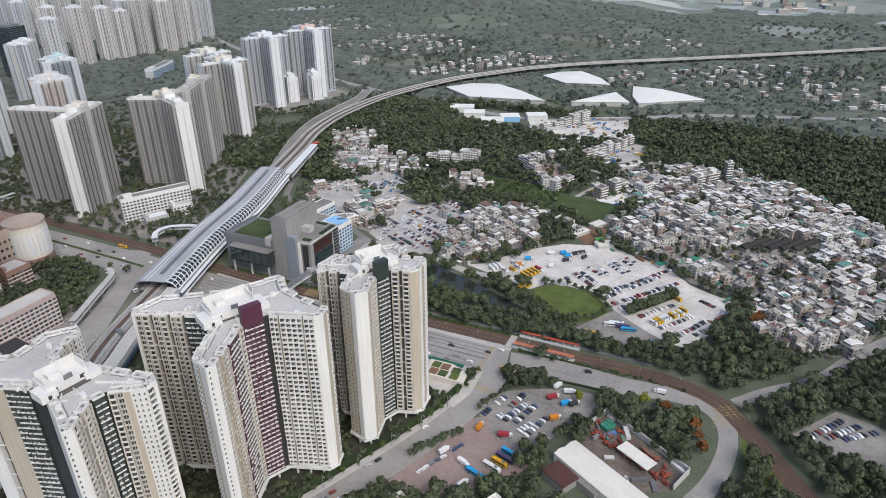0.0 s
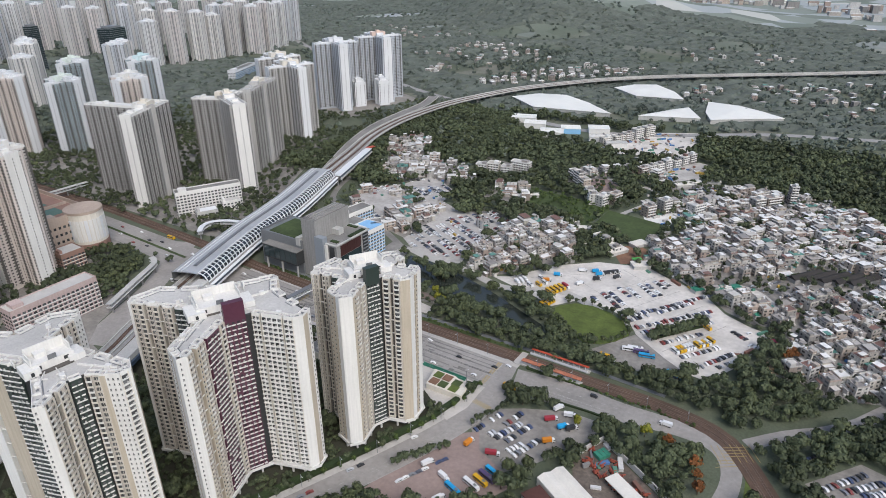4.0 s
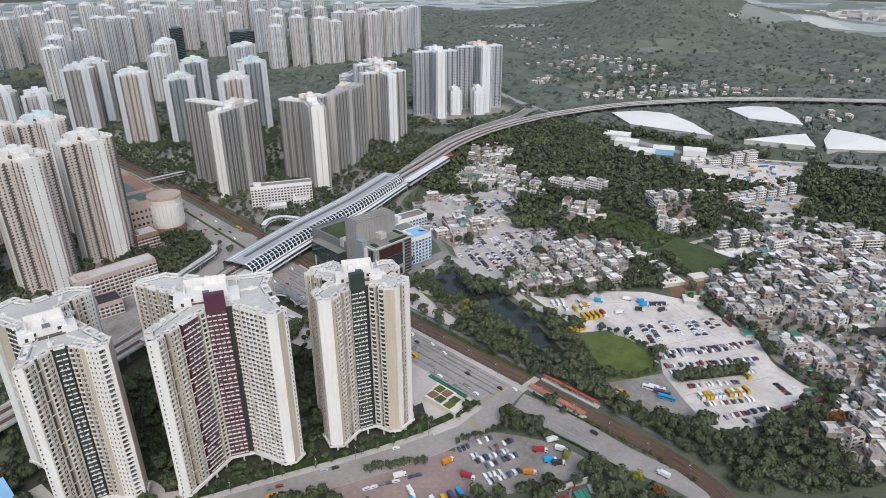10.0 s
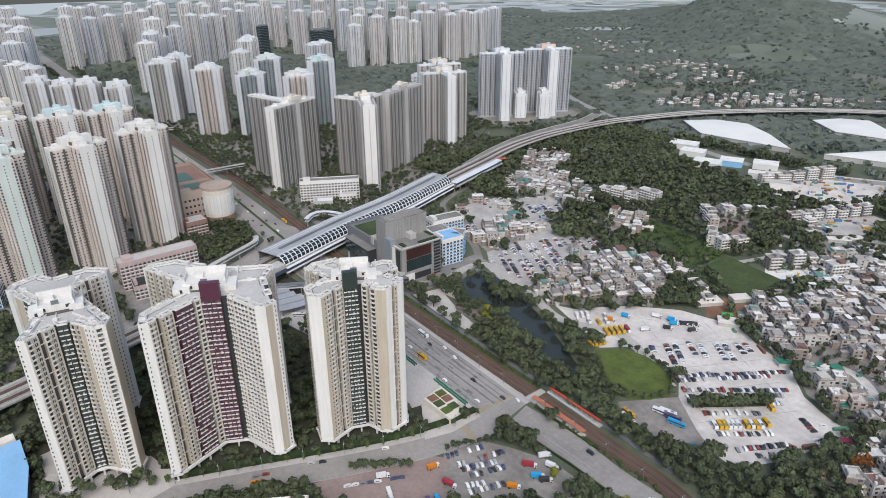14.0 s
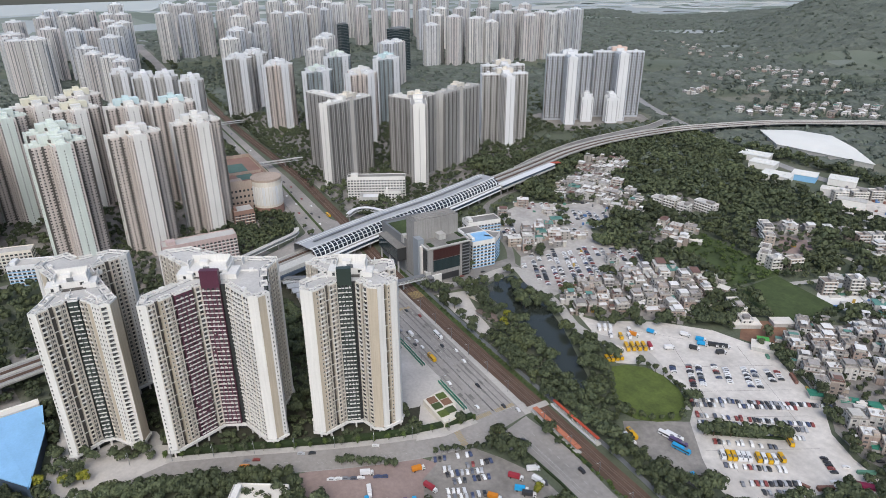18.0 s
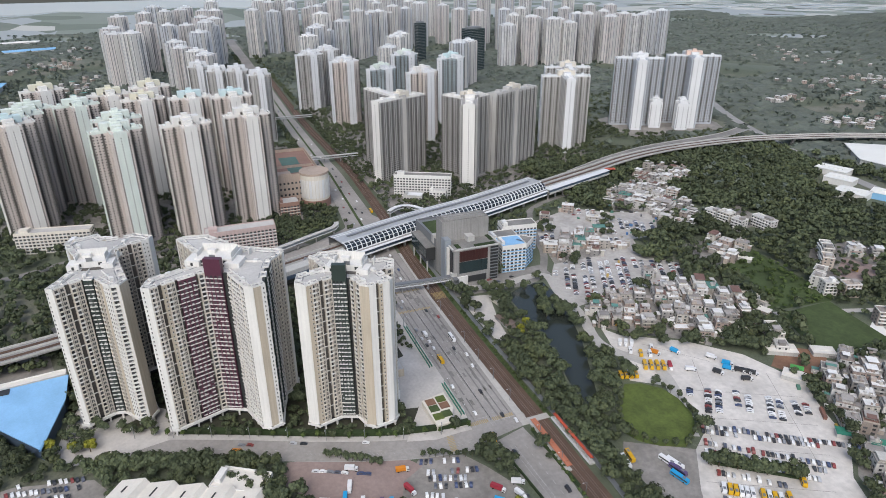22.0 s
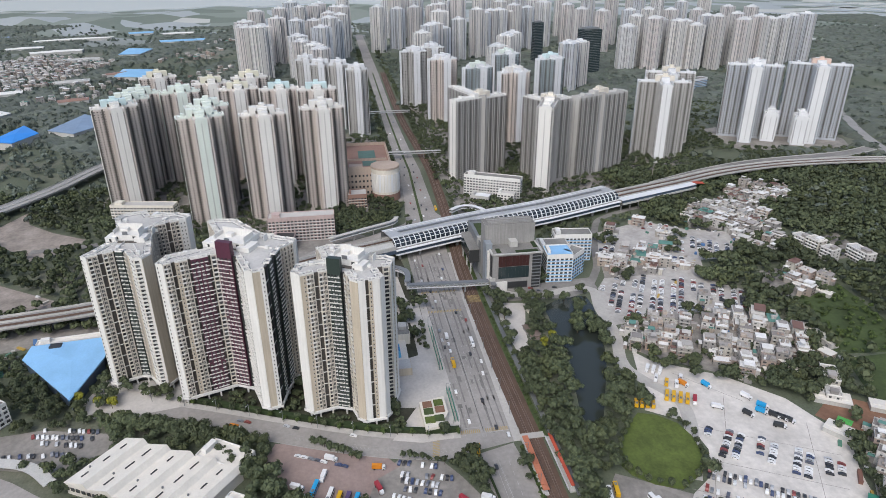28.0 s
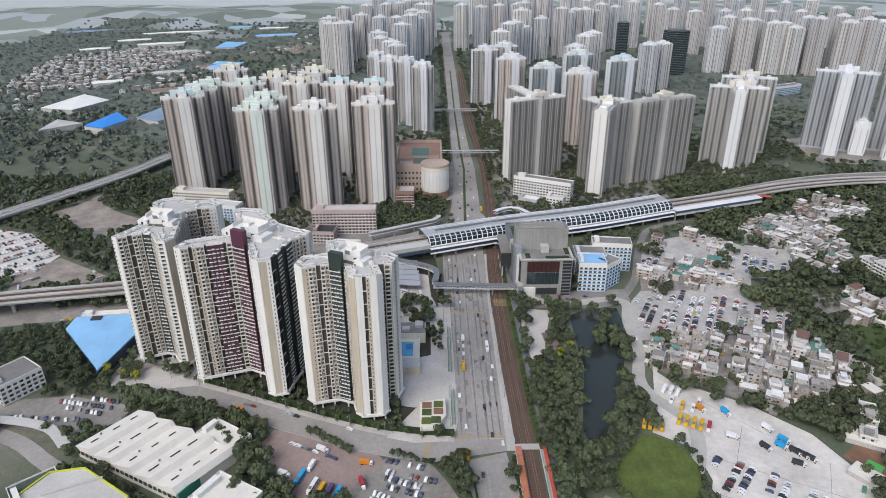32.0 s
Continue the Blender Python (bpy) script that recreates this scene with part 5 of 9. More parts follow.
for x, y, a in along(DECK, 33, 5):
    if -200 < y < 2000:
        put("pier", Boxes().add(x, y, 0, 3.0, 4.2, 9.0, a).add(x, y, 8.2, 3.4, 10.5, 2.5, a).mesh("pier"), CONCRETE, viaduct, "grey concrete pier with wide head")
# wider road deck merging on the far side
HWDECK = smooth_path([(-500, 590), (-548, 690), (-580, 765), (-602, 840), (-612, 920), (-620, 1000), (-640, 1060)], 14)
ramp = thing("road_viaduct", -548, 690, "grey concrete road beside the railway viaduct", "road bridge")
ramp.matrix_basis = Matrix()
put("deck", sweep("deck", HWDECK, [(9, 8.2), (9, 7), (-9, 7), (-9, 8.2)]), ASPHALT_OLD, ramp)
put("parapet", strip("parapet", HWDECK, 9.3, 8.9, 7.6, 9.2), CONCRETE_L, ramp)
put("parapet", strip("parapet", HWDECK, -8.9, -9.3, 7.6, 9.2), CONCRETE_L, ramp)
for x, y, a in along(HWDECK, 30, 5):
    put("pier", Boxes().add(x, y, 0, 2, 6, 7.2, a).mesh("pier"), CONCRETE, ramp)

station = thing("railway_station", -402, 320, "long railway station with pale roof and ribbed curved glass side", "station")
station.matrix_basis = Matrix()
put("platform_deck", sweep("platform_deck", STN, [(17, 13.4), (17, 8), (-17.5, 8), (-17.5, 13.4)]), CONCRETE, station)
put("roof", sweep("roof", STN, [(17.5, 20.6), (15, 21.6), (6, 22.2), (-8, 21.6), (-8, 21.0), (6, 21.6), (15, 21.0), (17.5, 20.0)]), STATIONROOF, station, "pale grey metal roof")
put("roof_strip", sweep("roof_strip", STN[1:-1], [(3.5, 22.9), (3.5, 22.4), (0.5, 22.4), (0.5, 22.9)]), STEELGREY, station, "dark roof ventilation strip")
for u in (12, 8.5, -7.6):
    put("roof_seam", strip("roof_seam", STN, u + 0.25, u - 0.25, 21.2, 22.5), STEELWHITE, station, "white roof seam")
ARC = [(-8 - 7.0 * math.sin(radians(a)), 13.8 + 7.4 * math.cos(radians(a))) for a in range(0, 91, 15)]
put("glazed_side", sweep("glazed_side", STN, [(u + 0.35, z - 0.25) for u, z in ARC] + [(u + 0.5, z - 0.35) for u, z in ARC[::-1]]), STATIONGLASS, station, "dark curved glazing")
for k in (2, 4):
    u, z = ARC[k]
    put("rail_tube", sweep("rail_tube", STN, [(u + 0.3, z + 0.15), (u + 0.3, z - 0.15), (u - 0.1, z - 0.15), (u - 0.1, z + 0.15)]), STEELWHITE, station, "white horizontal tube")
put("lower_roof", sweep("lower_roof", STN, [(-14.4, 13.9), (-14.4, 13.2), (-19.5, 11.4), (-19.8, 12.0)]), STEELWHITE, station, "white sloping lower roof edge")
put("lower_glazing", sweep("lower_glazing", STN, [(-18.2, 11.6), (-18.2, 8.2), (-17.4, 8.2), (-17.4, 11.6)]), BLUEWALL, station, "blue glass band below the platform")
put("concourse_wall", sweep("concourse_wall", STN, [(-18.0, 8.2), (-18.6, 6.6), (10, 6.0), (14, 8.0)]), STEELWHITE, station, "white concourse soffit and fascia")
put("west_wall", strip("west_wall", STN, 17.2, 16.9, 13, 20.4), STEELGREY, station)
rib = bmesh.new()
ring = []
for u, z in ARC:
    d = math.hypot(u + 8, z - 13.8)
    ox, oz = (u + 8) / d * 0.75, (z - 13.8) / d * 0.75
    ring.append([rib.verts.new((s, u2, z2)) for s, u2, z2 in ((-0.35, u, z), (0.35, u, z), (0.35, u + ox, z + oz), (-0.35, u + ox, z + oz))])
for a, b in zip(ring, ring[1:]):
    for j in range(4):
        rib.faces.new((a[j], a[(j + 1) % 4], b[(j + 1) % 4], b[j]))
RIB = bpy.data.meshes.new("rib")
rib.to_mesh(RIB)
rib.free()
RIB.materials.append(STEELWHITE)
for x, y, a in along(STN, 5.6, 1.0):
    o = new("rib", RIB)
    o.parent = station
    o.matrix_basis = pose(x, y, 0, 0, 0, a)
for x, y, a in along(STN, 22, 6):
    for off in (-13, 11):
        px_, py_ = wing_place(a + 90, off, 0)
        put("column", Boxes().add(x + px_, y + py_, 0, 2.2, 2.2, 8.2, a).mesh("column"), CONCRETE, station)
# platform tail beyond the canopy
TAIL = side_line(DECK, -17.0)[i1:i1 + 10]
tail = thing("platform_canopy", -490, 600, "long white platform canopy with blue edge and orange end", "canopy")
tail.matrix_basis = Matrix()
put("canopy", sweep("canopy", TAIL, [(4.5, 14.4), (4.5, 13.9), (-5, 13.6), (-5, 14.1)]), STEELWHITE, tail)
put("wall", sweep("wall", TAIL, [(-4.6, 13.7), (-4.6, 10.4), (-4.2, 10.4), (-4.2, 13.7)]), BLUEWALL, tail, "blue glass side")
put("deck", sweep("deck", TAIL, [(5, 10.6), (5, 8.5), (-5.6, 8.5), (-5.6, 10.6)]), CONCRETE_L, tail)
tx, ty = TAIL[-1]
put("end_canopy", Boxes().add(tx - 3, ty + 7, 13.2, 14, 7, 0.5, 72).mesh("end_canopy", True), REDORANGE, tail, "orange end canopy")
for x, y, a in along(TAIL, 14, 3):
    put("column", Boxes().add(x, y, 0, 1.4, 1.4, 8.6, a).mesh("column"), CONCRETE, tail)
# wide roofed part south of the canopy
SOUTH = DECK[max(i0 - 9, 0):i0 + 1]
sroof = thing("track_cover", -385, 280, "pale cover beside the tracks south of the station", "roof")
sroof.matrix_basis = Matrix()
put("side_roof", sweep("side_roof", SOUTH, [(-8, 17.4), (-8, 13.2), (-17, 12.2), (-17, 16.2)]), CONCRETE_L, sroof, "pale concrete side cover")
put("side_glazing", sweep("side_glazing", SOUTH, [(-17, 12.0), (-17, 9.0), (-18.4, 9.0), (-18.4, 12.0)]), BLUEWALL, sroof, "blue glass band")
put("gantry", Boxes().add(-380, 262, 13.4, 3, 8, 2.2, 70).add(-389, 285, 13.4, 2, 6, 1.6, 70).mesh("gantry"), STEELGREY, sroof)

# ---- foot bridges ----
def foot_bridge(path, z, label, width=4.2, truss=True, roof=STEELGREY):
    b = thing("foot_bridge", path[0][0], path[0][1], label, "foot bridge")
    b.matrix_basis = Matrix()
    put("deck", strip("deck", path, width / 2, -width / 2, z - 0.6, z), CONCRETE_L, b)
    put("roof", strip("roof", path, width / 2 + 0.5, -width / 2 - 0.5, z + 3.0, z + 3.35), roof, b, "long flat roof")
    for s in (-1, 1):
        put("top_chord", strip("top_chord", path, s * width / 2 + 0.2, s * width / 2 - 0.2, z + 2.6, z + 3.0), STEELWHITE, b)
        put("bottom_chord", strip("bottom_chord", path, s * width / 2 + 0.2, s * width / 2 - 0.2, z - 0.2, z + 0.3), STEELWHITE, b)
    if truss:
        for s in (-1, 1):
            pts = along(path, 3.6, 0, s * width / 2)
            for k, (p, q) in enumerate(zip(pts, pts[1:])):
                bm = bmesh.new()
                za, zb = (z, z + 2.8) if k % 2 else (z + 2.8, z)
                vs = [bm.verts.new((px, py, pz + d)) for px, py, pz in ((p[0], p[1], za), (q[0], q[1], zb)) for d in (-0.2, 0.2)]
                f = bm.faces.new((vs[0], vs[2], vs[3], vs[1]))
                n = (f.verts[1].co - f.verts[0].co).cross(Vector((0, 0, 1))).normalized() * 0.25
                ex_ = bmesh.ops.extrude_face_region(bm, geom=[f])
                bmesh.ops.translate(bm, verts=[v for v in ex_["geom"] if isinstance(v, bmesh.types.BMVert)], vec=n)
                part("brace", bm, STEELWHITE, b)
    for x, y, a in along(path, 24, 4):
        put("column", Boxes().add(x, y, 0, 1.0, 1.4, z - 0.5, a).mesh("column"), CONCRETE, b)
    return b


foot_bridge(smooth_path([(-317, 329), (-316, 352), (-314, 376), (-313, 402)], 8), 7.0, "grey roofed truss foot bridge over the main road")
foot_bridge(smooth_path([(-395, 262), (-372, 290), (-352, 326), (-338, 332), (-322, 330)], 5), 7.0, "roofed foot bridge curving to the station")
foot_bridge(smooth_path([(-432, 262), (-452, 300), (-468, 330), (-480, 335)], 6), 7.0, "pale roofed walkway beside the station road", truss=False, roof=CONCRETE_L)
foot_bridge(smooth_path([(-455, 440), (-482, 436), (-500, 424), (-500, 410), (-490, 398)], 5), 7.0, "white roofed walkway below the station", truss=False, roof=STEELWHITE)
foot_bridge(smooth_path([(-739, 275), (-736, 350), (-734, 425)], 12), 7.0, "long pale foot bridge across the main road", truss=False, roof=CONCRETE_L)
foot_bridge(smooth_path([(-1010, 330), (-1010, 410)], 12), 7.0, "pale foot bridge far along the main road", truss=False, roof=CONCRETE_L)
bt = thing("bridge_tower", -313, 405, "white and grey stair and lift tower of a foot bridge", "stair tower")
put("shaft", Boxes().add(0, 0, 0, 5, 5, 13).mesh("shaft"), CONCRETE_L, bt)
put("stair_roof", Boxes().add(6, 0, 9.5, 7, 4.5, 0.4).add(6, 0, 5.5, 7, 4.5, 0.4).add(6, 2, 0, 7, 0.4, 9).mesh("stair_roof", True), STEELGREY, bt)

# ---- modern building by the station ----
mb = thing("modern_building", -355, 425, "modern grey and glass civic building with roof gardens", "civic building")
mb.matrix_basis = Matrix()
put("front_block", Boxes().add(-323, 427, 0, 24, 44, 35.5).mesh("front_block"), CONCRETE, mb, "grey concrete block")
put("tall_block", Boxes().add(-340, 425, 0, 16, 46, 55).mesh("tall_block"), CONCRETE, mb, "tall bare concrete block")
put("tall_roof", Boxes().add(-340, 425, 55, 15, 45, 0.3).mesh("tall_roof"), ROOFDIRTY, mb, "weathered grey roof")
for dx, w_ in ((-5, 1.0), (-1.5, 1.6), (3, 1.0), (6, 0.8)):
    put("roof_duct", Boxes().add(-340 + dx, 425, 55.3, w_, 40, 1.4).mesh("roof_duct"), CONCRETE, mb)
put("rear_block", Boxes().add(-374, 421, 0, 52, 42, 32).mesh("rear_block"), STEELGREY, mb, "dark panelled low block")
put("roof_lawn", Boxes().add(-372, 421, 32, 42, 34, 0.4).mesh("roof_lawn"), ROUGHGRASS, mb, "green planted roof")
put("rear_parapet", Boxes().add(-374, 400.6, 32, 52, 1.2, 1.6).mesh("rear_parapet"), STEELGREY, mb)
put("rear_parapet", Boxes().add(-399.5, 421, 32, 1, 42, 1.6).mesh("rear_parapet"), STEELGREY, mb)
put("roof_pod", Boxes().add(-352, 404, 28, 5, 9, 8).mesh("roof_pod"), CONCRETE_L, mb, "pale roof box")
put("terrace_block", Boxes().add(-368, 396, 12, 42, 9, 13).mesh("terrace_block", True), CHARCOAL, mb, "dark projecting terrace block")
put("terrace_roof", Boxes().add(-368, 396, 25, 43, 10, 0.6).mesh("terrace_roof"), ROOFDIRTY, mb)
for k in range(6):
    put("terrace_glass", Boxes().add(-385 + k * 6.8, 391.4, 13.5, 6.2, 0.3, 10.5).mesh("terrace_glass"), CURTAIN, mb, "dark glass panel")
for x in (-387, -368, -349):
    put("column", Boxes().add(x, 393, 0, 1.2, 1.2, 12).mesh("column"), CONCRETE_L, mb)
put("glass_tower", Boxes().add(-328, 404, 0, 10, 6, 41).mesh("glass_tower"), mk("blue_grey_panels", (0.27, 0.30, 0.33), 0.35, amount=0.15), mb, "blue-grey panelled corner")
put("white_fin", Boxes().add(-321.5, 403.4, 0, 2, 2.4, 35).mesh("white_fin"), WHITE, mb, "white vertical fin")
put("dark_slot", Boxes().add(-316, 404.6, 2, 5, 1.2, 31).mesh("dark_slot"), STEELDARK, mb)
put("roof_garden", Boxes().add(-323, 427, 35.5, 23, 43, 0.3).mesh("roof_garden"), ROOFDIRTY, mb)
for row in ((-314, 436, 35.8, 4, 20, 0.8), (-327, 446, 35.8, 12, 3.5, 0.8), (-318, 411, 35.8, 8, 4, 0.7)):
    put("roof_planter", Boxes().add(*row).mesh("roof_planter"), HEDGE, mb, "green roof planter")
put("court_wall", Boxes().add(-334.2, 434, 36, 0.8, 20, 11).mesh("court_wall"), BROWNPANEL, mb, "dark red wall panel")
put("court_glass", Boxes().add(-334, 412, 36, 1.0, 15, 10).mesh("court_glass"), CURTAIN, mb, "blue-green glass wall")
put("roof_hut", Boxes().add(-328, 427, 35.6, 8, 7, 5.5).mesh("roof_hut"), CONCRETE_L, mb, "white roof hut")
put("white_entrance", Boxes().add(-310.4, 412, 0, 1.6, 12, 9).mesh("white_entrance"), WHITE, mb, "white entrance box")
for k in range(9):
    put("curtain_panel", Boxes().add(-310.8, 411.6 + k * 3.1, 12.0, 0.5, 2.95, 11).mesh("curtain_panel"), CURTAIN, mb, "glass panel")
    put("upper_panel", Boxes().add(-310.8, 411.6 + k * 3.1, 23.6, 0.5, 2.95, 10).mesh("upper_panel"), BROWNPANEL, mb, "dark red louvre panel")
put("lower_glass", Boxes().add(-310.8, 428, 2, 0.5, 18, 6).mesh("lower_glass"), STEELDARK, mb, "dark ground floor glass")
for k in range(10):
    put("stair_slab", Boxes().add(-312, 444.5, 3 + k * 3.2, 5, 8.0, 0.5).mesh("stair_slab", True), STEELGREY, mb, "open stair landing")
# dark sheet added for the shade inside the open stair
put("stair_void", Boxes().add(-310.9, 444.5, 1, 0.5, 7.6, 33).mesh("stair_void"), STEELDARK, mb)
for row in ((-310.8, 427, 35.0, 1.8, 46, 1.0), (-323, 449.5, 35, 26, 1.8, 1.0), (-323, 404.6, 35, 26, 1.8, 1.0)):
    put("roof_frame", Boxes().add(*row).mesh("roof_frame", True), CONCRETE_L, mb, "pale roof edge frame")

# ---- schools and low blocks ----
LOWPANE = Boxes().add(0, 0, 0, 2.4, 0.3, 1.7).mesh("low_pane")
LOWPANE.materials.append(GLASS)


def low_block(name, label, category, corner, other, depth, h, wall, band, roof=ROOFDIRTY, storey=3.4, bay=3.6, trim=None):
    """A slab block along the line from corner to other; its open side looks to the right of that line."""
    (x0, y0), (x1, y1) = corner, other
    L = math.hypot(x1 - x0, y1 - y0)
    a = math.degrees(math.atan2(y1 - y0, x1 - x0))
    b = thing(name, x0, y0, label, category, turn=a)
    put("wall", Boxes().add(L / 2, depth / 2, 0, L, depth, h).mesh("wall"), wall, b)
    put("roof", Boxes().add(L / 2, depth / 2, h, L - 1, depth - 1, 0.2).mesh("roof"), roof, b)
    put("parapet", Boxes().add(L / 2, 0.2, h, L, 0.4, 1.1).add(L / 2, depth - 0.2, h, L, 0.4, 1.1).add(0.2, depth / 2, h, 0.4, depth, 1.1).add(L - 0.2, depth / 2, h, 0.4, depth, 1.1).mesh("parapet"), wall, b)
    put("roof_hut", Boxes().add(L * 0.12, depth * 0.5, h, L * 0.12, depth * 0.6, 3.2).mesh("roof_hut"), wall, b)
    floors = int((h - 1) / storey)
    n = int(L / bay)
    m = max(2, int(abs(depth) / bay))
    near = x0 > -350 and x0 < -310
    rows = Boxes()
    for f in range(floors):
        z = 1.0 + f * storey
        for k in range(n):
            if near:
                o = new("window", LOWPANE)
                o.parent = b
                o.location = ((k + 0.5) * L / n, -0.05, z + 0.6)
            else:
                rows.add((k + 0.5) * L / n, -0.05, z + 0.6, bay * 0.66, 0.3, storey * 0.5)
        put("sill_band", Boxes().add(L / 2, -0.25, z - 0.1, L, 0.6, 0.55).mesh("sill_band"), trim or band, b)
        for k in range(m):
            rows.add(-0.05, (k + 0.5) * depth / m, z + 0.6, 0.3, bay * 0.6, storey * 0.5).add(L + 0.05, (k + 0.5) * depth / m, z + 0.6, 0.3, bay * 0.6, storey * 0.5)
    put("glazing", rows.mesh("glazing"), GLASSI, b, "dark windows floor by floor", "stuff")
    return b


low_block("school_building", "white school block with sky-blue bands and blue roof", "school", (-319, 457), (-317, 481), 22, 27, WHITE, SKYBLUE, BLUEROOF)
low_block("school_building", "white school wing with blue window bays", "school", (-320, 482), (-334, 498), 14, 24, WHITE, SKYBLUE)
low_block("school_building", "white and blue school block behind", "school", (-362, 478), (-357, 514), 16, 27, WHITE, SKYBLUE)
low_block("school_building", "white school link block with grey roof", "school", (-341, 458), (-339, 486), 22, 24, WHITE, SKYBLUE, ROOFDIRTY)
low_block("school_building", "pale pink school block with long window rows", "school", (-452, 200), (-452, 268), 16, 27, PINK, WHITE, ROOFGREY)
low_block("school_building", "low pale pink school hall with dark roof panels", "school", (-428, 204), (-426, 226), 20, 13, PINK, WHITE, STEELDARK)
low_block("school_building", "long white school block below grey towers", "school", (-563, 427), (-530, 490), 13, 27, WHITE, WHITE, ROOFDIRTY)
low_block("school_building", "low white school wing with grey roof", "school", (-530, 462), (-521, 480), 14, 12, WHITE, WHITE, ROOFGREY)
low_block("school_hall", "low pale school hall with domed roof", "school hall", (-535, 430), (-524, 450), 14, 9, CONCRETE_L, WHITE, STEELWHITE)
low_block("school_building", "pale long school block west of the towers", "school", (-535, 22), (-522, 92), 14, 22, CREAM, WHITE, ROOFGREY)
low_block("school_building", "white and blue school block", "school", (-495, 72), (-484, 110), 16, 20, ICEWHITE, SKYBLUE, ROOFGREY)
low_block("school_building", "white school block among far towers", "school", (-1105, 985), (-1150, 1085), 18, 24, ICEWHITE, SKYBLUE)
low_block("industrial_building", "white industrial block with cluttered roof", "factory", (-166, 42), (-189, 58), 24, 15, WHITE, WHITE, ROOFDIRTY)
low_block("industrial_building", "white factory block with green roof", "factory", (-80, 98), (-96, 116), -26, 12, WHITE, WHITE, mk("green_roof_felt", (0.10, 0.125, 0.105), 0.9, amount=0.4))
low_block("industrial_building", "white low factory annex", "factory", (-140, 28), (-150, 46), -14, 9, WHITE, WHITE, ROOFGREY)

# shopping centre with drum
mall = thing("shopping_centre", -610, 312, "salmon shopping centre with round drum and roof courts", "shopping centre")
mall.matrix_basis = Matrix()
put("main_block", Boxes().add(-628, 311, 0, 116, 58, 36).mesh("main_block"), SALMON, mall)
put("roof", Boxes().add(-628, 311, 36, 112, 54, 0.3).mesh("roof"), BRICKRED, mall, "reddish roof court")
put("court", Boxes().add(-640, 312, 36.4, 34, 22, 0.2).add(-600, 314, 36.4, 20, 18, 0.2).mesh("court"), mk("worn_teal_court", (0.12, 0.21, 0.18), 0.9, amount=0.3), mall, "green sports court")
put("parapet", Boxes().add(-628, 282.5, 36, 116, 1, 4).add(-628, 339.5, 36, 116, 1, 4).add(-570.5, 311, 36, 1, 58, 5).add(-685.5, 311, 36, 1, 58, 4).add(-612, 311, 36, 1, 50, 3).add(-576, 296, 36, 10, 16, 6).mesh("parapet"), SALMON, mall)
bm = bmesh.new()
bmesh.ops.create_cone(bm, cap_ends=True, segments=28, radius1=17, radius2=17, depth=40)
bmesh.ops.translate(bm, verts=bm.verts, vec=(-572, 331, 20))
part("drum", bm, CREAM, mall, "pale round drum with panels")
bm = bmesh.new()
bmesh.ops.create_cone(bm, cap_ends=True, segments=28, radius1=17.6, radius2=17.6, depth=9)
bmesh.ops.translate(bm, verts=bm.verts, vec=(-572, 331, 4.5))
part("drum_base", bm, BRICKRED, mall, "brick-coloured drum base")
bm = bmesh.new()
bmesh.ops.create_cone(bm, cap_ends=True, segments=28, radius1=17.4, radius2=17.4, depth=2.5)
bmesh.ops.translate(bm, verts=bm.verts, vec=(-572, 331, 41))
part("drum_cornice", bm, SALMON, mall, "salmon cornice")
for k in range(14):
    a = radians(-80 + k * 13)
    put("drum_panel", Boxes().add(-572 + 17.1 * math.cos(a), 331 + 17.1 * math.sin(a), 12, 0.5, 3.1, 22, math.degrees(a)).mesh("drum_panel"), WHITE if k % 4 else ICEWHITE, mall, "pale picture panel")
for k in range(7):
    for f in range(4):
        put("window", Boxes().add(-569.7, 286 + k * 4.6, 8 + f * 7, 0.4, 2.2, 2.4).mesh("window"), GLASS, mall)
low_block("market_building", "brick-red low building with pale roof frames", "market hall", (-538, 284), (-538, 306), 20, 17, BRICKRED, CREAM, ROOFGREY)

# ---- buildings near the camera side ----
hall = thing("blue_hall", -230, 76, "hall with large light blue triangular roof", "hall")
hall.matrix_basis = Matrix()
HALL = [(-193, 93.5), (-241, 101), (-267, 100), (-262, 44.5), (-247, 43.5)]
put("wall", prism_mesh("wall", [(x * 0.95 - 11.8, y * 0.95 + 4) for x, y in HALL], 0, 8.5), BLUEWALL, hall, "dark blue glazed wall")
bm = bmesh.new()
tops = [bm.verts.new((x, y, z)) for (x, y), z in zip(HALL, (9.8, 10.6, 12.6, 12.4, 10.8))]
lows = [bm.verts.new((x, y, z - 0.9)) for (x, y), z in zip(HALL, (9.8, 10.6, 12.6, 12.4, 10.8))]
mid_ = bm.verts.new((-238, 80, 11.9))
for i in range(5):
    j = (i + 1) % 5
    bm.faces.new((tops[i], tops[j], mid_))
    bm.faces.new((lows[i], lows[j], tops[j], tops[i]))
bm.faces.new(lows[::-1])
part("roof", bm, BLUEROOF, hall, "light blue folded sheet roof")
put("roof_vent", Boxes().add(-259.5, 62, 11.6, 5.5, 8, 1.6, 4).mesh("roof_vent"), STEELDARK, hall, "dark roof vent")
put("edge_trim", sweep("edge_trim", [(-193, 92.4), (-240, 100)], [(0.2, 10.2), (0.2, 8.6), (-0.4, 8.6), (-0.4, 10.2)]), SKYBLUE, hall)
low_block("white_shed", "long white shed behind the blue hall", "shed", (-264, 46), (-270, 98), 7, 11, WHITE, WHITE, SHEDWHITE)

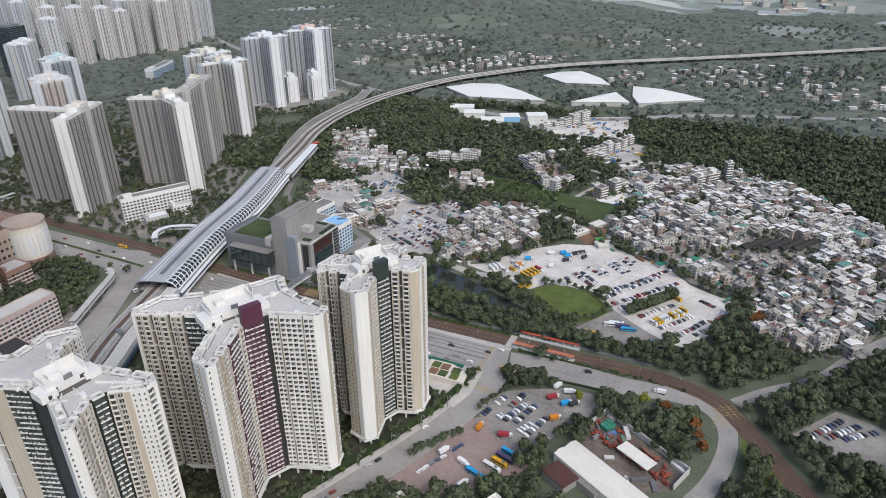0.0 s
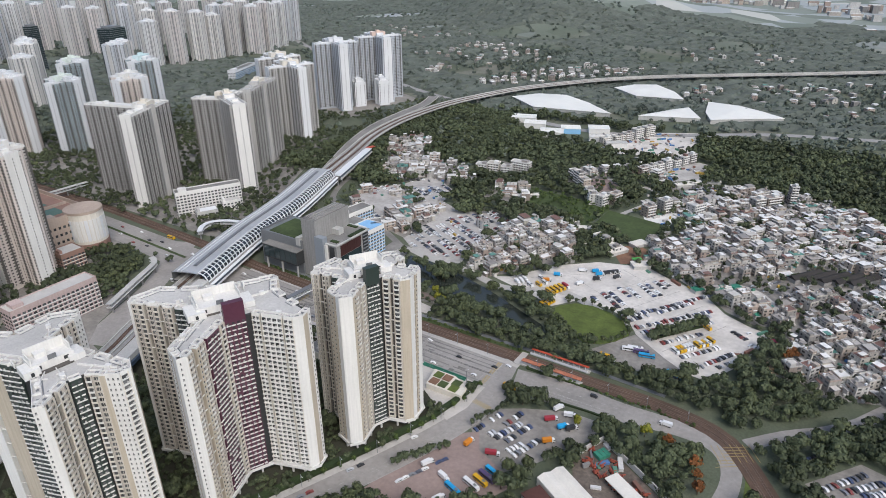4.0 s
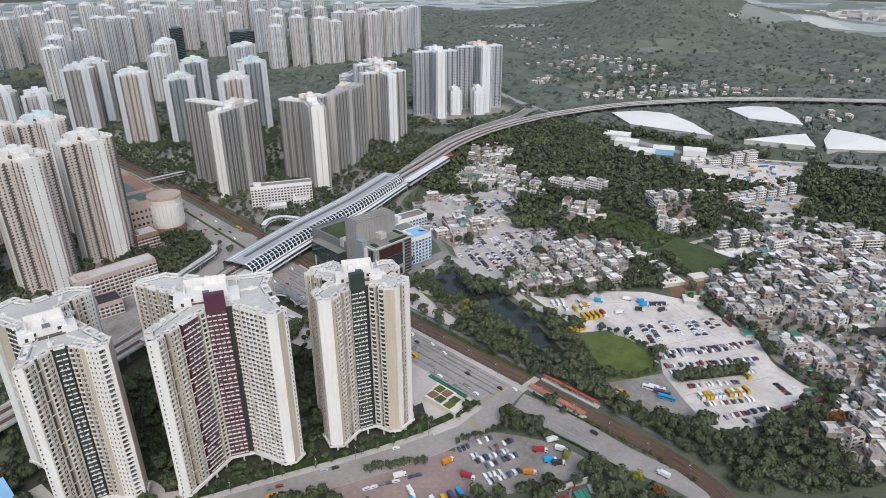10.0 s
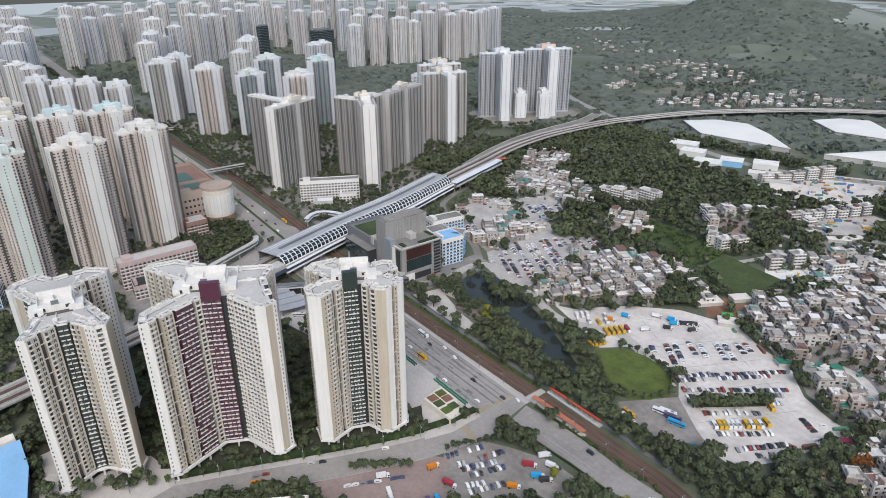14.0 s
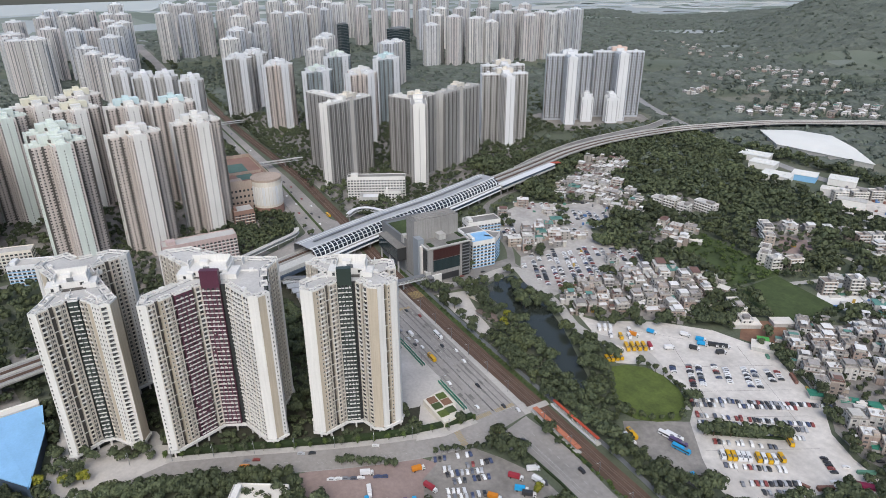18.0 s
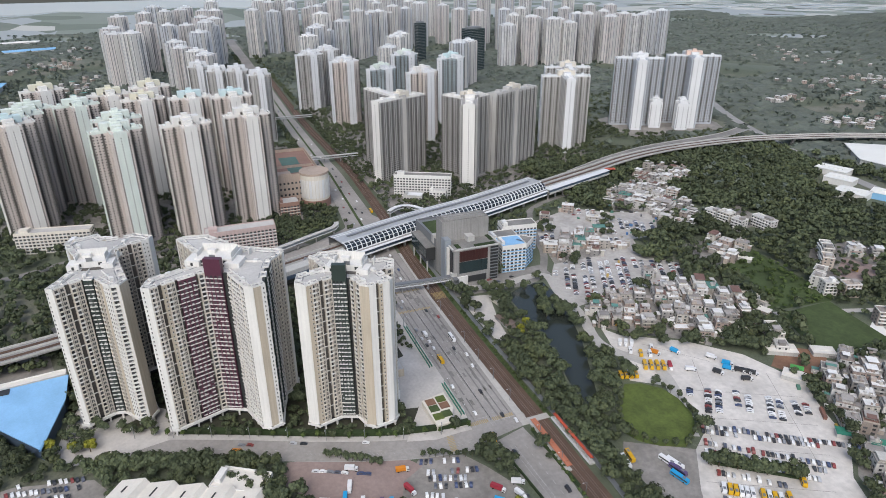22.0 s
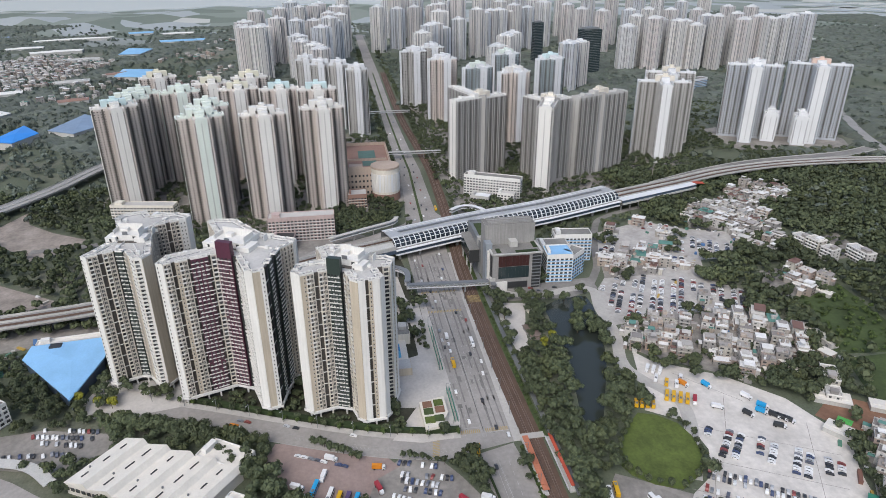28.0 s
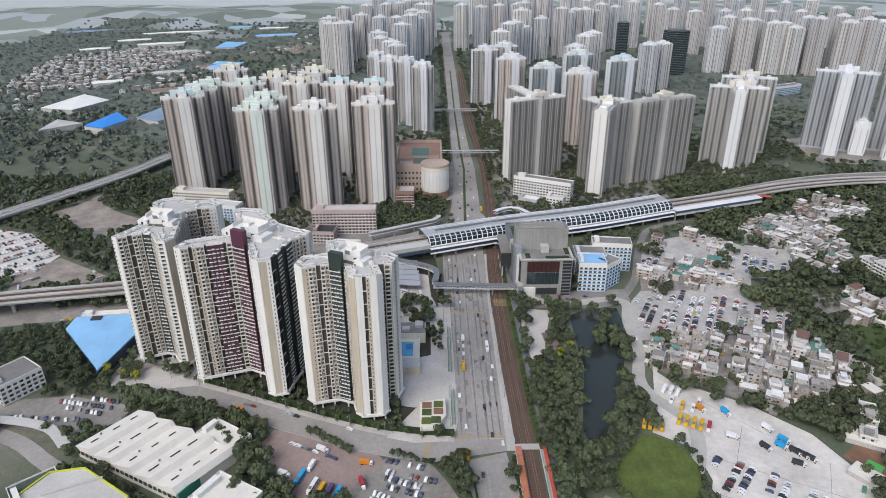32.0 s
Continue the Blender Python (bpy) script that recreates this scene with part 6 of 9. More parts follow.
fac = thing("factory", -112, 165, "white factory with sawtooth sheet roof", "factory")
fac.matrix_basis = Matrix()
P0, PU, PV = Vector((-118, 115, 0)), Vector((0.466, 0.885, 0)), Vector((-0.809, 0.588, 0))
LU, LV, NB = 84.0, 41.0, 5
put("wall", prism_mesh("wall", [tuple((P0 + PU * (u * LU) + PV * (v * LV)).xy) for u, v in ((0.01, 0.01), (0.99, 0.01), (0.99, 0.99), (0.01, 0.99))], 0, 8.2), SHEDWHITE, fac)
for k in range(NB):
    bm = bmesh.new()
    quad = []
    for u, z in ((k / NB, 8.0), ((k + 0.86) / NB, 11.4), ((k + 1) / NB, 8.0)):
        for v in (0, 1):
            quad.append(bm.verts.new(P0 + PU * (u * LU) + PV * (v * LV) + Vector((0, 0, z))))
    for i in (0, 2):
        bm.faces.new((quad[i], quad[i + 2], quad[i + 3], quad[i + 1]))
    bm.faces.new((quad[0], quad[2], quad[4]))
    bm.faces.new((quad[1], quad[5], quad[3]))
    part("roof_bay", bm, SHEDWHITE, fac, "white sheet roof bay")
    for v0 in (0.18, 0.52, 0.8):
        c = P0 + PU * ((k + 0.45) / NB * LU) + PV * (v0 * LV)
        put("skylight", Boxes().add(c.x, c.y, 9.9, 6.5 if k % 2 else 4.5, 0.8, 0.35, math.degrees(math.atan2(PV.y, PV.x))).mesh("skylight"), STEELDARK, fac, "dark roof slit")
    c = P0 + PU * ((k + 0.25) / NB * LU) + PV * (0.33 * LV)
    put("vent", Boxes().add(c.x, c.y, 9, 0.9, 0.9, 1.1).mesh("vent"), STEELGREY, fac)
for k in range(22):
    c = P0 + PU * ((k + 0.5) / 22 * LU)
    put("window", Boxes().add(c.x, c.y, 3.5, 2.4, 0.4, 2.2, math.degrees(math.atan2(PU.y, PU.x))).mesh("window"), GLASS, fac)
put("end_panel", Boxes().add(*(P0 + PU * LU + PV * 8).xy, 0, 0.6, 15, 8.3, math.degrees(math.atan2(PU.y, PU.x))).mesh("end_panel"), GREENSHEET, fac, "green corrugated end wall")
low_block("factory_annex", "flat white roofed annex of the factory", "factory", (-128, 184), (-112, 210), 16, 8, WHITE, WHITE, SHEDWHITE)
low_block("factory_annex", "pale sheet-roofed long shed", "factory", (-72, 196), (-56, 224), 26, 9, WHITE, WHITE, SHEDWHITE)
yb = thing("yellow_edged_building", -82, 132, "grey-roofed building with bright yellow-green coping", "factory")
yb.matrix_basis = Matrix()
YB = [(-66, 104), (-91, 116), (-94, 134), (-72, 168), (-52, 152)]
put("wall", prism_mesh("wall", YB, 0, 13), WHITE, yb)
put("roof", prism_mesh("roof", [(x * 0.97 - 2.3, y * 0.97 + 4) for x, y in YB], 13, 13.2), ROOFGREY, yb)
for p, q in zip(YB, YB[1:] + YB[:1]):
    put("coping", strip("coping", [p, q], 0.3, -0.5, 12.4, 14.0), YELLOWEDGE, yb, "yellow-green coping")
put("duct", Boxes().add(-80, 134, 13.2, 1.2, 30, 1.2, 25).mesh("duct"), CONCRETE_L, yb)
setting("road", strip("road_factory", smooth_path([(-150, 25), (-132, 70), (-112, 100), (-96, 130), (-70, 185), (-45, 230)], 8), 5, -5, -0.2, 0.1), ASPHALT, "dark factory lane beside white sheds", "road")
canopy_ = thing("curved_canopy", -150, 90, "pale curved canopy along the factory car park", "canopy")
canopy_.matrix_basis = Matrix()
put("roof", sweep("roof", smooth_path([(-148, 30), (-146, 60), (-138, 88), (-122, 106)], 5), [(3.5, 5.2), (3.5, 4.8), (-3.5, 4.8), (-3.5, 5.2)]), CONCRETE_L, canopy_)
for x, y, a in along(smooth_path([(-148, 30), (-146, 60), (-138, 88), (-122, 106)], 5), 10, 2):
    put("post", Boxes().add(x, y, 0, 0.4, 0.4, 4.9).mesh("post"), STEELGREY, canopy_)

# machinery yard with white hall
mh = thing("machinery_hall", -26, 280, "long white-roofed hall beside a machinery yard", "hall")
mh.matrix_basis = Matrix()
for k in range(2):
    bm = bmesh.new()
    base = Vector((-58, 284, 0)) + Vector((13, -8, 0)) * k
    run, wid = Vector((46, -22, 0)) if k else Vector((60, -2, 0)), None
    ax = Vector((0.86, -0.5, 0)) * 56
    ay = Vector((0.5, 0.86, 0)) * 9
    o0 = Vector((-55, 289, 0)) - ay * k
    ps = [o0, o0 + ay * 0.5, o0 + ay]
    zs = (6, 7.4, 6)
    top = [[bm.verts.new(p + ax * s + Vector((0, 0, z))) for p, z in zip(ps, zs)] for s in (0, 1)]
    low = [[bm.verts.new(p + ax * s) for p in (ps[0], ps[2])] for s in (0, 1)]
    for i in (0, 1):
        bm.faces.new((top[0][i], top[1][i], top[1][i + 1], top[0][i + 1]))
    bm.faces.new((low[0][0], low[1][0], top[1][0], top[0][0]))
    bm.faces.new((low[0][1], low[1][1], top[1][2], top[0][2]))
    for s in (0, 1):
        bm.faces.new((low[s][0], top[s][0], top[s][1], top[s][2], low[s][1]))
    part("roof_bay", bm, SHEDWHITE, mh, "white ribbed sheet roof")
put("side_roof", Boxes().add(-16, 300, 4.5, 22, 9, 0.5, -30).mesh("side_roof", True), SHEDWHITE, mh, "small white lean-to roof")
for dx, dy in ((-10, -3), (10, -3), (-10, 3), (10, 3)):
    ox, oy = wing_place(-30, dx, dy)
    put("post", Boxes().add(-16 + ox, 300 + oy, 0, 0.4, 0.4, 4.6).mesh("post"), STEELGREY, mh)
rr = thing("rusty_shed", -52, 268, "dark red-brown rusty flat-roofed shed", "shed", turn=-30)
put("wall", Boxes().add(0, 0, 0, 16, 12, 5).mesh("wall"), CONCRETE, rr)
put("roof", Boxes().add(0, 0, 5, 16.6, 12.6, 0.4).mesh("roof"), RUST, rr)
gr = thing("grey_flat_roof", -36, 272, "grey dirty flat-roofed store", "store", turn=-30)
put("wall", Boxes().add(0, 0, 0, 18, 14, 4.4).mesh("wall"), CONCRETE, gr)
put("roof", Boxes().add(0, 0, 4.4, 18.4, 14.4, 0.3).mesh("roof"), ROOFDIRTY, gr)
for p, q in (((-40, 335), (13, 303)), ((13, 303), (6, 286)), ((-40, 335), (-51, 310))):
    setting("yard_wall", strip("yard_wall", [p, q], 0.3, -0.3, 0, 4.2), CONCRETE_L, "pale corrugated fence round the machinery yard", "fence")

# green works fences on the road's edge
for x0, x1, y0 in ((-258, -196, 340.4), (-176, -140, 341.2)):
    n = int((x1 - x0) / 3)
    wf = thing("works_fence", x0, y0, "run of green works fence panels on the footway", "fence", group="works fences")
    for k in range(n):
        for row in (0.0, 1.9):
            put("panel", Boxes().add(k * 3.0, row, 0.26, 2.94, 0.3, 1.7).mesh("panel"), GREENSHEET, wf)
        put("post", Boxes().add(k * 3.0 - 1.45, 0, 0.2, 0.15, 0.15, 1.9).mesh("post"), STEELWHITE, wf)

# light rail stop
for nm, y, col, label in (("platform_shelter", 380.4, ORANGE, "weathered orange platform canopy of the light rail stop"), ("platform_shelter", 396.0, REDORANGE, "red platform canopy of the light rail stop")):
    st = thing(nm, -95, y, label, "platform canopy")
    put("platform", Boxes().add(0, 0, 0, 46, 3.4, 1.1).mesh("platform"), CONCRETE_L, st, "pale concrete platform")
    if col is ORANGE:
        for k in range(11):
            put("roof_panel", Boxes().add(-20.4 + k * 4.1, 0, 4.0 + 0.15 * (k % 2), 3.95, 3.6, 0.3).mesh("roof_panel", True), col, st)
    else:
        put("roof", Boxes().add(0, 0, 4.2, 44, 2.0, 0.35).mesh("roof", True), col, st)
        put("rear_screen", Boxes().add(0, -2.4, 1.1, 44, 0.2, 1.6).mesh("rear_screen"), STEELWHITE, st, "white platform screen")
    for k in range(10):
        put("post", Boxes().add(-20 + k * 4.4, 0, 1.1, 0.3, 0.3, 3.0).mesh("post"), STEELWHITE, st)

# planter plaza, club house and pool
pl = thing("planter_box", -148, 329, "cream raised planter with six beds of plants", "planter")
pl.matrix_basis = Matrix()
PLN = [(-160, 320), (-164, 337), (-147, 337.5), (-134, 331), (-133, 321)]
put("wall", prism_mesh("wall", PLN, 0, 4.5), CREAM, pl, "cream tiled wall")
for k, (x, y) in enumerate(((-156.5, 325), (-157.5, 332.5), (-149.5, 325), (-150.5, 332.5), (-141, 324.8), (-142, 331))):
    put("bed", Boxes().add(x, y, 4.5, 6.0, 6.2, 0.5).mesh("bed"), (EARTH, GRASS, ROUGHGRASS)[k % 3], pl, "planted bed")
ch = thing("club_house", -232, 312, "beige club house with flat roofs and outdoor pool", "club house")
ch.matrix_basis = Matrix()
put("main_block", Boxes().add(-246, 313, 0, 16, 20, 9).mesh("main_block"), CREAM, ch)
put("roof", Boxes().add(-246, 313, 9, 15, 19, 0.3).mesh("roof"), ROOFDIRTY, ch)
put("roof_hut", Boxes().add(-248, 318, 9, 7, 6, 3).add(-243, 308, 9, 5, 6, 2).mesh("roof_hut"), CONCRETE_L, ch)
put("pool_deck", Boxes().add(-223, 309, 0, 30, 20, 4).mesh("pool_deck"), CREAM, ch)
put("pool", Boxes().add(-224, 308, 4, 19, 12, 0.12).mesh("pool"), POOL, ch, "light blue pool water")
put("pool_deep", Boxes().add(-227, 311, 4.12, 8, 5, 0.05).mesh("pool_deep"), POOLDEEP, ch, "deep blue pool end")
put("wing", Boxes().add(-203, 312, 0, 12, 16, 6).mesh("wing"), BEIGE, ch)
put("wing_roof", Boxes().add(-203, 312, 6, 11, 15, 0.3).mesh("wing_roof"), ROOFGREY, ch)
bs = thing("bus_terminus", -345, 304, "bus terminus with long pale grey roofs", "bus station")
bs.matrix_basis = Matrix()
for k in range(5):
    put("roof_strip", Boxes().add(-368 + k * 10.5, 300 + k * 1.2, 6.5, 8.8, 26, 0.6, -8).mesh("roof_strip", True), STATIONROOF, bs, "pale grey roof strip")
    for dy in (-10, 0, 10):
        put("column", Boxes().add(-368 + k * 10.5, 300 + k * 1.2 + dy, 0, 0.8, 0.8, 6.6).mesh("column"), CONCRETE, bs)
pv = thing("pavilion", -232, 420, "weathered pavilion with long brown roof by the pond", "pavilion", turn=8)
put("wall", Boxes().add(0, 0, 0, 26, 7, 3.4).mesh("wall"), CONCRETE, pv)
put("roof", Boxes().add(0, 0, 3.4, 27, 9, 0.4).add(-6, 0, 3.8, 4, 4, 0.8).add(5, 0, 3.8, 3, 3, 0.6).mesh("roof"), mk("brown_felt_roof", (0.22, 0.17, 0.145), 0.9, amount=0.45), pv)
pk = thing("toilet_block", -268, 430, "small building with pale curved roof", "kiosk", turn=10)
put("wall", Boxes().add(0, 0, 0, 16, 8, 3.6).mesh("wall"), CREAM, pk)
put("roof", Boxes().add(0, 0, 3.6, 18, 9, 0.5).add(0, 0, 4.1, 15, 6, 0.5).mesh("roof"), CONCRETE_L, pk)
setting("pavement_pavilion", prism_mesh("pavement_pavilion", [(-290, 402), (-285, 428), (-240, 416), (-212, 412), (-215, 402), (-250, 400)], -0.2, 0.1), PLAZA, "pale park paving by the pavilion", "pavement")

# white storage domes and sheds far off
FAR_ROOFS = []


def wide_shed(name, poly, h, material, label, category):
    FAR_ROOFS.append(poly)
    b = thing(name, poly[0][0], poly[0][1], label, category)
    b.matrix_basis = Matrix()
    cx, cy = sum(p[0] for p in poly) / len(poly), sum(p[1] for p in poly) / len(poly)
    put("wall", prism_mesh("wall", [(x + (cx - x) * 0.02, y + (cy - y) * 0.02) for x, y in poly], 0, h - 0.4), CONCRETE_L, b)
    bm = bmesh.new()
    top = [bm.verts.new((x, y, h)) for x, y in poly]
    low = [bm.verts.new((x, y, h - 0.5)) for x, y in poly]
    apex = bm.verts.new((cx, cy, h + 3.5))
    for i in range(len(poly)):
        j = (i + 1) % len(poly)
        bm.faces.new((top[i], top[j], apex))
        bm.faces.new((low[i], low[j], top[j], top[i]))
    bmesh.ops.recalc_face_normals(bm, faces=bm.faces)
    part("roof", bm, material, b)
    return b


for poly in ([(-514, 1140), (-480, 1190), (-430, 1205), (-370, 1165), (-306, 1106), (-443, 1084)], [(-375, 1320), (-350, 1370), (-310, 1393), (-260, 1340), (-228, 1282), (-313, 1266)], [(-263, 1116), (-225, 1190), (-205, 1221), (-168, 1150)],
             [(-185, 1285), (-132, 1280), (-90, 1255), (-50, 1222), (-110, 1180), (-153, 1149), (-172, 1200)]):
    wide_shed("storage_hall", poly, 8, SHEDPALE, "vast off-white membrane-roofed storage hall", "storage hall")
for x, y, w, d, a, m_ in ((-425, 1012, 40, 26, 20, SHEDPALE), (-392, 985, 34, 24, 20, SHEDPALE), (-348, 952, 36, 26, 20, SHEDPALE), (-330, 985, 30, 24, 25, SKYBLUE), (-292, 1008, 32, 24, 25, SHEDPALE), (-268, 960, 40, 16, 25, SHEDWHITE), (-240, 940, 30, 12, 25, CONCRETE_L)):
    b = thing("warehouse", x, y, "white-roofed warehouse in a storage yard", "warehouse", turn=a)
    put("wall", Boxes().add(0, 0, 0, w, d, 8).mesh("wall"), WHITE if m_ is not SKYBLUE else SKYBLUE, b)
    put("roof", Boxes().add(0, 0, 8, w + 1, d + 1, 0.6).add(0, 0, 8.6, w * 0.6, 2, 0.7).mesh("roof"), SHEDPALE if m_ is SKYBLUE else m_, b)
for poly, h, m_, lb in (([(-897, -262), (-1002, -252), (-940, -205), (-880, -222)], 12, DEEPBLUE, "shed with bright blue sheet roof"), ([(-960, -200), (-1080, -180), (-1010, -110), (-930, -150)], 11, mk("dull_blue_sheet", (0.24, 0.33, 0.46), 0.6), "shed with dull blue sheet roof"),
                        ([(-880, -330), (-960, -340), (-930, -280)], 9, CONCRETE_L, "shed with grey sheet roof"), ([(-1050, -420), (-1180, -400), (-1120, -320), (-1030, -350)], 10, SHEDPALE, "warehouse with pale sheet roof"), ([(-1900, -350), (-2050, -360), (-2020, -280), (-1900, -290)], 10, SKYBLUE, "far shed with blue sheet roof"),
                        ([(-1500, -250), (-1620, -260), (-1600, -180), (-1480, -180)], 10, SKYBLUE, "far shed with blue sheet roof")):
    wide_shed("warehouse", poly, h, m_, lb, "warehouse")
DULLBLUE = MATS["dull_blue_sheet"]
PALESAND = mk("pale_sand_sheet", (0.66, 0.62, 0.50), 0.7, amount=0.2)
for x, y, w, d, m_, lb in ((-2420, -960, 250, 60, DULLBLUE, "far long shed with dull blue roof"), (-2790, -1140, 320, 60, DULLBLUE, "far long shed with dull blue roof"), (-2020, -560, 150, 44, SHEDPALE, "far long shed with pale roof"), (-2120, -690, 110, 40, SHEDPALE, "far long shed with pale roof"),
                           (-1900, -720, 90, 34, SHEDPALE, "far long shed with pale roof"), (-2850, -600, 380, 110, PALESAND, "far vast store with sand-coloured cover"), (-2240, -235, 150, 60, SKYBLUE, "far shed with blue sheet roof"), (-2520, -440, 90, 60, SKYBLUE, "far shed with blue sheet roof"),
                           (-2350, -620, 260, 30, SHEDPALE, "far long shed with pale roof"), (-2650, -830, 300, 40, SHEDPALE, "far long shed with pale roof"), (-2480, -300, 120, 40, SHEDPALE, "far long shed with pale roof"), (-1830, -430, 100, 36, CONCRETE_L, "far long shed with grey roof"),
                           (-1460, -330, 80, 40, CONCRETE_L, "shed with grey sheet roof"), (-1330, -420, 70, 34, SHEDPALE, "warehouse with pale sheet roof"), (-1560, -240, 90, 30, BRICKRED, "low shed with brown-red roof"), (-1230, -250, 60, 30, BRICKRED, "low shed with brown-red roof")):
    a = math.degrees(math.atan2(y - 320, x - 186)) + 90
    pts = [wing_place(a, u * w / 2, v * d / 2) for u, v in ((-1, -1), (1, -0.8), (0.94, 1), (-0.9, 0.85))]
    wide_shed("warehouse", [(x + p[0], y + p[1]) for p in pts], 9, m_, lb, "warehouse")
# fish ponds on the far plain, and a far low town
rp = random.Random(31)
ponds = Boxes()
for k in range(170):
    px_, py_ = rp.uniform(-3900, -1500), rp.uniform(2150, 4300)
    if ground_height(px_, py_) < 0.5 and px_ + py_ > -200:
        ponds.add(px_, py_, 0.0, rp.uniform(90, 260), rp.uniform(30, 80), 0.5, rp.choice((40, 52, 46)))
tagged(put("fish_ponds", ponds.mesh("fish_ponds"), bm_), "pale rectangular fish ponds on the far plain", "ponds", kind="stuff")
town, town_roofs = Boxes(), Boxes()
for k in range(520):
    px_, py_ = rp.gauss(-700, 420), rp.gauss(3150, 330)
    if ground_height(px_, py_) < 0.5 and py_ > 2650:
        w_, d_, h_ = rp.uniform(14, 60), rp.uniform(12, 30), rp.choice((8, 10, 14, 22, 30))
        town.add(px_, py_, 0, w_, d_, h_, rp.choice((15, 20, 105)))
        town_roofs.add(px_, py_, h_, w_ + 0.6, d_ + 0.6, 0.6, town.rows[-1][6])
tagged(put("far_town_walls", town.mesh("far_town_walls"), HOUSEWALLI), "low pale buildings of a far town", "town", kind="stuff")
tagged(put("far_town_roofs", town_roofs.mesh("far_town_roofs"), HOUSEROOFI), "pale roofs of a far town", "town", kind="stuff")
hw = thing("road_viaduct", -607, -118, "long pale concrete elevated road", "road bridge")
hw.matrix_basis = Matrix()
put("deck", sweep("deck", HIGHWAY2, [(11, 9), (11, 7.6), (-11, 7.6), (-11, 9)]), CONCRETE, hw)
put("median", strip("median", HIGHWAY2, 0.4, -0.4, 9, 9.9), CONCRETE_L, hw)
for s in (10.8, -10.8):
    put("parapet", strip("parapet", HIGHWAY2, s + 0.25, s - 0.25, 9, 10), CONCRETE_L, hw)
for x, y, a in along(HIGHWAY2, 35, 5):
    put("pier", Boxes().add(x, y, 0, 2, 7, 7.8, a).mesh("pier"), CONCRETE, hw)
setting("road", strip("road_northwest", NWROAD, 5, -5, -0.2, 0.2), ASPHALT_OLD, "dusty road by a construction ground", "road")

# ---- vehicles ----
def side_shape(name, profile, width, material):
    """A body drawn from its side view, drawn in at the roof."""
    bm = bmesh.new()
    zmax = max(z for x, z in profile)
    rows = []
    for s in (-1, 1):
        rows.append([bm.verts.new((x, s * width / 2 * (1 - 0.16 * max(0, z / zmax - 0.55)), z)) for x, z in profile])
    n = len(profile)
    bm.faces.new(rows[0])
    bm.faces.new(rows[1][::-1])
    for i in range(n):
        j = (i + 1) % n
        bm.faces.new((rows[0][j], rows[0][i], rows[1][i], rows[1][j]))
    bmesh.ops.recalc_face_normals(bm, faces=bm.faces)
    me = bpy.data.meshes.new(name)
    bm.to_mesh(me)
    bm.free()
    me.materials.append(material)
    return me


def wheel_mesh(r, w):
    bm = bmesh.new()
    bmesh.ops.create_cone(bm, cap_ends=True, segments=8, radius1=r, radius2=r, depth=w, matrix=pose(0, 0, r, 90, 0, 0))
    me = bpy.data.meshes.new("wheel")
    bm.to_mesh(me)
    bm.free()
    me.materials.append(TYRE)
    return me


WHEEL, WHEEL_BIG = wheel_mesh(0.33, 0.24), wheel_mesh(0.5, 0.4)
CAR_BODY = [(-2.2, 0.3), (2.2, 0.3), (2.25, 0.72), (1.25, 0.95), (0.5, 1.42), (-1.3, 1.45), (-2.05, 1.0), (-2.25, 0.8)]
VAN_BODY = [(-2.4, 0.35), (2.4, 0.35), (2.45, 0.95), (1.85, 1.15), (1.2, 2.0), (-2.3, 2.05), (-2.45, 1.0)]
CAR_GLASS = [(-1.75, 0.98), (1.12, 0.98), (0.48, 1.36), (-1.25, 1.38)]
VAN_GLASS = [(-1.9, 1.25), (1.75, 1.25), (1.22, 1.85), (-1.9, 1.85)]


def vehicle(name, label, category, body, glass, width, paint, wheels, wheel, extra=()):
    v = thing(name, 0, -3000, label, category, z=-50)
    put("body", side_shape("body", body, width, paint), paint, v)
    if glass:
        put("window_band", side_shape("window_band", glass, width + 0.06, GLASS), GLASS, v, "dark glass")
    for x in wheels:
        for s in (-1, 1):
            o = new("wheel", wheel)
            o.parent = v
            o.location = (x, s * (width / 2 - 0.1), 0)
    for nm, row, material in extra:
        one_box(nm, row, material, v)
    return v


car = vehicle("car", "parked saloon car in an open car park", "car", CAR_BODY, CAR_GLASS, 1.8, CARPAINT, (-1.35, 1.4), WHEEL)
van = vehicle("van", "parked van in an open car park", "van", VAN_BODY, VAN_GLASS, 1.9, CARPAINT, (-1.5, 1.5), WHEEL)


def coach(paint, label, length=11.5, band=None):
    h = length / 2
    prof = [(-h, 0.5), (h, 0.5), (h + 0.1, 1.4), (h - 0.3, 3.1), (-h + 0.1, 3.15), (-h, 2.6)]
    gl = [(-h + 0.4, 1.6), (h - 0.02, 1.6), (h - 0.2, 2.6), (-h + 0.4, 2.6)]
    return vehicle("coach", label, "coach", prof, gl, 2.5, paint, (-h * 0.55, h * 0.6), WHEEL_BIG, [("roof_hatch", (-1, 0, 3.05, 2.4, 1.3, 0.3), paint), ("roof_unit", (h * 0.5, 0, 3.05, 2.0, 1.5, 0.28), STEELGREY)])


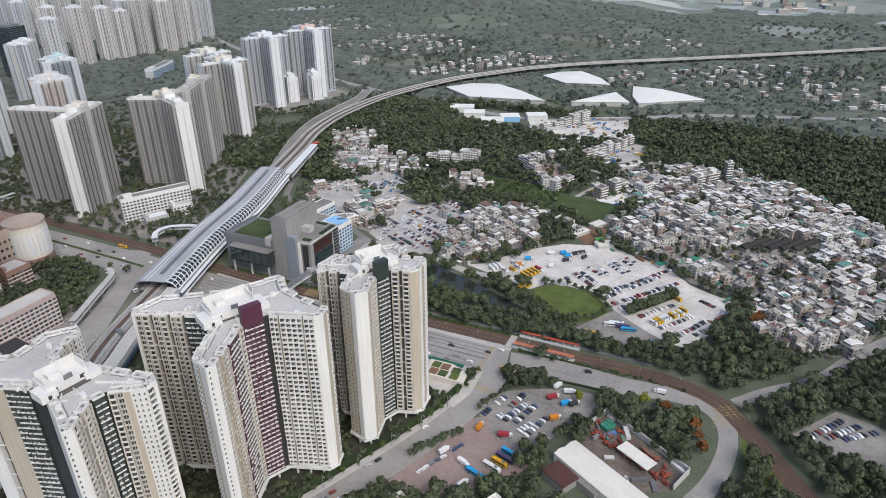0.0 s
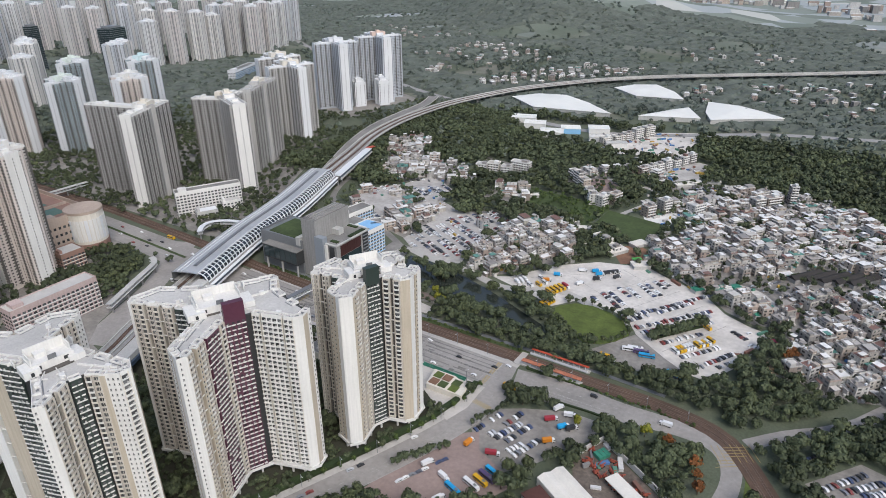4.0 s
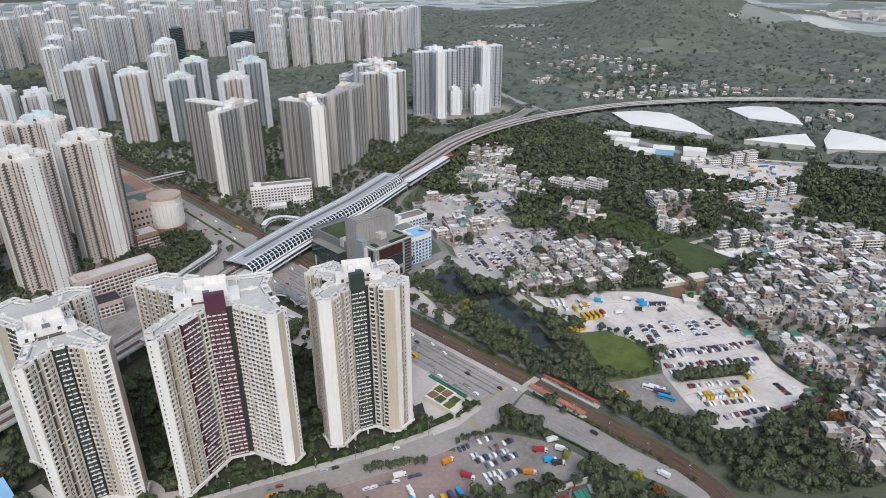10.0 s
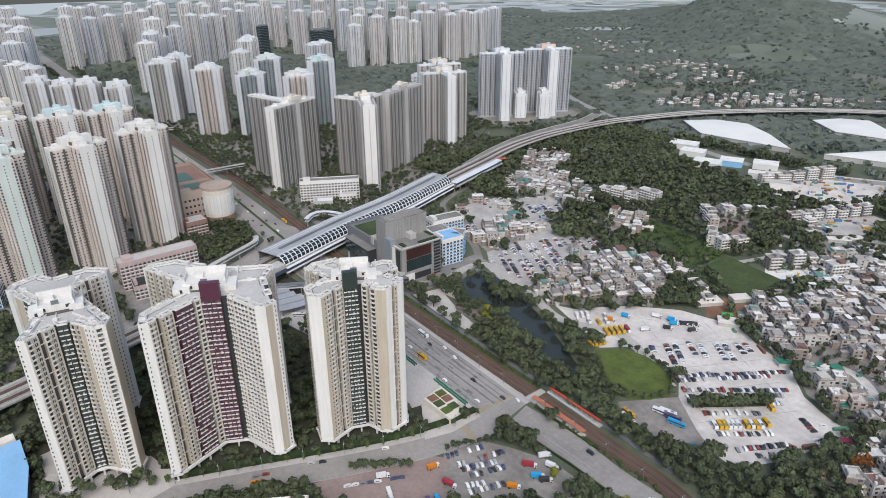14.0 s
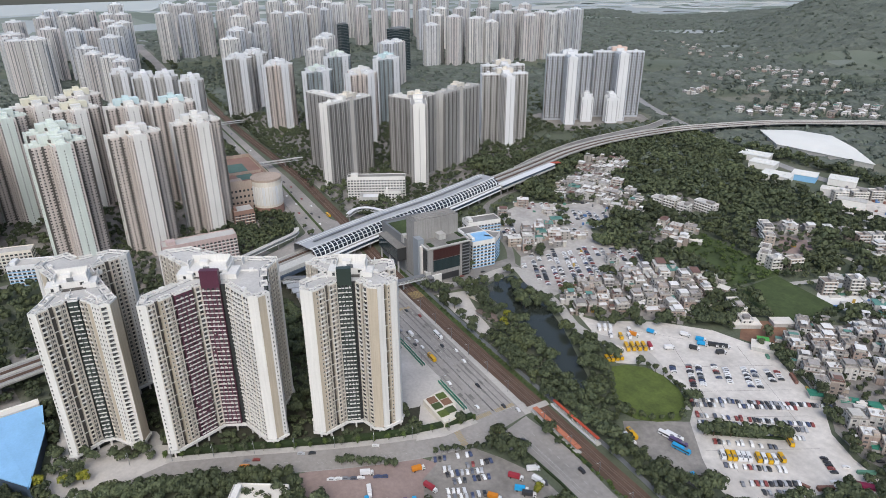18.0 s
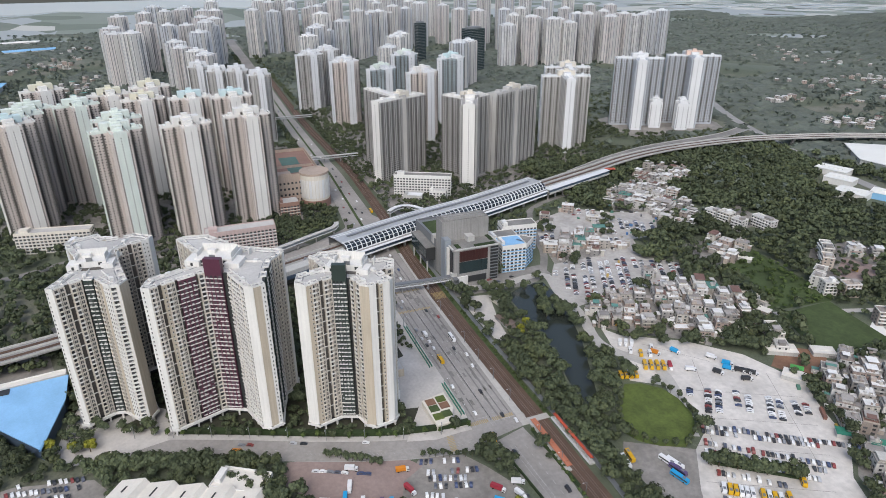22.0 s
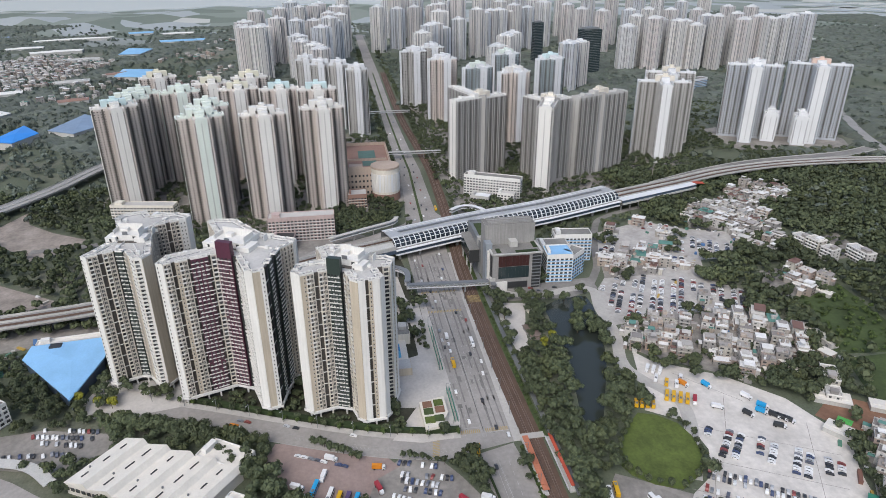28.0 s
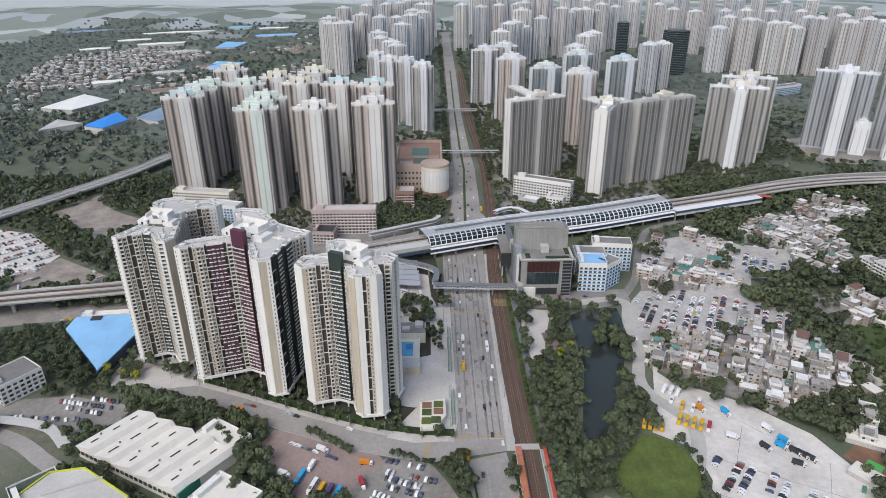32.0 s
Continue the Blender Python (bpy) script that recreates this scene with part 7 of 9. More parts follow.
def truck(box, label, length=8.0):
    h = length / 2
    prof = [(h - 1.9, 0.5), (h, 0.5), (h + 0.05, 1.3), (h - 0.25, 2.4), (h - 1.8, 2.45)]
    gl = [(h - 1.2, 1.45), (h + 0.01, 1.45), (h - 0.22, 2.2), (h - 1.2, 2.2)]
    return vehicle("truck", label, "truck", prof, gl, 2.3, BUSWHITE, (-h * 0.6, h - 1.0), WHEEL_BIG, [("cargo_box", (-1.0, 0, 1.0, length - 2.2, 2.4, 2.3), box), ("chassis", (-0.8, 0, 0.55, length - 1.6, 1.6, 0.45), STEELDARK)])


bus_y, bus_b, bus_w, bus_p = coach(BUSYELLOW, "parked yellow coach on open ground", 10), coach(BUSBLUE, "parked bright blue coach on open ground"), coach(BUSWHITE, "parked white coach on open ground"), coach(BUSPURPLE, "parked dark purple coach on open ground")
mini_y, mini_w = coach(BUSYELLOW, "parked yellow minibus on open ground", 7), coach(BUSWHITE, "parked white minibus on open ground", 7)
truck_w, truck_r, truck_b, truck_o, truck_d = truck(BUSWHITE, "parked white box lorry on open ground"), truck(TRUCKRED, "parked red container lorry on open ground", 9), truck(BUSBLUE, "parked blue-backed lorry on open ground"), truck(BUSORANGE, "parked orange lorry on open ground"), truck(STEELDARK, "parked dark-covered lorry on open ground")
TEMPLATES = [car, van, bus_y, bus_b, bus_w, bus_p, mini_y, mini_w, truck_w, truck_r, truck_b, truck_o, truck_d]
rv = random.Random(21)
car_spots = []


def row_of(x0, y0, x1, y1, n, nose, gap=0.12, jitter=4, z=0.08, kind=None):
    """A row of parking bays from one end to the other; nose is the way that the cars point."""
    for k in range(n):
        if rv.random() < gap:
            continue
        s = (k + 0.5) / n
        flip = 180 if rv.random() < 0.4 else 0
        car_spots.append((x0 + (x1 - x0) * s + rv.uniform(-.2, .2), y0 + (y1 - y0) * s + rv.uniform(-.3, .3), z, nose + flip + rv.uniform(-jitter, jitter)))


# white lot rows
N1 = -35
row_of(-76, 479, -24, 556, 34, N1, 0.15)
row_of(-72, 476, -34, 534, 25, N1, 0.12)
row_of(-63, 470, -18, 528, 27, N1, 0.1)
row_of(-57, 465, -17, 520, 25, N1, 0.12)
row_of(-40, 459, -17, 489, 14, N1, 0.15)
row_of(-49, 465, -13, 511, 22, N1, 0.1)
row_of(-23, 448, 0, 478, 14, N1, 0.1)
row_of(-8, 444, 9, 474, 13, N1, 0.15)
row_of(2, 449, 13, 465, 7, N1, 0.2)
for x0, y0, x1, y1, n in ((-101, 516, -79, 498, 11), (-105, 511, -84, 493, 10), (-96, 527, -82, 516, 7), (-89, 531, -72, 517, 9), (-83, 543, -62, 526, 11), (-78, 547, -60, 532, 9), (-73, 555, -60, 546, 6), (-68, 560, -56, 551, 5), (-110, 500, -103, 494, 4), (2, 505, 14, 498, 5), (10, 512, 18, 506, 3), (16, 492, 22, 490, 2)):
    row_of(x0, y0, x1, y1, n, 55, 0.15)
# village car park: pairs of rows wherever the ground is open
VP_KEEP = [(-262, 580), (-330, 598), (-372, 600), (-420, 560), (-436, 600), (-400, 612), (-354, 688), (-371, 703), (-343, 672), (-298, 609), (-304, 602), (-286, 615), (-318, 534), (-398, 546), (-395, 625), (-375, 612), (-359, 600), (-248, 596)]
for k in range(-40, 40):
    for j in range(-70, 70):
        u, v = k * 8.4 + (k % 2) * 1.9, j * 2.55
        x, y = -335 + u * math.cos(radians(62)) - v * math.sin(radians(62)), 580 + u * math.sin(radians(62)) + v * math.cos(radians(62))
        if not inside([x], [y], CARPARK_V)[0] or inside([x], [y], V_LOW)[0] or min(math.hypot(x - p[0], y - p[1]) for p in VP_KEEP) < 9.5 or near_line(np.array([x]), np.array([y]), LANE_UP, 6)[0] or near_line(np.array([x]), np.array([y]), LANE, 7)[0]:
            continue
        if j % 13 == 0 or noise.noise((x * 0.03, y * 0.03, 4.2)) > 0.16 or rv.random() < 0.14:
            continue
        car_spots.append((x, y, 0.08, 62 + rv.choice((0, 180)) + rv.uniform(-5, 5)))
for k in range(5):
    row_of(-110 + k * 2, 782 + k * 8, -88 + k * 4, 798 + k * 10, 9, 130, 0.2, 6)
row_of(-380, 534, -345, 530, 12, 70, 0.3)
# small car park, forecourt and factory
for x0, y0, x1, y1, n in ((-111, 301, -103, 327, 10), (-102, 299, -93, 332, 12), (-97, 301, -88, 326, 9), (-91, 299, -83, 324, 9), (-86, 295, -80, 306, 4), (-81, 293, -72, 318, 8), (-70, 345, -62, 349, 3)):
    row_of(x0, y0, x1, y1, n, -18, 0.3, 8)
row_of(-127, 240, -112, 272, 8, 65, 0.15, 5)
row_of(-104, 240, -92, 247, 4, 100, 0.2, 5)
for k in range(4):
    row_of(-154 + k * 0.5, 52 + k * 14, -155 + k * 2, 64 + k * 14, 4, 20, 0.15)
for k in range(-16, 17):
    for j in range(-24, 25):
        x, y = -412 + k * 7.2 * math.cos(radians(48)) - j * 2.9 * math.sin(radians(48)), -95 + k * 7.2 * math.sin(radians(48)) + j * 2.9 * math.cos(radians(48))
        if inside([x], [y], NWLOT)[0] and rv.random() < 0.8 and k % 3:
            car_spots.append((x, y, 0.12, 48 + rv.choice((0, 180)) + rv.uniform(-4, 4)))
row_of(-177, 78, -169, 118, 13, 15, 0.15)
row_of(-171, 76, -163, 116, 13, 15, 0.1)
row_of(-164, 84, -156, 114, 10, 15, 0.1)
for k in range(3):
    row_of(76 + k * 9, 362 + k * 3, 96 + k * 9, 388 - k * 2, 9, -40, 0.2)
row_of(62, 378, 80, 402, 6, 60, 0.5)
# village yards east
for x0, y0, x1, y1, n in ((2, 590, 22, 612, 10), (10, 584, 30, 604, 9), (22, 578, 36, 594, 7), (-104, 812, -84, 834, 10), (-97, 808, -78, 828, 9), (-14, 566, 0, 577, 6), (40, 505, 46, 520, 5), (60, 480, 74, 488, 5), (20, 530, 34, 540, 5)):
    row_of(x0, y0, x1, y1, n, 50, 0.25, 8)
# traffic
for x, y, a in ((-252, 348, 180), (-246, 351.5, 180), (-238, 348, 180), (-232, 352, 180), (-228, 348.5, 180), (-222, 351.8, 180), (-172, 347, 180), (-160, 363, 0), (-190, 370, 0), (-300, 352, 180), (-361, 368, 0), (-340, 345, 180), (-124, 372, 0), (-98, 358, 180), (-60, 372, 3), (-14, 371, 4), (-155, 234, 65), (-152, 240, 65),
                (-163, 209, 65), (-165, 204, 65), (-139, 276, 65), (-430, 366, 0), (-440, 352, 180), (-470, 372, 0), (-455, 376, 0), (-490, 357, 180), (-520, 374, 0), (-525, 360, 180), (-560, 378, 0), (-205, 372, 0), (-216, 366, 0), (-265, 372, 0), (-278, 366, 0), (-290, 348, 180), (-330, 372, 0), (-342, 364, 0), (-318, 350, 180), (-372, 350, 180), (-384, 344, 180), (-395, 370, 0), (-140, 350, 180), (-132, 366, 0), (-410, 352, 180), (-500, 368, 0), (-535, 370, 0), (-545, 358, 180), (-575, 364, 180), (-590, 376, 0), (-620, 372, 0), (-665, 376, 0), (-690, 366, 180), (-760, 374, 0), (-780, 364, 180), (-610, 363, 180), (-640, 378, 0), (-655, 362, 180), (-700, 379, 0), (-730, 364, 180), (-840, 376, 0), (-880, 362, 180),
                (-960, 374, 0), (-1100, 362, 180), (-310, 440, 90), (-304, 446, 80), (-298, 452, 85), (-308, 462, 90), (-240, 487, 10)):
    car_spots.append((x, y, 0.13, a + rv.uniform(-2, 2)))
car_spots.sort(key=lambda s: (s[0] + 60) ** 2 + (s[1] - 400) ** 2 + (9e9 if s[0] < -330 else 0))
for i, (x, y, z, a) in enumerate(car_spots[:190]):
    o = copy_thing(van if i % 6 == 0 else car, pose(x, y, z, 0, 0, a))
    o["group"] = "parked cars"


def tile(me, places):
    """Repeats the points and faces of a mesh at many places (x, y, z, turn, size)."""
    v = np.empty(len(me.vertices) * 3)
    me.vertices.foreach_get("co", v)
    v = v.reshape(-1, 3)
    p = np.array(places, float)
    a = np.radians(p[:, 3])[:, None]
    s = p[:, 4][:, None]
    x = (v[None, :, 0] * np.cos(a) - v[None, :, 1] * np.sin(a)) * s + p[:, 0, None]
    y = (v[None, :, 0] * np.sin(a) + v[None, :, 1] * np.cos(a)) * s + p[:, 1, None]
    z = v[None, :, 2] * s + p[:, 2, None]
    bm = bmesh.new()
    bm.from_mesh(me)
    bmesh.ops.triangulate(bm, faces=bm.faces)
    f = np.array([[w.index for w in q.verts] for q in bm.faces])
    bm.free()
    faces = f[None] + (np.arange(len(p)) * len(v))[:, None, None]
    return np.stack([x, y, z], -1).reshape(-1, 3), faces.reshape(-1, 3)


rest = [(x, y, z, a, 1) for x, y, z, a in car_spots[190:]]
tagged(put("more_parked_cars", fast_mesh("more_parked_cars", *tile(side_shape("b", CAR_BODY, 1.8, CARPAINTI), rest)), CARPAINTI), "rows of parked cars in many colours", "cars", kind="stuff")
tagged(put("more_car_windows", fast_mesh("more_car_windows", *tile(side_shape("g", CAR_GLASS, 1.86, GLASSI), rest)), GLASSI), "dark windows of parked cars", "car windows", kind="stuff")

for tmpl, spots in ((bus_y, [(-143.5, 487.5, -28), (-141.6, 491.5, -28), (-139.7, 495.5, -28), (-137.8, 499.5, -28), (-69, 420, 170)]), (mini_y, [(-139, 463.5, -22), (-138, 467, -22), (-137, 470.5, -22), (-136, 474, -22), (-157, 494, -28), (-26, 456, -35), (-24.2, 458.4, -35), (-16, 470, -35), (-12, 474.5, -35), (-9, 482, -30), (-15, 499, -35)]),
                    (mini_w, [(-28, 453.4, -35), (-22.5, 460.7, -35), (-20.8, 463, -35), (-19, 465.3, -35), (-14, 472.4, -35), (-10.4, 477, -35), (-154, 500, -28), (-160, 506, -30), (-163, 489, -30)]), (truck_w, [(-175, 488, -35), (-173, 492, -35), (-171, 496, -35), (-127, 515, 60), (-134, 540, 30), (-106, 257.6, -17), (-120, 262, 65), (-75, 348, 65), (-100, 243, 65), (-12, 369, 184), (-242, 352, 180), (-66, 345, 20)]),
                    (truck_r, [(-135.5, 503.5, -28), (-74.8, 335.4, 40), (-91.7, 288.8, 20)]), (truck_b, [(-123, 545, 40), (-118, 541, 40), (-65.4, 332.8, 50), (-150, 520, 20)]), (truck_o, [(-108.2, 289.6, 80), (-158, 202, 65), (-68, 316.3, 40), (-154, 505, 30)]), (truck_d, [(-113, 547, 40), (-110, 550, 40), (-107, 553, 40), (-103, 544, 60), (-117, 531, 30), (-60.3, 334.3, 50)]),
                    (bus_b, [(-21, 424, -10), (-83.6, 275.4, -17), (-97, 252.7, -17), (-44, 436, 15)]), (bus_w, [(-57, 438, 15), (-54, 441, 15), (-66, 415, 170), (-90, 261, -17), (-230, 370, 0), (-318, 305, 60), (-313, 318, 10), (-432, 340, 65), (-437, 330, 65)]), (bus_p, [(-49, 439, 15), (-85.3, 270.6, -17)]), (bus_y, [(-87, 266, -17), (-205, 351, 180), (-112, 350, 170), (-520, 385, 0)])):
    for x, y, a in spots:
        copy_thing(tmpl, pose(x, y, 0.12, 0, 0, a))
for tmpl in TEMPLATES:
    for o in [*tmpl.children_recursive, tmpl]:
        bpy.data.objects.remove(o)

# red machines in the yard
rm = random.Random(8)
for k in range(44):
    u, v = rm.uniform(0.03, 0.97), rm.uniform(0.3, 0.97)
    x, y = -48 + 52 * u, 305 + 26 * v - 30 * u + 2
    mc = thing("boom_lift", x, y, "red folded boom lift machine", "machine", turn=rm.uniform(0, 180), group="red machines")
    put("chassis", Boxes().add(0, 0, 0.5, 2.6, 1.8, 0.9).mesh("chassis"), REDMACHINE, mc)
    put("boom", Boxes().add(0.6, 0, 1.5, 4.6, 0.5, 0.6).add(-1.2, 0, 1.0, 0.7, 0.7, 1.6).mesh("boom"), REDMACHINE, mc)
    for wx in (-0.9, 0.9):
        for s in (-1, 1):
            o = new("wheel", WHEEL_BIG)
            o.parent = mc
            o.location = (wx, s * 0.9, 0)
put_g = thing("green_container_stack", -38, 320, "green storage containers in the machinery yard", "containers", turn=-30)
for k in range(3):
    put("container", Boxes().add(0, k * 2.8, 0, 6, 2.5, 2.6).mesh("container"), GREENSHEET, put_g)

# ---- village houses ----
HW = Boxes().add(0, 0, 0, 1.3, 0.18, 1.25).mesh("house_window")
HW.materials.append(GLASS)


def house_template(w, d, floors, shed, seed):
    h = floors * 3.0
    t = thing("village_house", 0, -3000, "three-storey village house with tiled walls and pale roof" if floors == 3 else "low village house with pale flat roof", "house", z=-50)
    put("wall", Boxes().add(0, 0, 0, w, d, h).mesh("wall"), HOUSEWALL, t)
    put("roof", Boxes().add(0, 0, h, w - 0.3, d - 0.3, 0.3).mesh("roof"), HOUSEROOF, t)
    put("parapet", Boxes().add(0, d / 2 - 0.1, h, w + 0.2, 0.25, 1.0).add(0, -d / 2 + 0.1, h, w + 0.2, 0.25, 1.0).add(w / 2 - 0.1, 0, h, 0.25, d - 0.2, 1.0).add(-w / 2 + 0.1, 0, h, 0.25, d - 0.2, 1.0).mesh("parapet"), HOUSEWALL, t)
    if shed == 1:
        put("roof_canopy", Boxes().add(w * 0.08, 0, h + 2.3, w * 0.66, d * 0.84, 0.22).mesh("roof_canopy", True), HOUSEROOF, t, "pale metal sheet roof canopy")
        put("roof_room", Boxes().add(w * 0.1, 0, h + 0.3, w * 0.56, d * 0.7, 2.0).mesh("roof_room"), HOUSEWALL, t)
    elif shed == 2:
        put("stair_hut", Boxes().add(-w * 0.28, d * 0.25, h + 0.3, w * 0.36, d * 0.4, 2.2).mesh("stair_hut"), HOUSEWALL, t)
        put("water_tank", Boxes().add(w * 0.3, d * 0.3, h + 0.3, 1.3, 1.3, 1.4).mesh("water_tank"), STEELWHITE, t)
    for f in range(1, floors):
        put("balcony", Boxes().add(0, -d / 2 - 1.05, f * 3.0, w * 0.8, 0.15, 1.0).add(0, -d / 2 - 0.55, f * 3.0 - 0.1, w * 0.8, 1.1, 0.2).mesh("balcony", True), HOUSEWALL, t)
    for f in range(floors):
        for k in (-1, 1):
            o = new("window", HW)
            o.parent = t
            o.location = (k * w * 0.22, -d / 2, f * 3.0 + 1.0)
    return t


house_kinds = [house_template(11, 9.0, 3, 1, 1), house_template(9.5, 9.5, 3, 2, 2), house_template(13, 9, 2, 1, 3), house_template(9, 8.5, 3, 0, 4), house_template(14, 8, 1, 0, 5)]
rh = random.Random(33)
sites = []


def settle(poly, step, turn, spread, skip=(), fill=0.85):
    xs, ys = [p[0] for p in poly], [p[1] for p in poly]
    c, s = math.cos(radians(turn)), math.sin(radians(turn))
    cx, cy = sum(xs) / len(xs), sum(ys) / len(ys)
    R = max(max(xs) - min(xs), max(ys) - min(ys))
    n = int(R / step) + 1
    for i in range(-n, n):
        for j in range(-n, n):
            u, v = i * step + rh.uniform(-1, 1) * step * 0.22, j * step * 1.02 + rh.uniform(-1, 1) * step * 0.22 + (i % 3) * 2
            x, y = cx + u * c - v * s, cy + u * s + v * c
            if rh.random() > fill or not inside([x], [y], poly)[0]:
                continue
            if any(inside([x], [y], q)[0] for q in skip):
                continue
            sites.append((x, y, turn + rh.choice((0, 90, 180, 270)) + rh.uniform(-spread, spread)))


OLD_ROWS = [(24, 650), (98, 668), (96, 606), (36, 606)]
EAST_LOT = [(-8, 562), (-30, 566), (-10, 604), (22, 622), (40, 604), (40, 575)]
EAST_GAP = [(-140, 690), (-80, 690), (-86, 716), (-100, 742), (-138, 716)]
settle(V_MID, 13.4, 62, 6, (CARPARK_V, LOT), 0.8)
settle(V_WEST, 13.6, 30, 8, (CARPARK_V,), 0.82)
settle(V_EAST, 13.4, 48, 8, (LOT, OLD_ROWS, EAST_LOT, EAST_GAP, [(-150, 800), (-108, 855), (-60, 848), (-70, 800), (-110, 765)], [(-30, 780), (-40, 800), (0, 822), (0, 838), (16, 830), (0, 790)], [(-95, 725), (-85, 752), (-66, 745), (-72, 725)]), 0.84)
settle(V_SIDE, 16, 25, 6, (), 0.7)
settle(V_LOW, 14, 60, 6, (), 0.8)
for x, y in ((-262, 580), (-330, 598), (-372, 600), (-420, 560), (-436, 600), (-400, 612), (-200, 830), (-190, 842), (-180, 858), (-150, 835), (-140, 846), (-225, 800), (-232, 812), (-215, 818), (-140, 815)):
    sites.append((x, y, 60 + rh.uniform(-8, 8)))
settle([(-230, 905), (-150, 920), (-120, 960), (-200, 900), (-330, 890)], 20, 30, 10, (), 0.6)
sites.sort(key=lambda q: math.hypot(q[0] + 60, q[1] - 500))
HN = 130
village_sites = list(sites)
house_sizes = []
for i, (x, y, a) in enumerate(sites[:HN]):
    k = rh.choice((0, 0, 1, 1, 1, 2, 3, 3, 3, 4))
    house_sizes.append(((11, 9, 3), (9.5, 9.5, 3), (13, 9, 2), (9, 8.5, 3), (14, 8, 1))[k])
    copy_thing(house_kinds[k], pose(x, y, 0, 0, 0, a))
for t in house_kinds:
    for o in [*t.children_recursive, t]:
        bpy.data.objects.remove(o)
far_house = sites[HN:]
for poly, step, fill in (([(-680, 1200), (-590, 1250), (-400, 1480), (-350, 1600), (-530, 1570), (-620, 1380)], 21, 0.62), ([(-815, 1280), (-780, 1300), (-800, 1400), (-840, 1380)], 20, 0.7), ([(-970, 1600), (-830, 1710), (-800, 1780), (-960, 1740)], 24, 0.6), ([(-1000, 1500), (-700, 1450), (-600, 1650), (-900, 1750)], 30, 0.4), ([(-80, 1300), (200, 1250), (420, 1500), (100, 1650), (-150, 1500)], 28, 0.45),
                         ([(200, 720), (420, 800), (520, 1050), (300, 1000), (180, 850)], 24, 0.5), ([(-260, 1250), (-60, 1350), (-250, 1450)], 26, 0.35), ([(250, 1050), (500, 1150), (520, 1300), (200, 1200)], 26, 0.4),
                         ([(-1220, -480), (-1300, -640), (-1750, -760), (-1950, -560), (-1800, -330), (-1400, -380)], 17, 0.85), ([(-900, -420), (-1050, -650), (-1250, -640), (-1200, -460), (-1060, -440)], 24, 0.4), ([(-1200, -360), (-1650, -300), (-1650, -200), (-1250, -200)], 26, 0.4), ([(-1200, -150), (-1500, -120), (-1700, 20), (-1300, 0)], 24, 0.4), ([(-700, -300), (-850, -500), (-700, -560), (-560, -360)], 24, 0.45),
                         ([(-1750, -250), (-2300, -100), (-2250, -50), (-1800, -60)], 30, 0.4), ([(-1300, 1700), (-1000, 1800), (-1100, 2050), (-1500, 1950)], 34, 0.35), ([(-300, 1700), (-100, 1750), (-100, 2000), (-450, 1950)], 34, 0.35)):
    sites = []
    settle(poly, step, 25, 30, (), fill)
    far_house += sites
walls, roofs, wins = Boxes(), Boxes(), Boxes()
lean_roofs, lean_walls = Boxes(), Boxes()
for x, y, a in village_sites:
    for k in range(rh.choice((3, 4, 4, 5, 6))):
        px_, py_ = wing_place(a + rh.choice((0, 90, 180, 270)), rh.uniform(5.5, 8.0), rh.uniform(-3, 3))
        w, d, h = rh.uniform(2, 6.5), rh.uniform(1.8, 4.8), rh.uniform(2.0, 6.2)
        lean_walls.add(x + px_, y + py_, 0, w, d, h, a)
        lean_roofs.add(x + px_, y + py_, h, w + 0.6, d + 0.6, 0.2, a + rh.uniform(-4, 4))
    for k in range(3):
        px_, py_ = wing_place(a, rh.uniform(-3.4, 3.4), rh.uniform(-3.2, 3.2))
        lean_walls.add(x + px_, y + py_, 9.0, rh.uniform(0.8, 2.4), rh.uniform(0.8, 2), rh.uniform(0.8, 2.4), a)
    if rh.random() < 0.35:
        px_, py_ = wing_place(a, rh.uniform(-2, 2), rh.uniform(-2, 2))
        lean_roofs.add(x + px_, y + py_, 11.6, rh.uniform(4, 7), rh.uniform(3, 6), 0.2, a)
        for q in (-1, 1):
            lean_walls.add(x + px_ + q * 1.5, y + py_ + q, 9.0, 0.2, 0.2, 2.6, a)
side_wins, bands = Boxes(), Boxes()
for (x, y, a), (w, d, n) in zip(village_sites, house_sizes):
    for f in range(n):
        for s in (-1, 1):
            for o in (-0.26, 0.26):
                px_, py_ = wing_place(a, s * w / 2, o * d)
                if rh.random() < 0.8:
                    side_wins.add(x + px_, y + py_, f * 3 + 1.0, 0.2, rh.choice((1.2, 1.8, 2.4)), 1.4, a)
            px_, py_ = wing_place(a, s * w * 0.26, d / 2)
            if rh.random() < 0.85:
                side_wins.add(x + px_, y + py_, f * 3 + 1.0, rh.choice((1.5, 2.2, 2.8)), 0.2, 1.4, a)
tagged(put("lean_to_walls", lean_walls.mesh("lean_to_walls"), HOUSEWALLI), "low walls of lean-to sheds and roof tanks", "sheds", kind="stuff")
tagged(put("lean_to_roofs", lean_roofs.mesh("lean_to_roofs"), HOUSEROOFI), "pale and coloured sheet roofs of lean-to sheds", "sheds", kind="stuff")
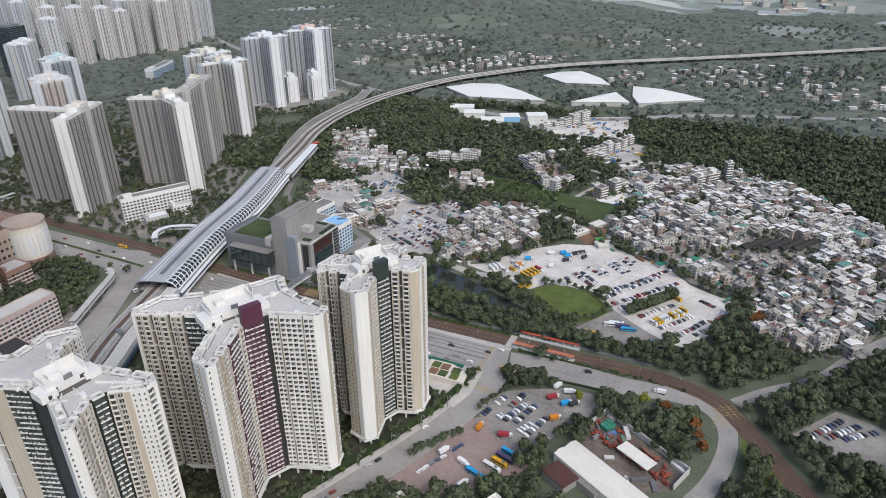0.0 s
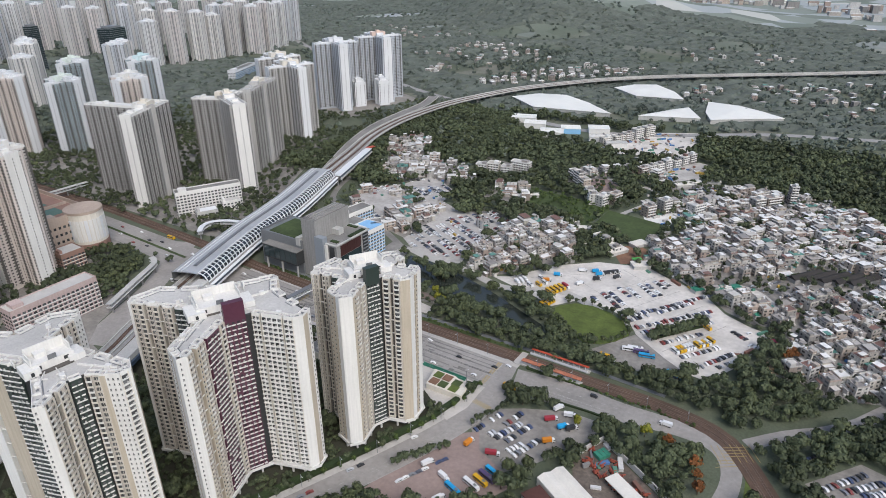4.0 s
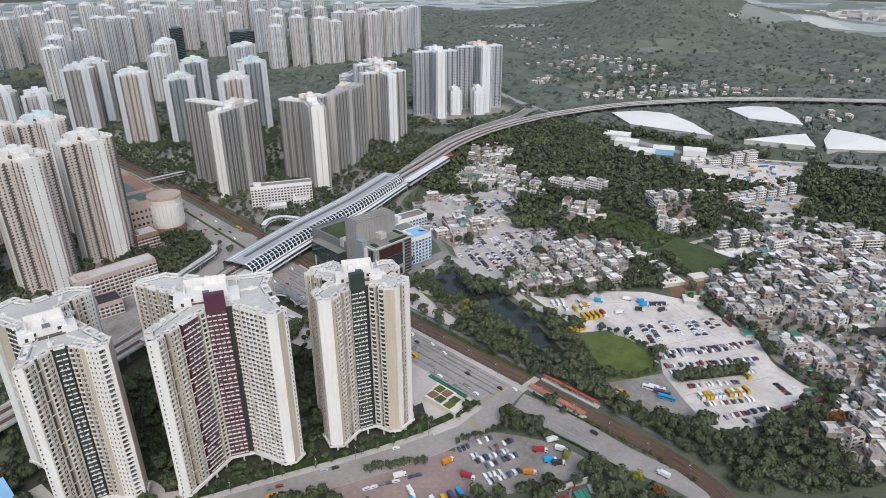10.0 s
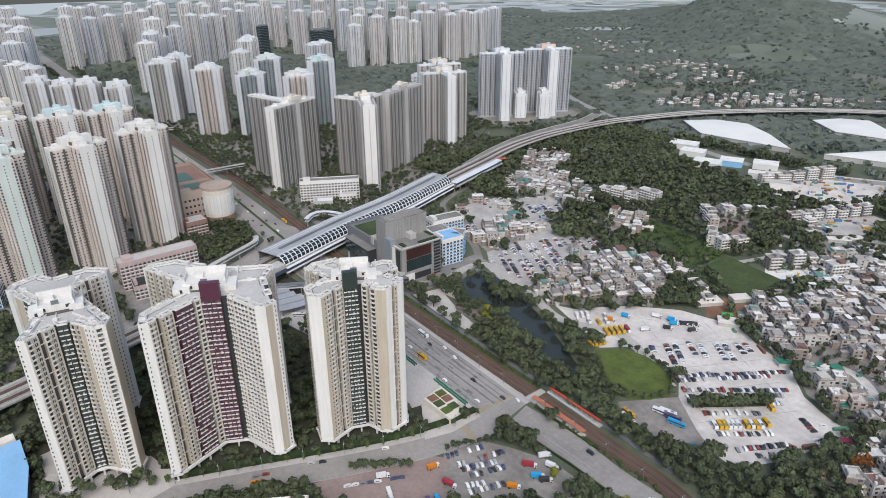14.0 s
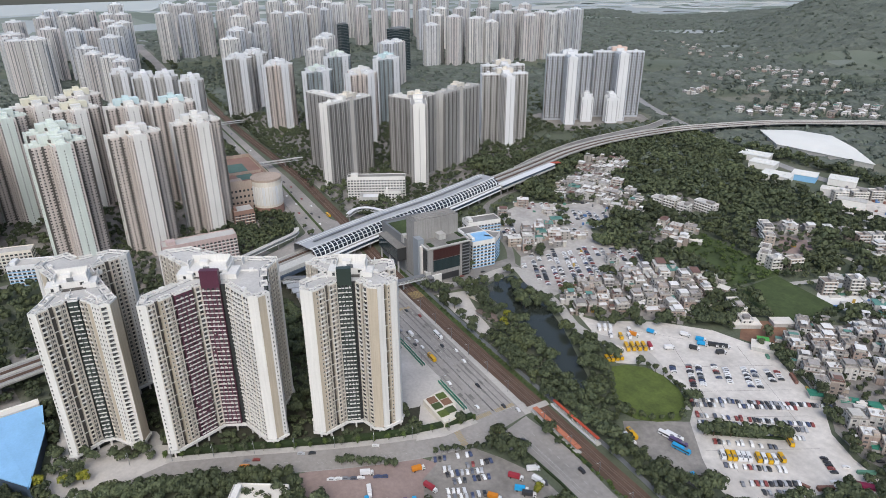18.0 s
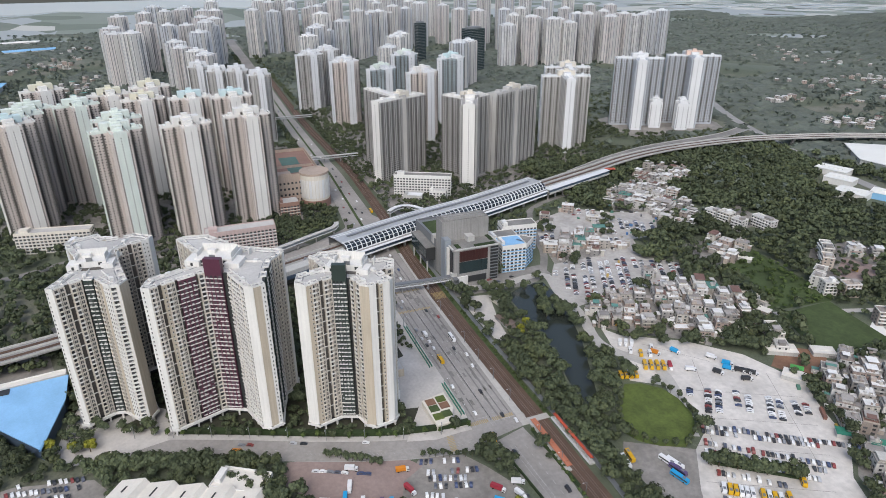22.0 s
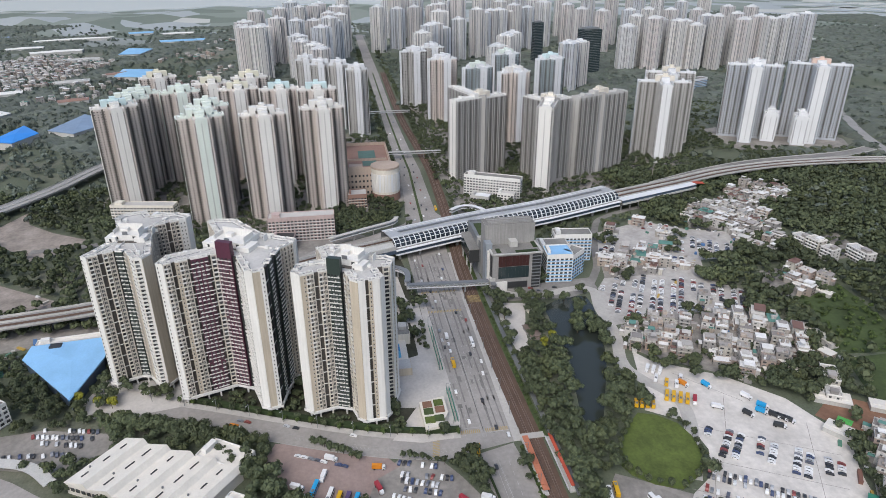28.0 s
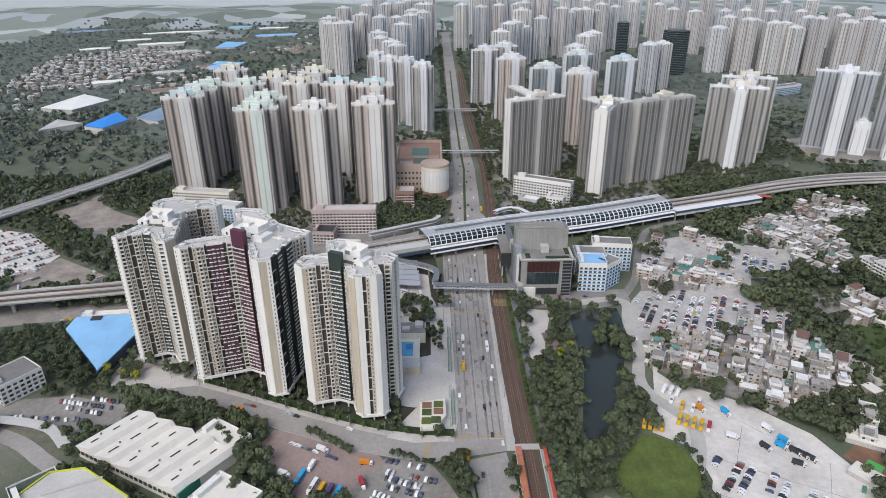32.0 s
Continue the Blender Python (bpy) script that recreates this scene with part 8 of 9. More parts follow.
for x, y, a in far_house:
    w, d, f = rh.uniform(9, 15), rh.uniform(8, 10.5), rh.choice((1, 2, 3, 3, 3))
    h = f * 3.0
    walls.add(x, y, 0, w, d, h, a)
    roofs.add(x, y, h, w + 0.1, d + 0.1, 0.35, a)
    ox, oy = wing_place(a, w * rh.uniform(-0.2, 0.2), d * rh.uniform(-0.15, 0.15))
    if rh.random() < 0.45:
        walls.add(x + ox, y + oy, h, w * 0.68, d * 0.7, 2.0, a)
        roofs.add(x + ox, y + oy, h + 2.0, w * 0.82, d * 0.86, 0.25, a)
    elif rh.random() < 0.6:
        walls.add(x + ox, y + oy, h, w * 0.3, d * 0.35, 2.0, a)
    if rh.random() < 0.3:
        roofs.add(x + ox * 3, y + oy * 3, 0, w * 0.6, d * 0.6, 2.8, a + 5)
    for k in range(1, f):
        px_, py_ = wing_place(a, 0, -d / 2 - 0.5)
        bands.add(x + px_, y + py_, k * 3.0, w * 0.8, 1.1, 0.9, a)
    for k in range(f):
        for s in (-1, 1):
            px_, py_ = wing_place(a, s * w * 0.24, -d / 2)
            wins.add(x + px_, y + py_, k * 3 + 1, 1.5, 0.3, 1.3, a)
            px_, py_ = wing_place(a, s * w * 0.24, d / 2)
            wins.add(x + px_, y + py_, k * 3 + 1, 1.5, 0.3, 1.3, a)
            px_, py_ = wing_place(a, s * w / 2, 0)
            wins.add(x + px_, y + py_, k * 3 + 1, 0.3, 1.5, 1.3, a)
for nm, bx, material, label in (("village_side_windows", side_wins, GLASSI, "dark side windows of village houses"), ("village_balconies", bands, HOUSEWALLI, "pale balcony fronts of village houses"), ("village_walls", walls, HOUSEWALLI, "tiled walls of many village houses"), ("village_roofs", roofs, HOUSEROOFI, "pale, brown and green roofs of many village houses"), ("village_windows", wins, GLASSI, "dark windows of many village houses")):
    tagged(put(nm, bx.mesh(nm), material), label, "houses", kind="stuff")
# apartment blocks and terraces at the wood edge
def apartment(x, y, turn, w, d, floors, label="pale apartment block with balconies and flat roof"):
    t = thing("apartment_block", x, y, label, "apartment block", turn=turn, group="small apartment blocks")
    h = floors * 3.1
    put("wall", Boxes().add(0, 0, 0, w, d, h).mesh("wall"), HOUSEWALL, t)
    put("parapet", Boxes().add(0, -d / 2, h, w, 0.25, 0.9).add(0, d / 2, h, w, 0.25, 0.9).add(-w / 2, 0, h, 0.25, d, 0.9).add(w / 2, 0, h, 0.25, d, 0.9).mesh("parapet"), WHITE, t)
    put("stair_hut", Boxes().add(w * 0.2, 0, h, w * 0.3, d * 0.5, 2.4).add(w * 0.2, 0, h + 2.4, w * 0.36, d * 0.58, 0.25).mesh("stair_hut", True), HOUSEROOF, t)
    rows = Boxes()
    n = max(2, int(w / 3.4))
    for f in range(floors):
        for s in (-1, 1):
            for k in range(n):
                rows.add((k + 0.5 - n / 2) * w / n, s * d / 2, f * 3.1 + 0.9, 1.7, 0.2, 1.5)
            for k in (-1, 1):
                rows.add(s * w / 2, k * d * 0.24, f * 3.1 + 0.9, 0.2, 1.5, 1.4)
        if f:
            put("balcony", Boxes().add(0, -d / 2 - 0.6, f * 3.1, w * 0.86, 1.2, 0.85).mesh("balcony", True), WHITE, t)
    put("glazing", rows.mesh("glazing"), GLASS, t, "dark windows floor by floor", "stuff")


for x, y, turn, w, d, floors in ((-352, 738, 12, 15, 12, 4), (-336, 741, 12, 15, 12, 5), (-320, 745, 12, 13, 12, 4), (-312, 772, 3, 26, 11, 4), (-238, 775, -40, 15, 10, 4), (-227, 764, -40, 14, 10, 5), (-216, 752, -40, 14, 10, 4), (-198, 722, -60, 13, 10, 4), (-189, 709, -60, 12, 10, 4), (-177, 708, 70, 12, 10, 4), (-167, 722, 70, 14, 10, 4),
                                 (-171, 842, 60, 12, 10, 3), (-165, 855, 60, 12, 10, 3), (-158, 868, 60, 12, 10, 3), (-151, 881, 60, 12, 10, 4), (-143, 894, 60, 12, 10, 3), (-136, 908, 65, 12, 10, 4), (-130, 923, 65, 12, 10, 4), (-258, 944, 55, 16, 11, 4), (-245, 962, 55, 18, 11, 4), (-238, 985, 60, 16, 11, 4), (-229, 1004, 60, 16, 11, 5), (-219, 1026, 60, 18, 11, 5),
                                 (-123, 705, 58, 12, 11, 4), (-111, 724, 58, 12, 11, 5), (6, 826, 30, 8, 8, 7), (-80, 738, 62, 18, 12, 4), (-13, 805, 50, 20, 12, 4), (-25, 790, 50, 14, 11, 4)):
    apartment(x, y, turn, w, d, floors)
for x, y, w, d, a in ((-113, 822, 22, 9, 40), (-104, 838, 18, 9, 55), (-62, 842, 14, 9, 20), (-48, 830, 12, 9, 20), (-84, 852, 16, 6, 20)):
    b = thing("shed", x, y, "low shed with white sheet roof at the wood edge", "shed", turn=a)
    put("wall", Boxes().add(0, 0, 0, w, d, 3.2).mesh("wall"), CONCRETE_L, b)
    put("roof", Boxes().add(0, 0, 3.2, w + 0.8, d + 0.8, 0.35).mesh("roof"), SHEDWHITE, b)
apartment(-139, 605, -26, 19, 9.5, 3, "white three-storey house with balconies and white sheet roof")
apartment(-124, 596.5, -30, 12, 9.5, 2, "white two-storey house with white sheet roof")
for x, y, w, d, h, a in ((-153.5, 571, 10, 8, 4.2, -20), (-161, 606, 11, 9, 4.6, 15), (-149, 588, 12, 9, 4.4, -26), (-163, 590, 9, 7.5, 4, 10), (-141, 580, 8, 7, 3.6, 35), (-170, 628, 10, 8, 4, 20), (-183, 640, 11, 8, 4.5, 5)):
    b = thing("white_shed", x, y, "low shed with white sheet roof at the village edge", "shed", turn=a, group="village sheds")
    put("wall", Boxes().add(0, 0, 0, w, d, h).mesh("wall"), HOUSEWALL, b)
    put("roof", Boxes().add(0, 0, h, w + 0.8, d + 0.8, 0.3).mesh("roof", True), SHEDWHITE, b)
    put("door", Boxes().add(w * 0.2, -d / 2, 0, 2.6, 0.16, 2.6).mesh("door"), STEELGREY, b)
joints = Boxes()
for x, y, ln, a in ((-95, 525, 90, 62), (-70, 510, 90, 62), (-45, 498, 80, 62), (-112, 512, 60, -28), (-60, 540, 100, -28), (-50, 470, 80, -28), (-150, 520, 50, 40), (-20, 480, 70, 62)):
    joints.add(x, y, 0.081, ln, 0.28, 0.006, a)
tagged(put("yard_joints", joints.mesh("yard_joints"), LOTGREY), "dark joints between the yard's concrete slabs", "joints", kind="stuff")

# old tiled ancestral rows
for k in range(5):
    hr = thing("old_row_house", 40 + k * 11, 632 + k * 4, "old low row house with dark tiled pitched roof", "house", turn=55, group="old row houses")
    put("wall", Boxes().add(0, 0, 0, 34, 8, 4).mesh("wall"), CONCRETE, hr)
    bm = bmesh.new()
    vs = [bm.verts.new(p) for p in ((-17.5, -4.6, 4), (17.5, -4.6, 4), (17.5, 0, 6.6), (-17.5, 0, 6.6), (17.5, 4.6, 4), (-17.5, 4.6, 4))]
    bm.faces.new((vs[0], vs[1], vs[2], vs[3]))
    bm.faces.new((vs[3], vs[2], vs[4], vs[5]))
    bm.faces.new((vs[0], vs[3], vs[5]))
    bm.faces.new((vs[1], vs[4], vs[2]))
    part("roof", bm, mk("dark_clay_tiles", (0.045, 0.04, 0.037), 0.9, amount=0.4, fine=1.5) if k == 0 else MATS["dark_clay_tiles"], hr, "dark clay tile roof")
for x, y, w, d, a, material, label in ((-20, 568, 12, 6, 50, GREENSHEET, "low shed with green sheet roof"), (-9, 577, 9, 7, 50, GREENSHEET, "low shed with green sheet roof"), (-14, 572, 8, 6, 50, SHEDWHITE, "low shed with pale sheet roof"), (-92, 577, 16, 11, 35, SHEDWHITE, "white-roofed shed in the lorry park"), (-36, 556, 9, 7, 50, GREENSHEET, "small hut with green roof"),
                                       (-122, 595, 22, 12, 60, SHEDWHITE, "long house with white sheet roof"), (-108, 622, 16, 10, 60, SHEDWHITE, "white-roofed house by the field"), (-98, 585, 8, 5, 40, mk("bright_green_cover", (0.10, 0.42, 0.10), 0.7), "stall with bright green cover"), (44, 470, 26, 14, 30, mk("tan_sheet_roof", (0.42, 0.32, 0.20), 0.8, amount=0.3), "wide shed with tan flat roof"),
                                       (30, 500, 8, 6, 40, mk("maroon_sheet", (0.22, 0.02, 0.06), 0.7), "small hut with maroon roof"), (16, 540, 10, 6, 40, GREENSHEET, "small hut with green roof"), (-200, 640, 20, 9, 20, SHEDWHITE, "long shed with white sheet roof"), (-260, 690, 22, 8, 25, SHEDWHITE, "long shed with white sheet roof"), (-268, 680, 18, 7, 25, SHEDWHITE, "shed with white sheet roof")):
    b = thing("shed", x, y, label, "shed", turn=a)
    put("wall", Boxes().add(0, 0, 0, w, d, 3.4).mesh("wall"), CONCRETE_L, b)
    put("roof", Boxes().add(0, 0, 3.4, w + 0.8, d + 0.8, 0.35).add(0, 0, 3.75, w * 0.9, d * 0.35, 0.4).mesh("roof"), material, b)

# goods, containers and parked machines in the yards
rc = random.Random(61)
goods = Boxes()
for poly, n in ((YARD_N, 150), ([(-178, 835), (-120, 930), (-104, 925), (-104, 860), (-140, 818)], 40), ([(-118, 683), (-95, 689), (-90, 739), (-117, 763), (-134, 714)], 14), ([(-224, 786), (-201, 800), (-172, 770), (-200, 745)], 5), (SCRAP, 40), (SAND_B, 14), ([(-104, 574), (-86, 580), (-60, 566), (-31, 556), (-36, 548), (-62, 556), (-86, 570)], 22), ([(30, 516), (14, 458), (6, 462), (20, 514)], 16),
                ([(-275, 20), (-300, 40), (-255, 45), (-235, 15)], 26), (CARPARK_V, 60), (V_EAST, 420), (V_MID, 110), (V_WEST, 120)):
    xs_, ys_ = [p[0] for p in poly], [p[1] for p in poly]
    made = 0
    while made < n:
        x, y = rc.uniform(min(xs_), max(xs_)), rc.uniform(min(ys_), max(ys_))
        made += 1
        if inside([x], [y], poly)[0]:
            small = poly in (V_EAST, V_MID, V_WEST, CARPARK_V)
            goods.add(x, y, 0.05, rc.uniform(1.5, 4.5) if small else rc.uniform(2.5, 11), rc.uniform(1.2, 2.8), rc.uniform(1.0, 2.7), rc.choice((25, 55, 62, 115, 145)) + rc.uniform(-6, 6))
tagged(put("yard_goods", goods.mesh("yard_goods"), CLUTTER), "containers, goods and clutter standing in yards", "goods", kind="stuff")

# street lamps
for k, (x, y, a) in enumerate([(-300 + i * 26, 377.6, -90) for i in range(7)] + [(p[0], p[1], p[2] - 90) for p in along(CURVED, 24, 10, 9.6)] + [(-380 + i * 30, 340, 90) for i in range(9)] + [(-105 + i * 26, 379, -90) for i in range(5)]):
    l = thing("street_lamp", x, y, "tall grey steel street lamp", "street lamp", turn=a, group="street lamps")
    put("pole", Boxes().add(0, 0, 0, 0.25, 0.25, 10).mesh("pole"), STEELGREY, l)
    put("arm", Boxes().add(1.2, 0, 9.9, 2.6, 0.14, 0.14).mesh("arm"), STEELGREY, l)
    put("lamp_head", Boxes().add(2.4, 0, 9.8, 0.9, 0.35, 0.2).mesh("lamp_head"), STEELWHITE, l)

# ---- trees ----
def crown_points(r, lobes, leaves, size, rx, rz, zc):
    """Leaf clumps on the outside of several lobes: small turned blades with gaps between."""
    V, F = [], []
    centres = []
    for k in range(lobes):
        a = r.uniform(0, 6.283)
        d = rx * r.uniform(0.25, 0.62) if k else 0
        centres.append((d * math.cos(a), d * math.sin(a), zc + r.uniform(-0.35, 0.45) * rz + (0.3 * rz if not k else 0), rx * r.uniform(0.42, 0.62)))
    for cx, cy, cz, cr in centres:
        for _ in range(leaves):
            z = r.uniform(-0.45, 1)
            a = r.uniform(0, 6.283)
            q = math.sqrt(max(0, 1 - z * z))
            n = Vector((q * math.cos(a), q * math.sin(a), z * 0.9))
            p = Vector((cx, cy, cz)) + n * cr * r.uniform(0.8, 1.08)
            t = n.cross(Vector((r.uniform(-1, 1), r.uniform(-1, 1), r.uniform(-1, 1)))).normalized()
            b = (n + Vector((r.uniform(-.6, .6), r.uniform(-.6, .6), r.uniform(-.3, .5)))).normalized().cross(t).normalized()
            s = size * r.uniform(0.6, 1.3)
            i = len(V)
            V += [p - t * s - b * s * 0.6, p + t * s - b * s * 0.5, p + t * s * 0.5 + b * s, p - t * s * 0.6 + b * s * 0.8]
            F.append((i, i + 1, i + 2, i + 3))
        # dark heart of the lobe
        i = len(V)
        h = cr * 0.82
        V += [Vector((cx + h, cy, cz)), Vector((cx, cy + h, cz)), Vector((cx - h, cy, cz)), Vector((cx, cy - h, cz)), Vector((cx, cy, cz + h)), Vector((cx, cy, cz - h * 0.7))]
        for k in range(4):
            F += [(i + k, i + (k + 1) % 4, i + 4, i + 4), (i + (k + 1) % 4, i + k, i + 5, i + 5)]
    return V, F


def tri_faces(F):
    out = []
    for a, b, c, d in F:
        out.append((a, b, c))
        if c != d:
            out.append((a, c, d))
    return out


rt = random.Random(77)
WOOD_KINDS = []
for k in range(5):
    V, F = crown_points(rt, 5, 15, 1.05, 4.2, 3.0, 5.6)
    WOOD_KINDS.append(fast_mesh("wood_crown", V, tri_faces(F)))
NEAR_KINDS = []
for k in range(6):
    V, F = crown_points(rt, 7, 30, 0.62, 4.2, 3.0, 5.6)
    NEAR_KINDS.append(fast_mesh("near_crown", V, tri_faces(F)))
HILL_KINDS = []
for k in range(6):
    V, F = crown_points(rt, 4, 10, 0.95, 3.7, 2.4, 4.6)
    HILL_KINDS.append(fast_mesh("hill_crown", V, tri_faces(F)))
FAR_KINDS = []
for k in range(4):
    V, F = crown_points(rt, 2, 7, 2.3, 7.0, 3.0, 3.4)
    FAR_KINDS.append(fast_mesh("far_crown", V, tri_faces(F)))

ROADS = [(CURVED, 12), (RAILPATH, 10.5), (LANE, 7), (LANE_UP, 6), (HIGHWAY, 11), (HIGHWAY2, 14), (HWDECK, 12), (NWROAD, 7), ([(-112, 357), (-400, 358), (-700, 371), (-1500, 371), (-2350, 371)], 22), ([(-112, 357), (-20, 368), (20, 370), (30, 355), (31, 330), (22, 295), (0, 250)], 13), ([(34, 378), (75, 418), (104, 458), (134, 500), (190, 570)], 7), (TAIL, 8), ([(-200, 800), (-183, 790), (-143, 790), (-130, 765), (-136, 733), (-150, 690), (-166, 636)], 6)]
NO_TREES = [[(-112, 572), (-132, 602), (-110, 630), (-88, 612), (-82, 586)], LOT, BUSYARD, CARPARK_V, LAWN, POND, PARKING, PINKPARK, SCRAP, GREYLOT, ESTATE, ESTATE_F, [(-140, 690), (-90, 683), (-84, 740), (-117, 770)], [(-120, 762), (-66, 815), (-80, 860), (-40, 840), (-40, 826), (-66, 850), (-120, 820)], [(-180, 828), (-125, 935), (-100, 930), (-100, 855), (-140, 812)], [(-380, 725), (-382, 748), (-330, 785), (-292, 780), (-290, 760), (-300, 735)], V_WEST, V_MID, V_HAMLET, V_EAST, V_SIDE, V_SLOPE, V_LOW, SCRUB, YARD_N, FIELD, NWLOT, SELOT, HALL, YB, [(-118, 115), (-152, 139), (-112, 214), (-72, 196), (-50, 226), (-30, 215), (-76, 186)], [(-165, 20), (-215, 40), (-192, 65), (-140, 50)],
            [(-290, 402), (-285, 428), (-212, 412), (-215, 402)], [(-425, 380), (-425, 470), (-345, 515), (-300, 500), (-310, 395)], [(-60, 250), (-70, 300), (0, 300), (10, 270), (-20, 240)], [(-135, 70), (-60, 95), (-50, 150), (-90, 130)], [(-130, 20), (-60, 60), (-110, 120), (-160, 60)],
            [(-514, 1140), (-430, 1210), (-300, 1106), (-443, 1080)], [(-380, 1320), (-310, 1400), (-220, 1280), (-313, 1260)], [(-268, 1116), (-205, 1226), (-160, 1150)], [(-190, 1290), (-50, 1225), (-153, 1140)], [(-450, 1030), (-270, 1035), (-240, 930), (-400, 940)], SAND_A, SAND_B]


def free_spots(xs, ys):
    ok = np.ones(len(xs), bool)
    for poly in NO_TREES:
        ok &= ~inside(xs, ys, poly)
    ok &= ~near_line(xs, ys, POND + POND[:1], 3.2) & ~near_line(xs, ys, LAWN + LAWN[:1], 3)
    for path, w in ROADS:
        ok &= ~near_line(xs, ys, path[::2] + path[-1:], w)
    return xs[ok], ys[ok]


def scatter(x0, x1, y0, y1, step, seed):
    g = np.random.default_rng(seed)
    X, Y = np.meshgrid(np.arange(x0, x1, step), np.arange(y0, y1, step))
    return (X + g.uniform(-.45, .45, X.shape) * step).ravel(), (Y + g.uniform(-.45, .45, Y.shape) * step).ravel()


def plant(name, kinds, xs, ys, lo, hi, material, label, zf=None):
    groups = [[] for _ in kinds]
    for x, y in zip(xs, ys):
        groups[rt.randrange(len(kinds))].append((x, y, (zf(x, y) if zf else 0) - 0.6, rt.uniform(0, 360), rt.uniform(lo, hi)))
    V, F, n = [], [], 0
    for me, g in zip(kinds, groups):
        if g:
            v, f = tile(me, g)
            V.append(v)
            F.append(f + n)
            n += len(v)
    tagged(put(name, fast_mesh(name, np.concatenate(V), np.concatenate(F)), material), label, "trees", kind="stuff")


# groves and scrub
gx, gy = [], []
for cx, cy, rr_, n in ((-354, 688, 17, 16), (-371, 703, 12, 8), (-343, 672, 12, 8), (-298, 609, 10, 6), (-304, 602, 9, 5), (-286, 615, 10, 6), (-318, 534, 9, 6), (-398, 546, 12, 8), (-395, 625, 6, 3), (-375, 612, 6, 3), (-359, 600, 6, 3), (-455, 650, 16, 10), (-333, 703, 10, 6), (-236, 622, 12, 9), (-248, 596, 6, 3), (-61, 806, 16, 14), (-29, 714, 13, 10), (-74, 702, 12, 9), (-93, 649, 10, 6), (-104, 745, 8, 4), (-155, 752, 16, 12), (-103, 592, 5, 2), (-150, 640, 8, 4), (-182, 505, 10, 6), (-168, 520, 10, 6), (-156, 540, 8, 4), (35, 700, 12, 8), (90, 740, 14, 9), (70, 560, 10, 6), (110, 600, 12, 8)):
    for k in range(n):
        a, d = rt.uniform(0, 6.283), rr_ * math.sqrt(rt.random())
        gx.append(cx + d * math.cos(a))
        gy.append(cy + d * math.sin(a))
plant("village_groves", WOOD_KINDS, gx, gy, 0.8, 1.25, LEAF, "dark groves among houses and car parks")
xs, ys = scatter(-280, -160, 630, 725, 6.5, 41)
keep = inside(xs, ys, SCRUB) & (np.random.default_rng(6).random(len(xs)) < 0.7)
plant("scrub_bushes", WOOD_KINDS, xs[keep], ys[keep], 0.35, 0.75, LEAFSCRUB, "light green scrub bushes on a slope")
xs, ys = scatter(-345, -130, 100, 338, 4.5, 16)
keep = inside(xs, ys, ESTATE) & ~near_line(xs, ys, CURVED, 14) & ~near_line(xs, ys, DRIVE, 6) & ~near_line(xs, ys, DECK, 20)
for line in TOWER_OUTLINES:
    keep &= ~inside(xs, ys, line) & ~near_line(xs, ys, line + line[:1], 3.0)
keep &= ~inside(xs, ys, APRON) & ~inside(xs, ys, HALL)
for poly in ([(-372, 288), (-353, 326), (-312, 329), (-282, 338), (-262, 332), (-262, 300), (-319, 284)], [(-262, 297), (-262, 328), (-190, 328), (-190, 297)], [(-207, 298), (-207, 330), (-158, 330), (-160, 300)], [(-400, 283), (-400, 332), (-300, 332), (-310, 283)], [(-165, 316), (-165, 339), (-128, 339), (-128, 316)]):
    keep &= ~inside(xs, ys, poly)
keep &= np.random.default_rng(8).random(len(xs)) < 0.92
keep &= ~inside(xs, ys, OPEN_PLAZA)
plant("estate_shrubs", WOOD_KINDS, xs[keep], ys[keep], 0.35, 0.7, LEAF, "dense dark shrubs between the estate towers")
# old trees leaning over the pond
gx, gy = [], []
for cx, cy, rr_, n in ((-240, 473, 7, 6), (-228, 472, 8, 7), (-216, 438, 5, 4), (-212, 469, 5, 4), (-160, 428, 4, 3), (-185, 463, 4, 3), (-165, 455, 4, 3), (-140, 444, 4, 3)):
    for k in range(n):
        a, d = rt.uniform(0, 6.283), rr_ * math.sqrt(rt.random())
        gx.append(cx + d * math.cos(a))
        gy.append(cy + d * math.sin(a))
plant("pond_trees", NEAR_KINDS, gx, gy, 0.9, 1.4, LEAF, "old dark trees leaning over the pond")
# groves by the shopping centre and along the factory road
xs, ys = scatter(-590, -450, 250, 352, 6.4, 51)
keep = inside(xs, ys, [(-570, 285), (-566, 338), (-540, 350), (-490, 336), (-459, 293), (-458, 272), (-486, 260), (-530, 262)]) & ~inside(xs, ys, [(-552, 280), (-552, 310), (-524, 310), (-524, 280)])
plant("mall_trees", WOOD_KINDS, xs[keep], ys[keep], 0.7, 1.2, LEAF, "dense trees beside the shopping centre")
gx, gy = [], []
for x, y, _ in along(CURVED, 5.0, 4, -14.5):
    if y < 212:
        for k in range(2):
            gx.append(x + rt.uniform(-2, 2) + k * 3)
            gy.append(y + rt.uniform(-2, 2) - k * 2)
plant("factory_trees", NEAR_KINDS, gx, gy, 0.9, 1.35, LEAF, "tall dark trees between road and factory")
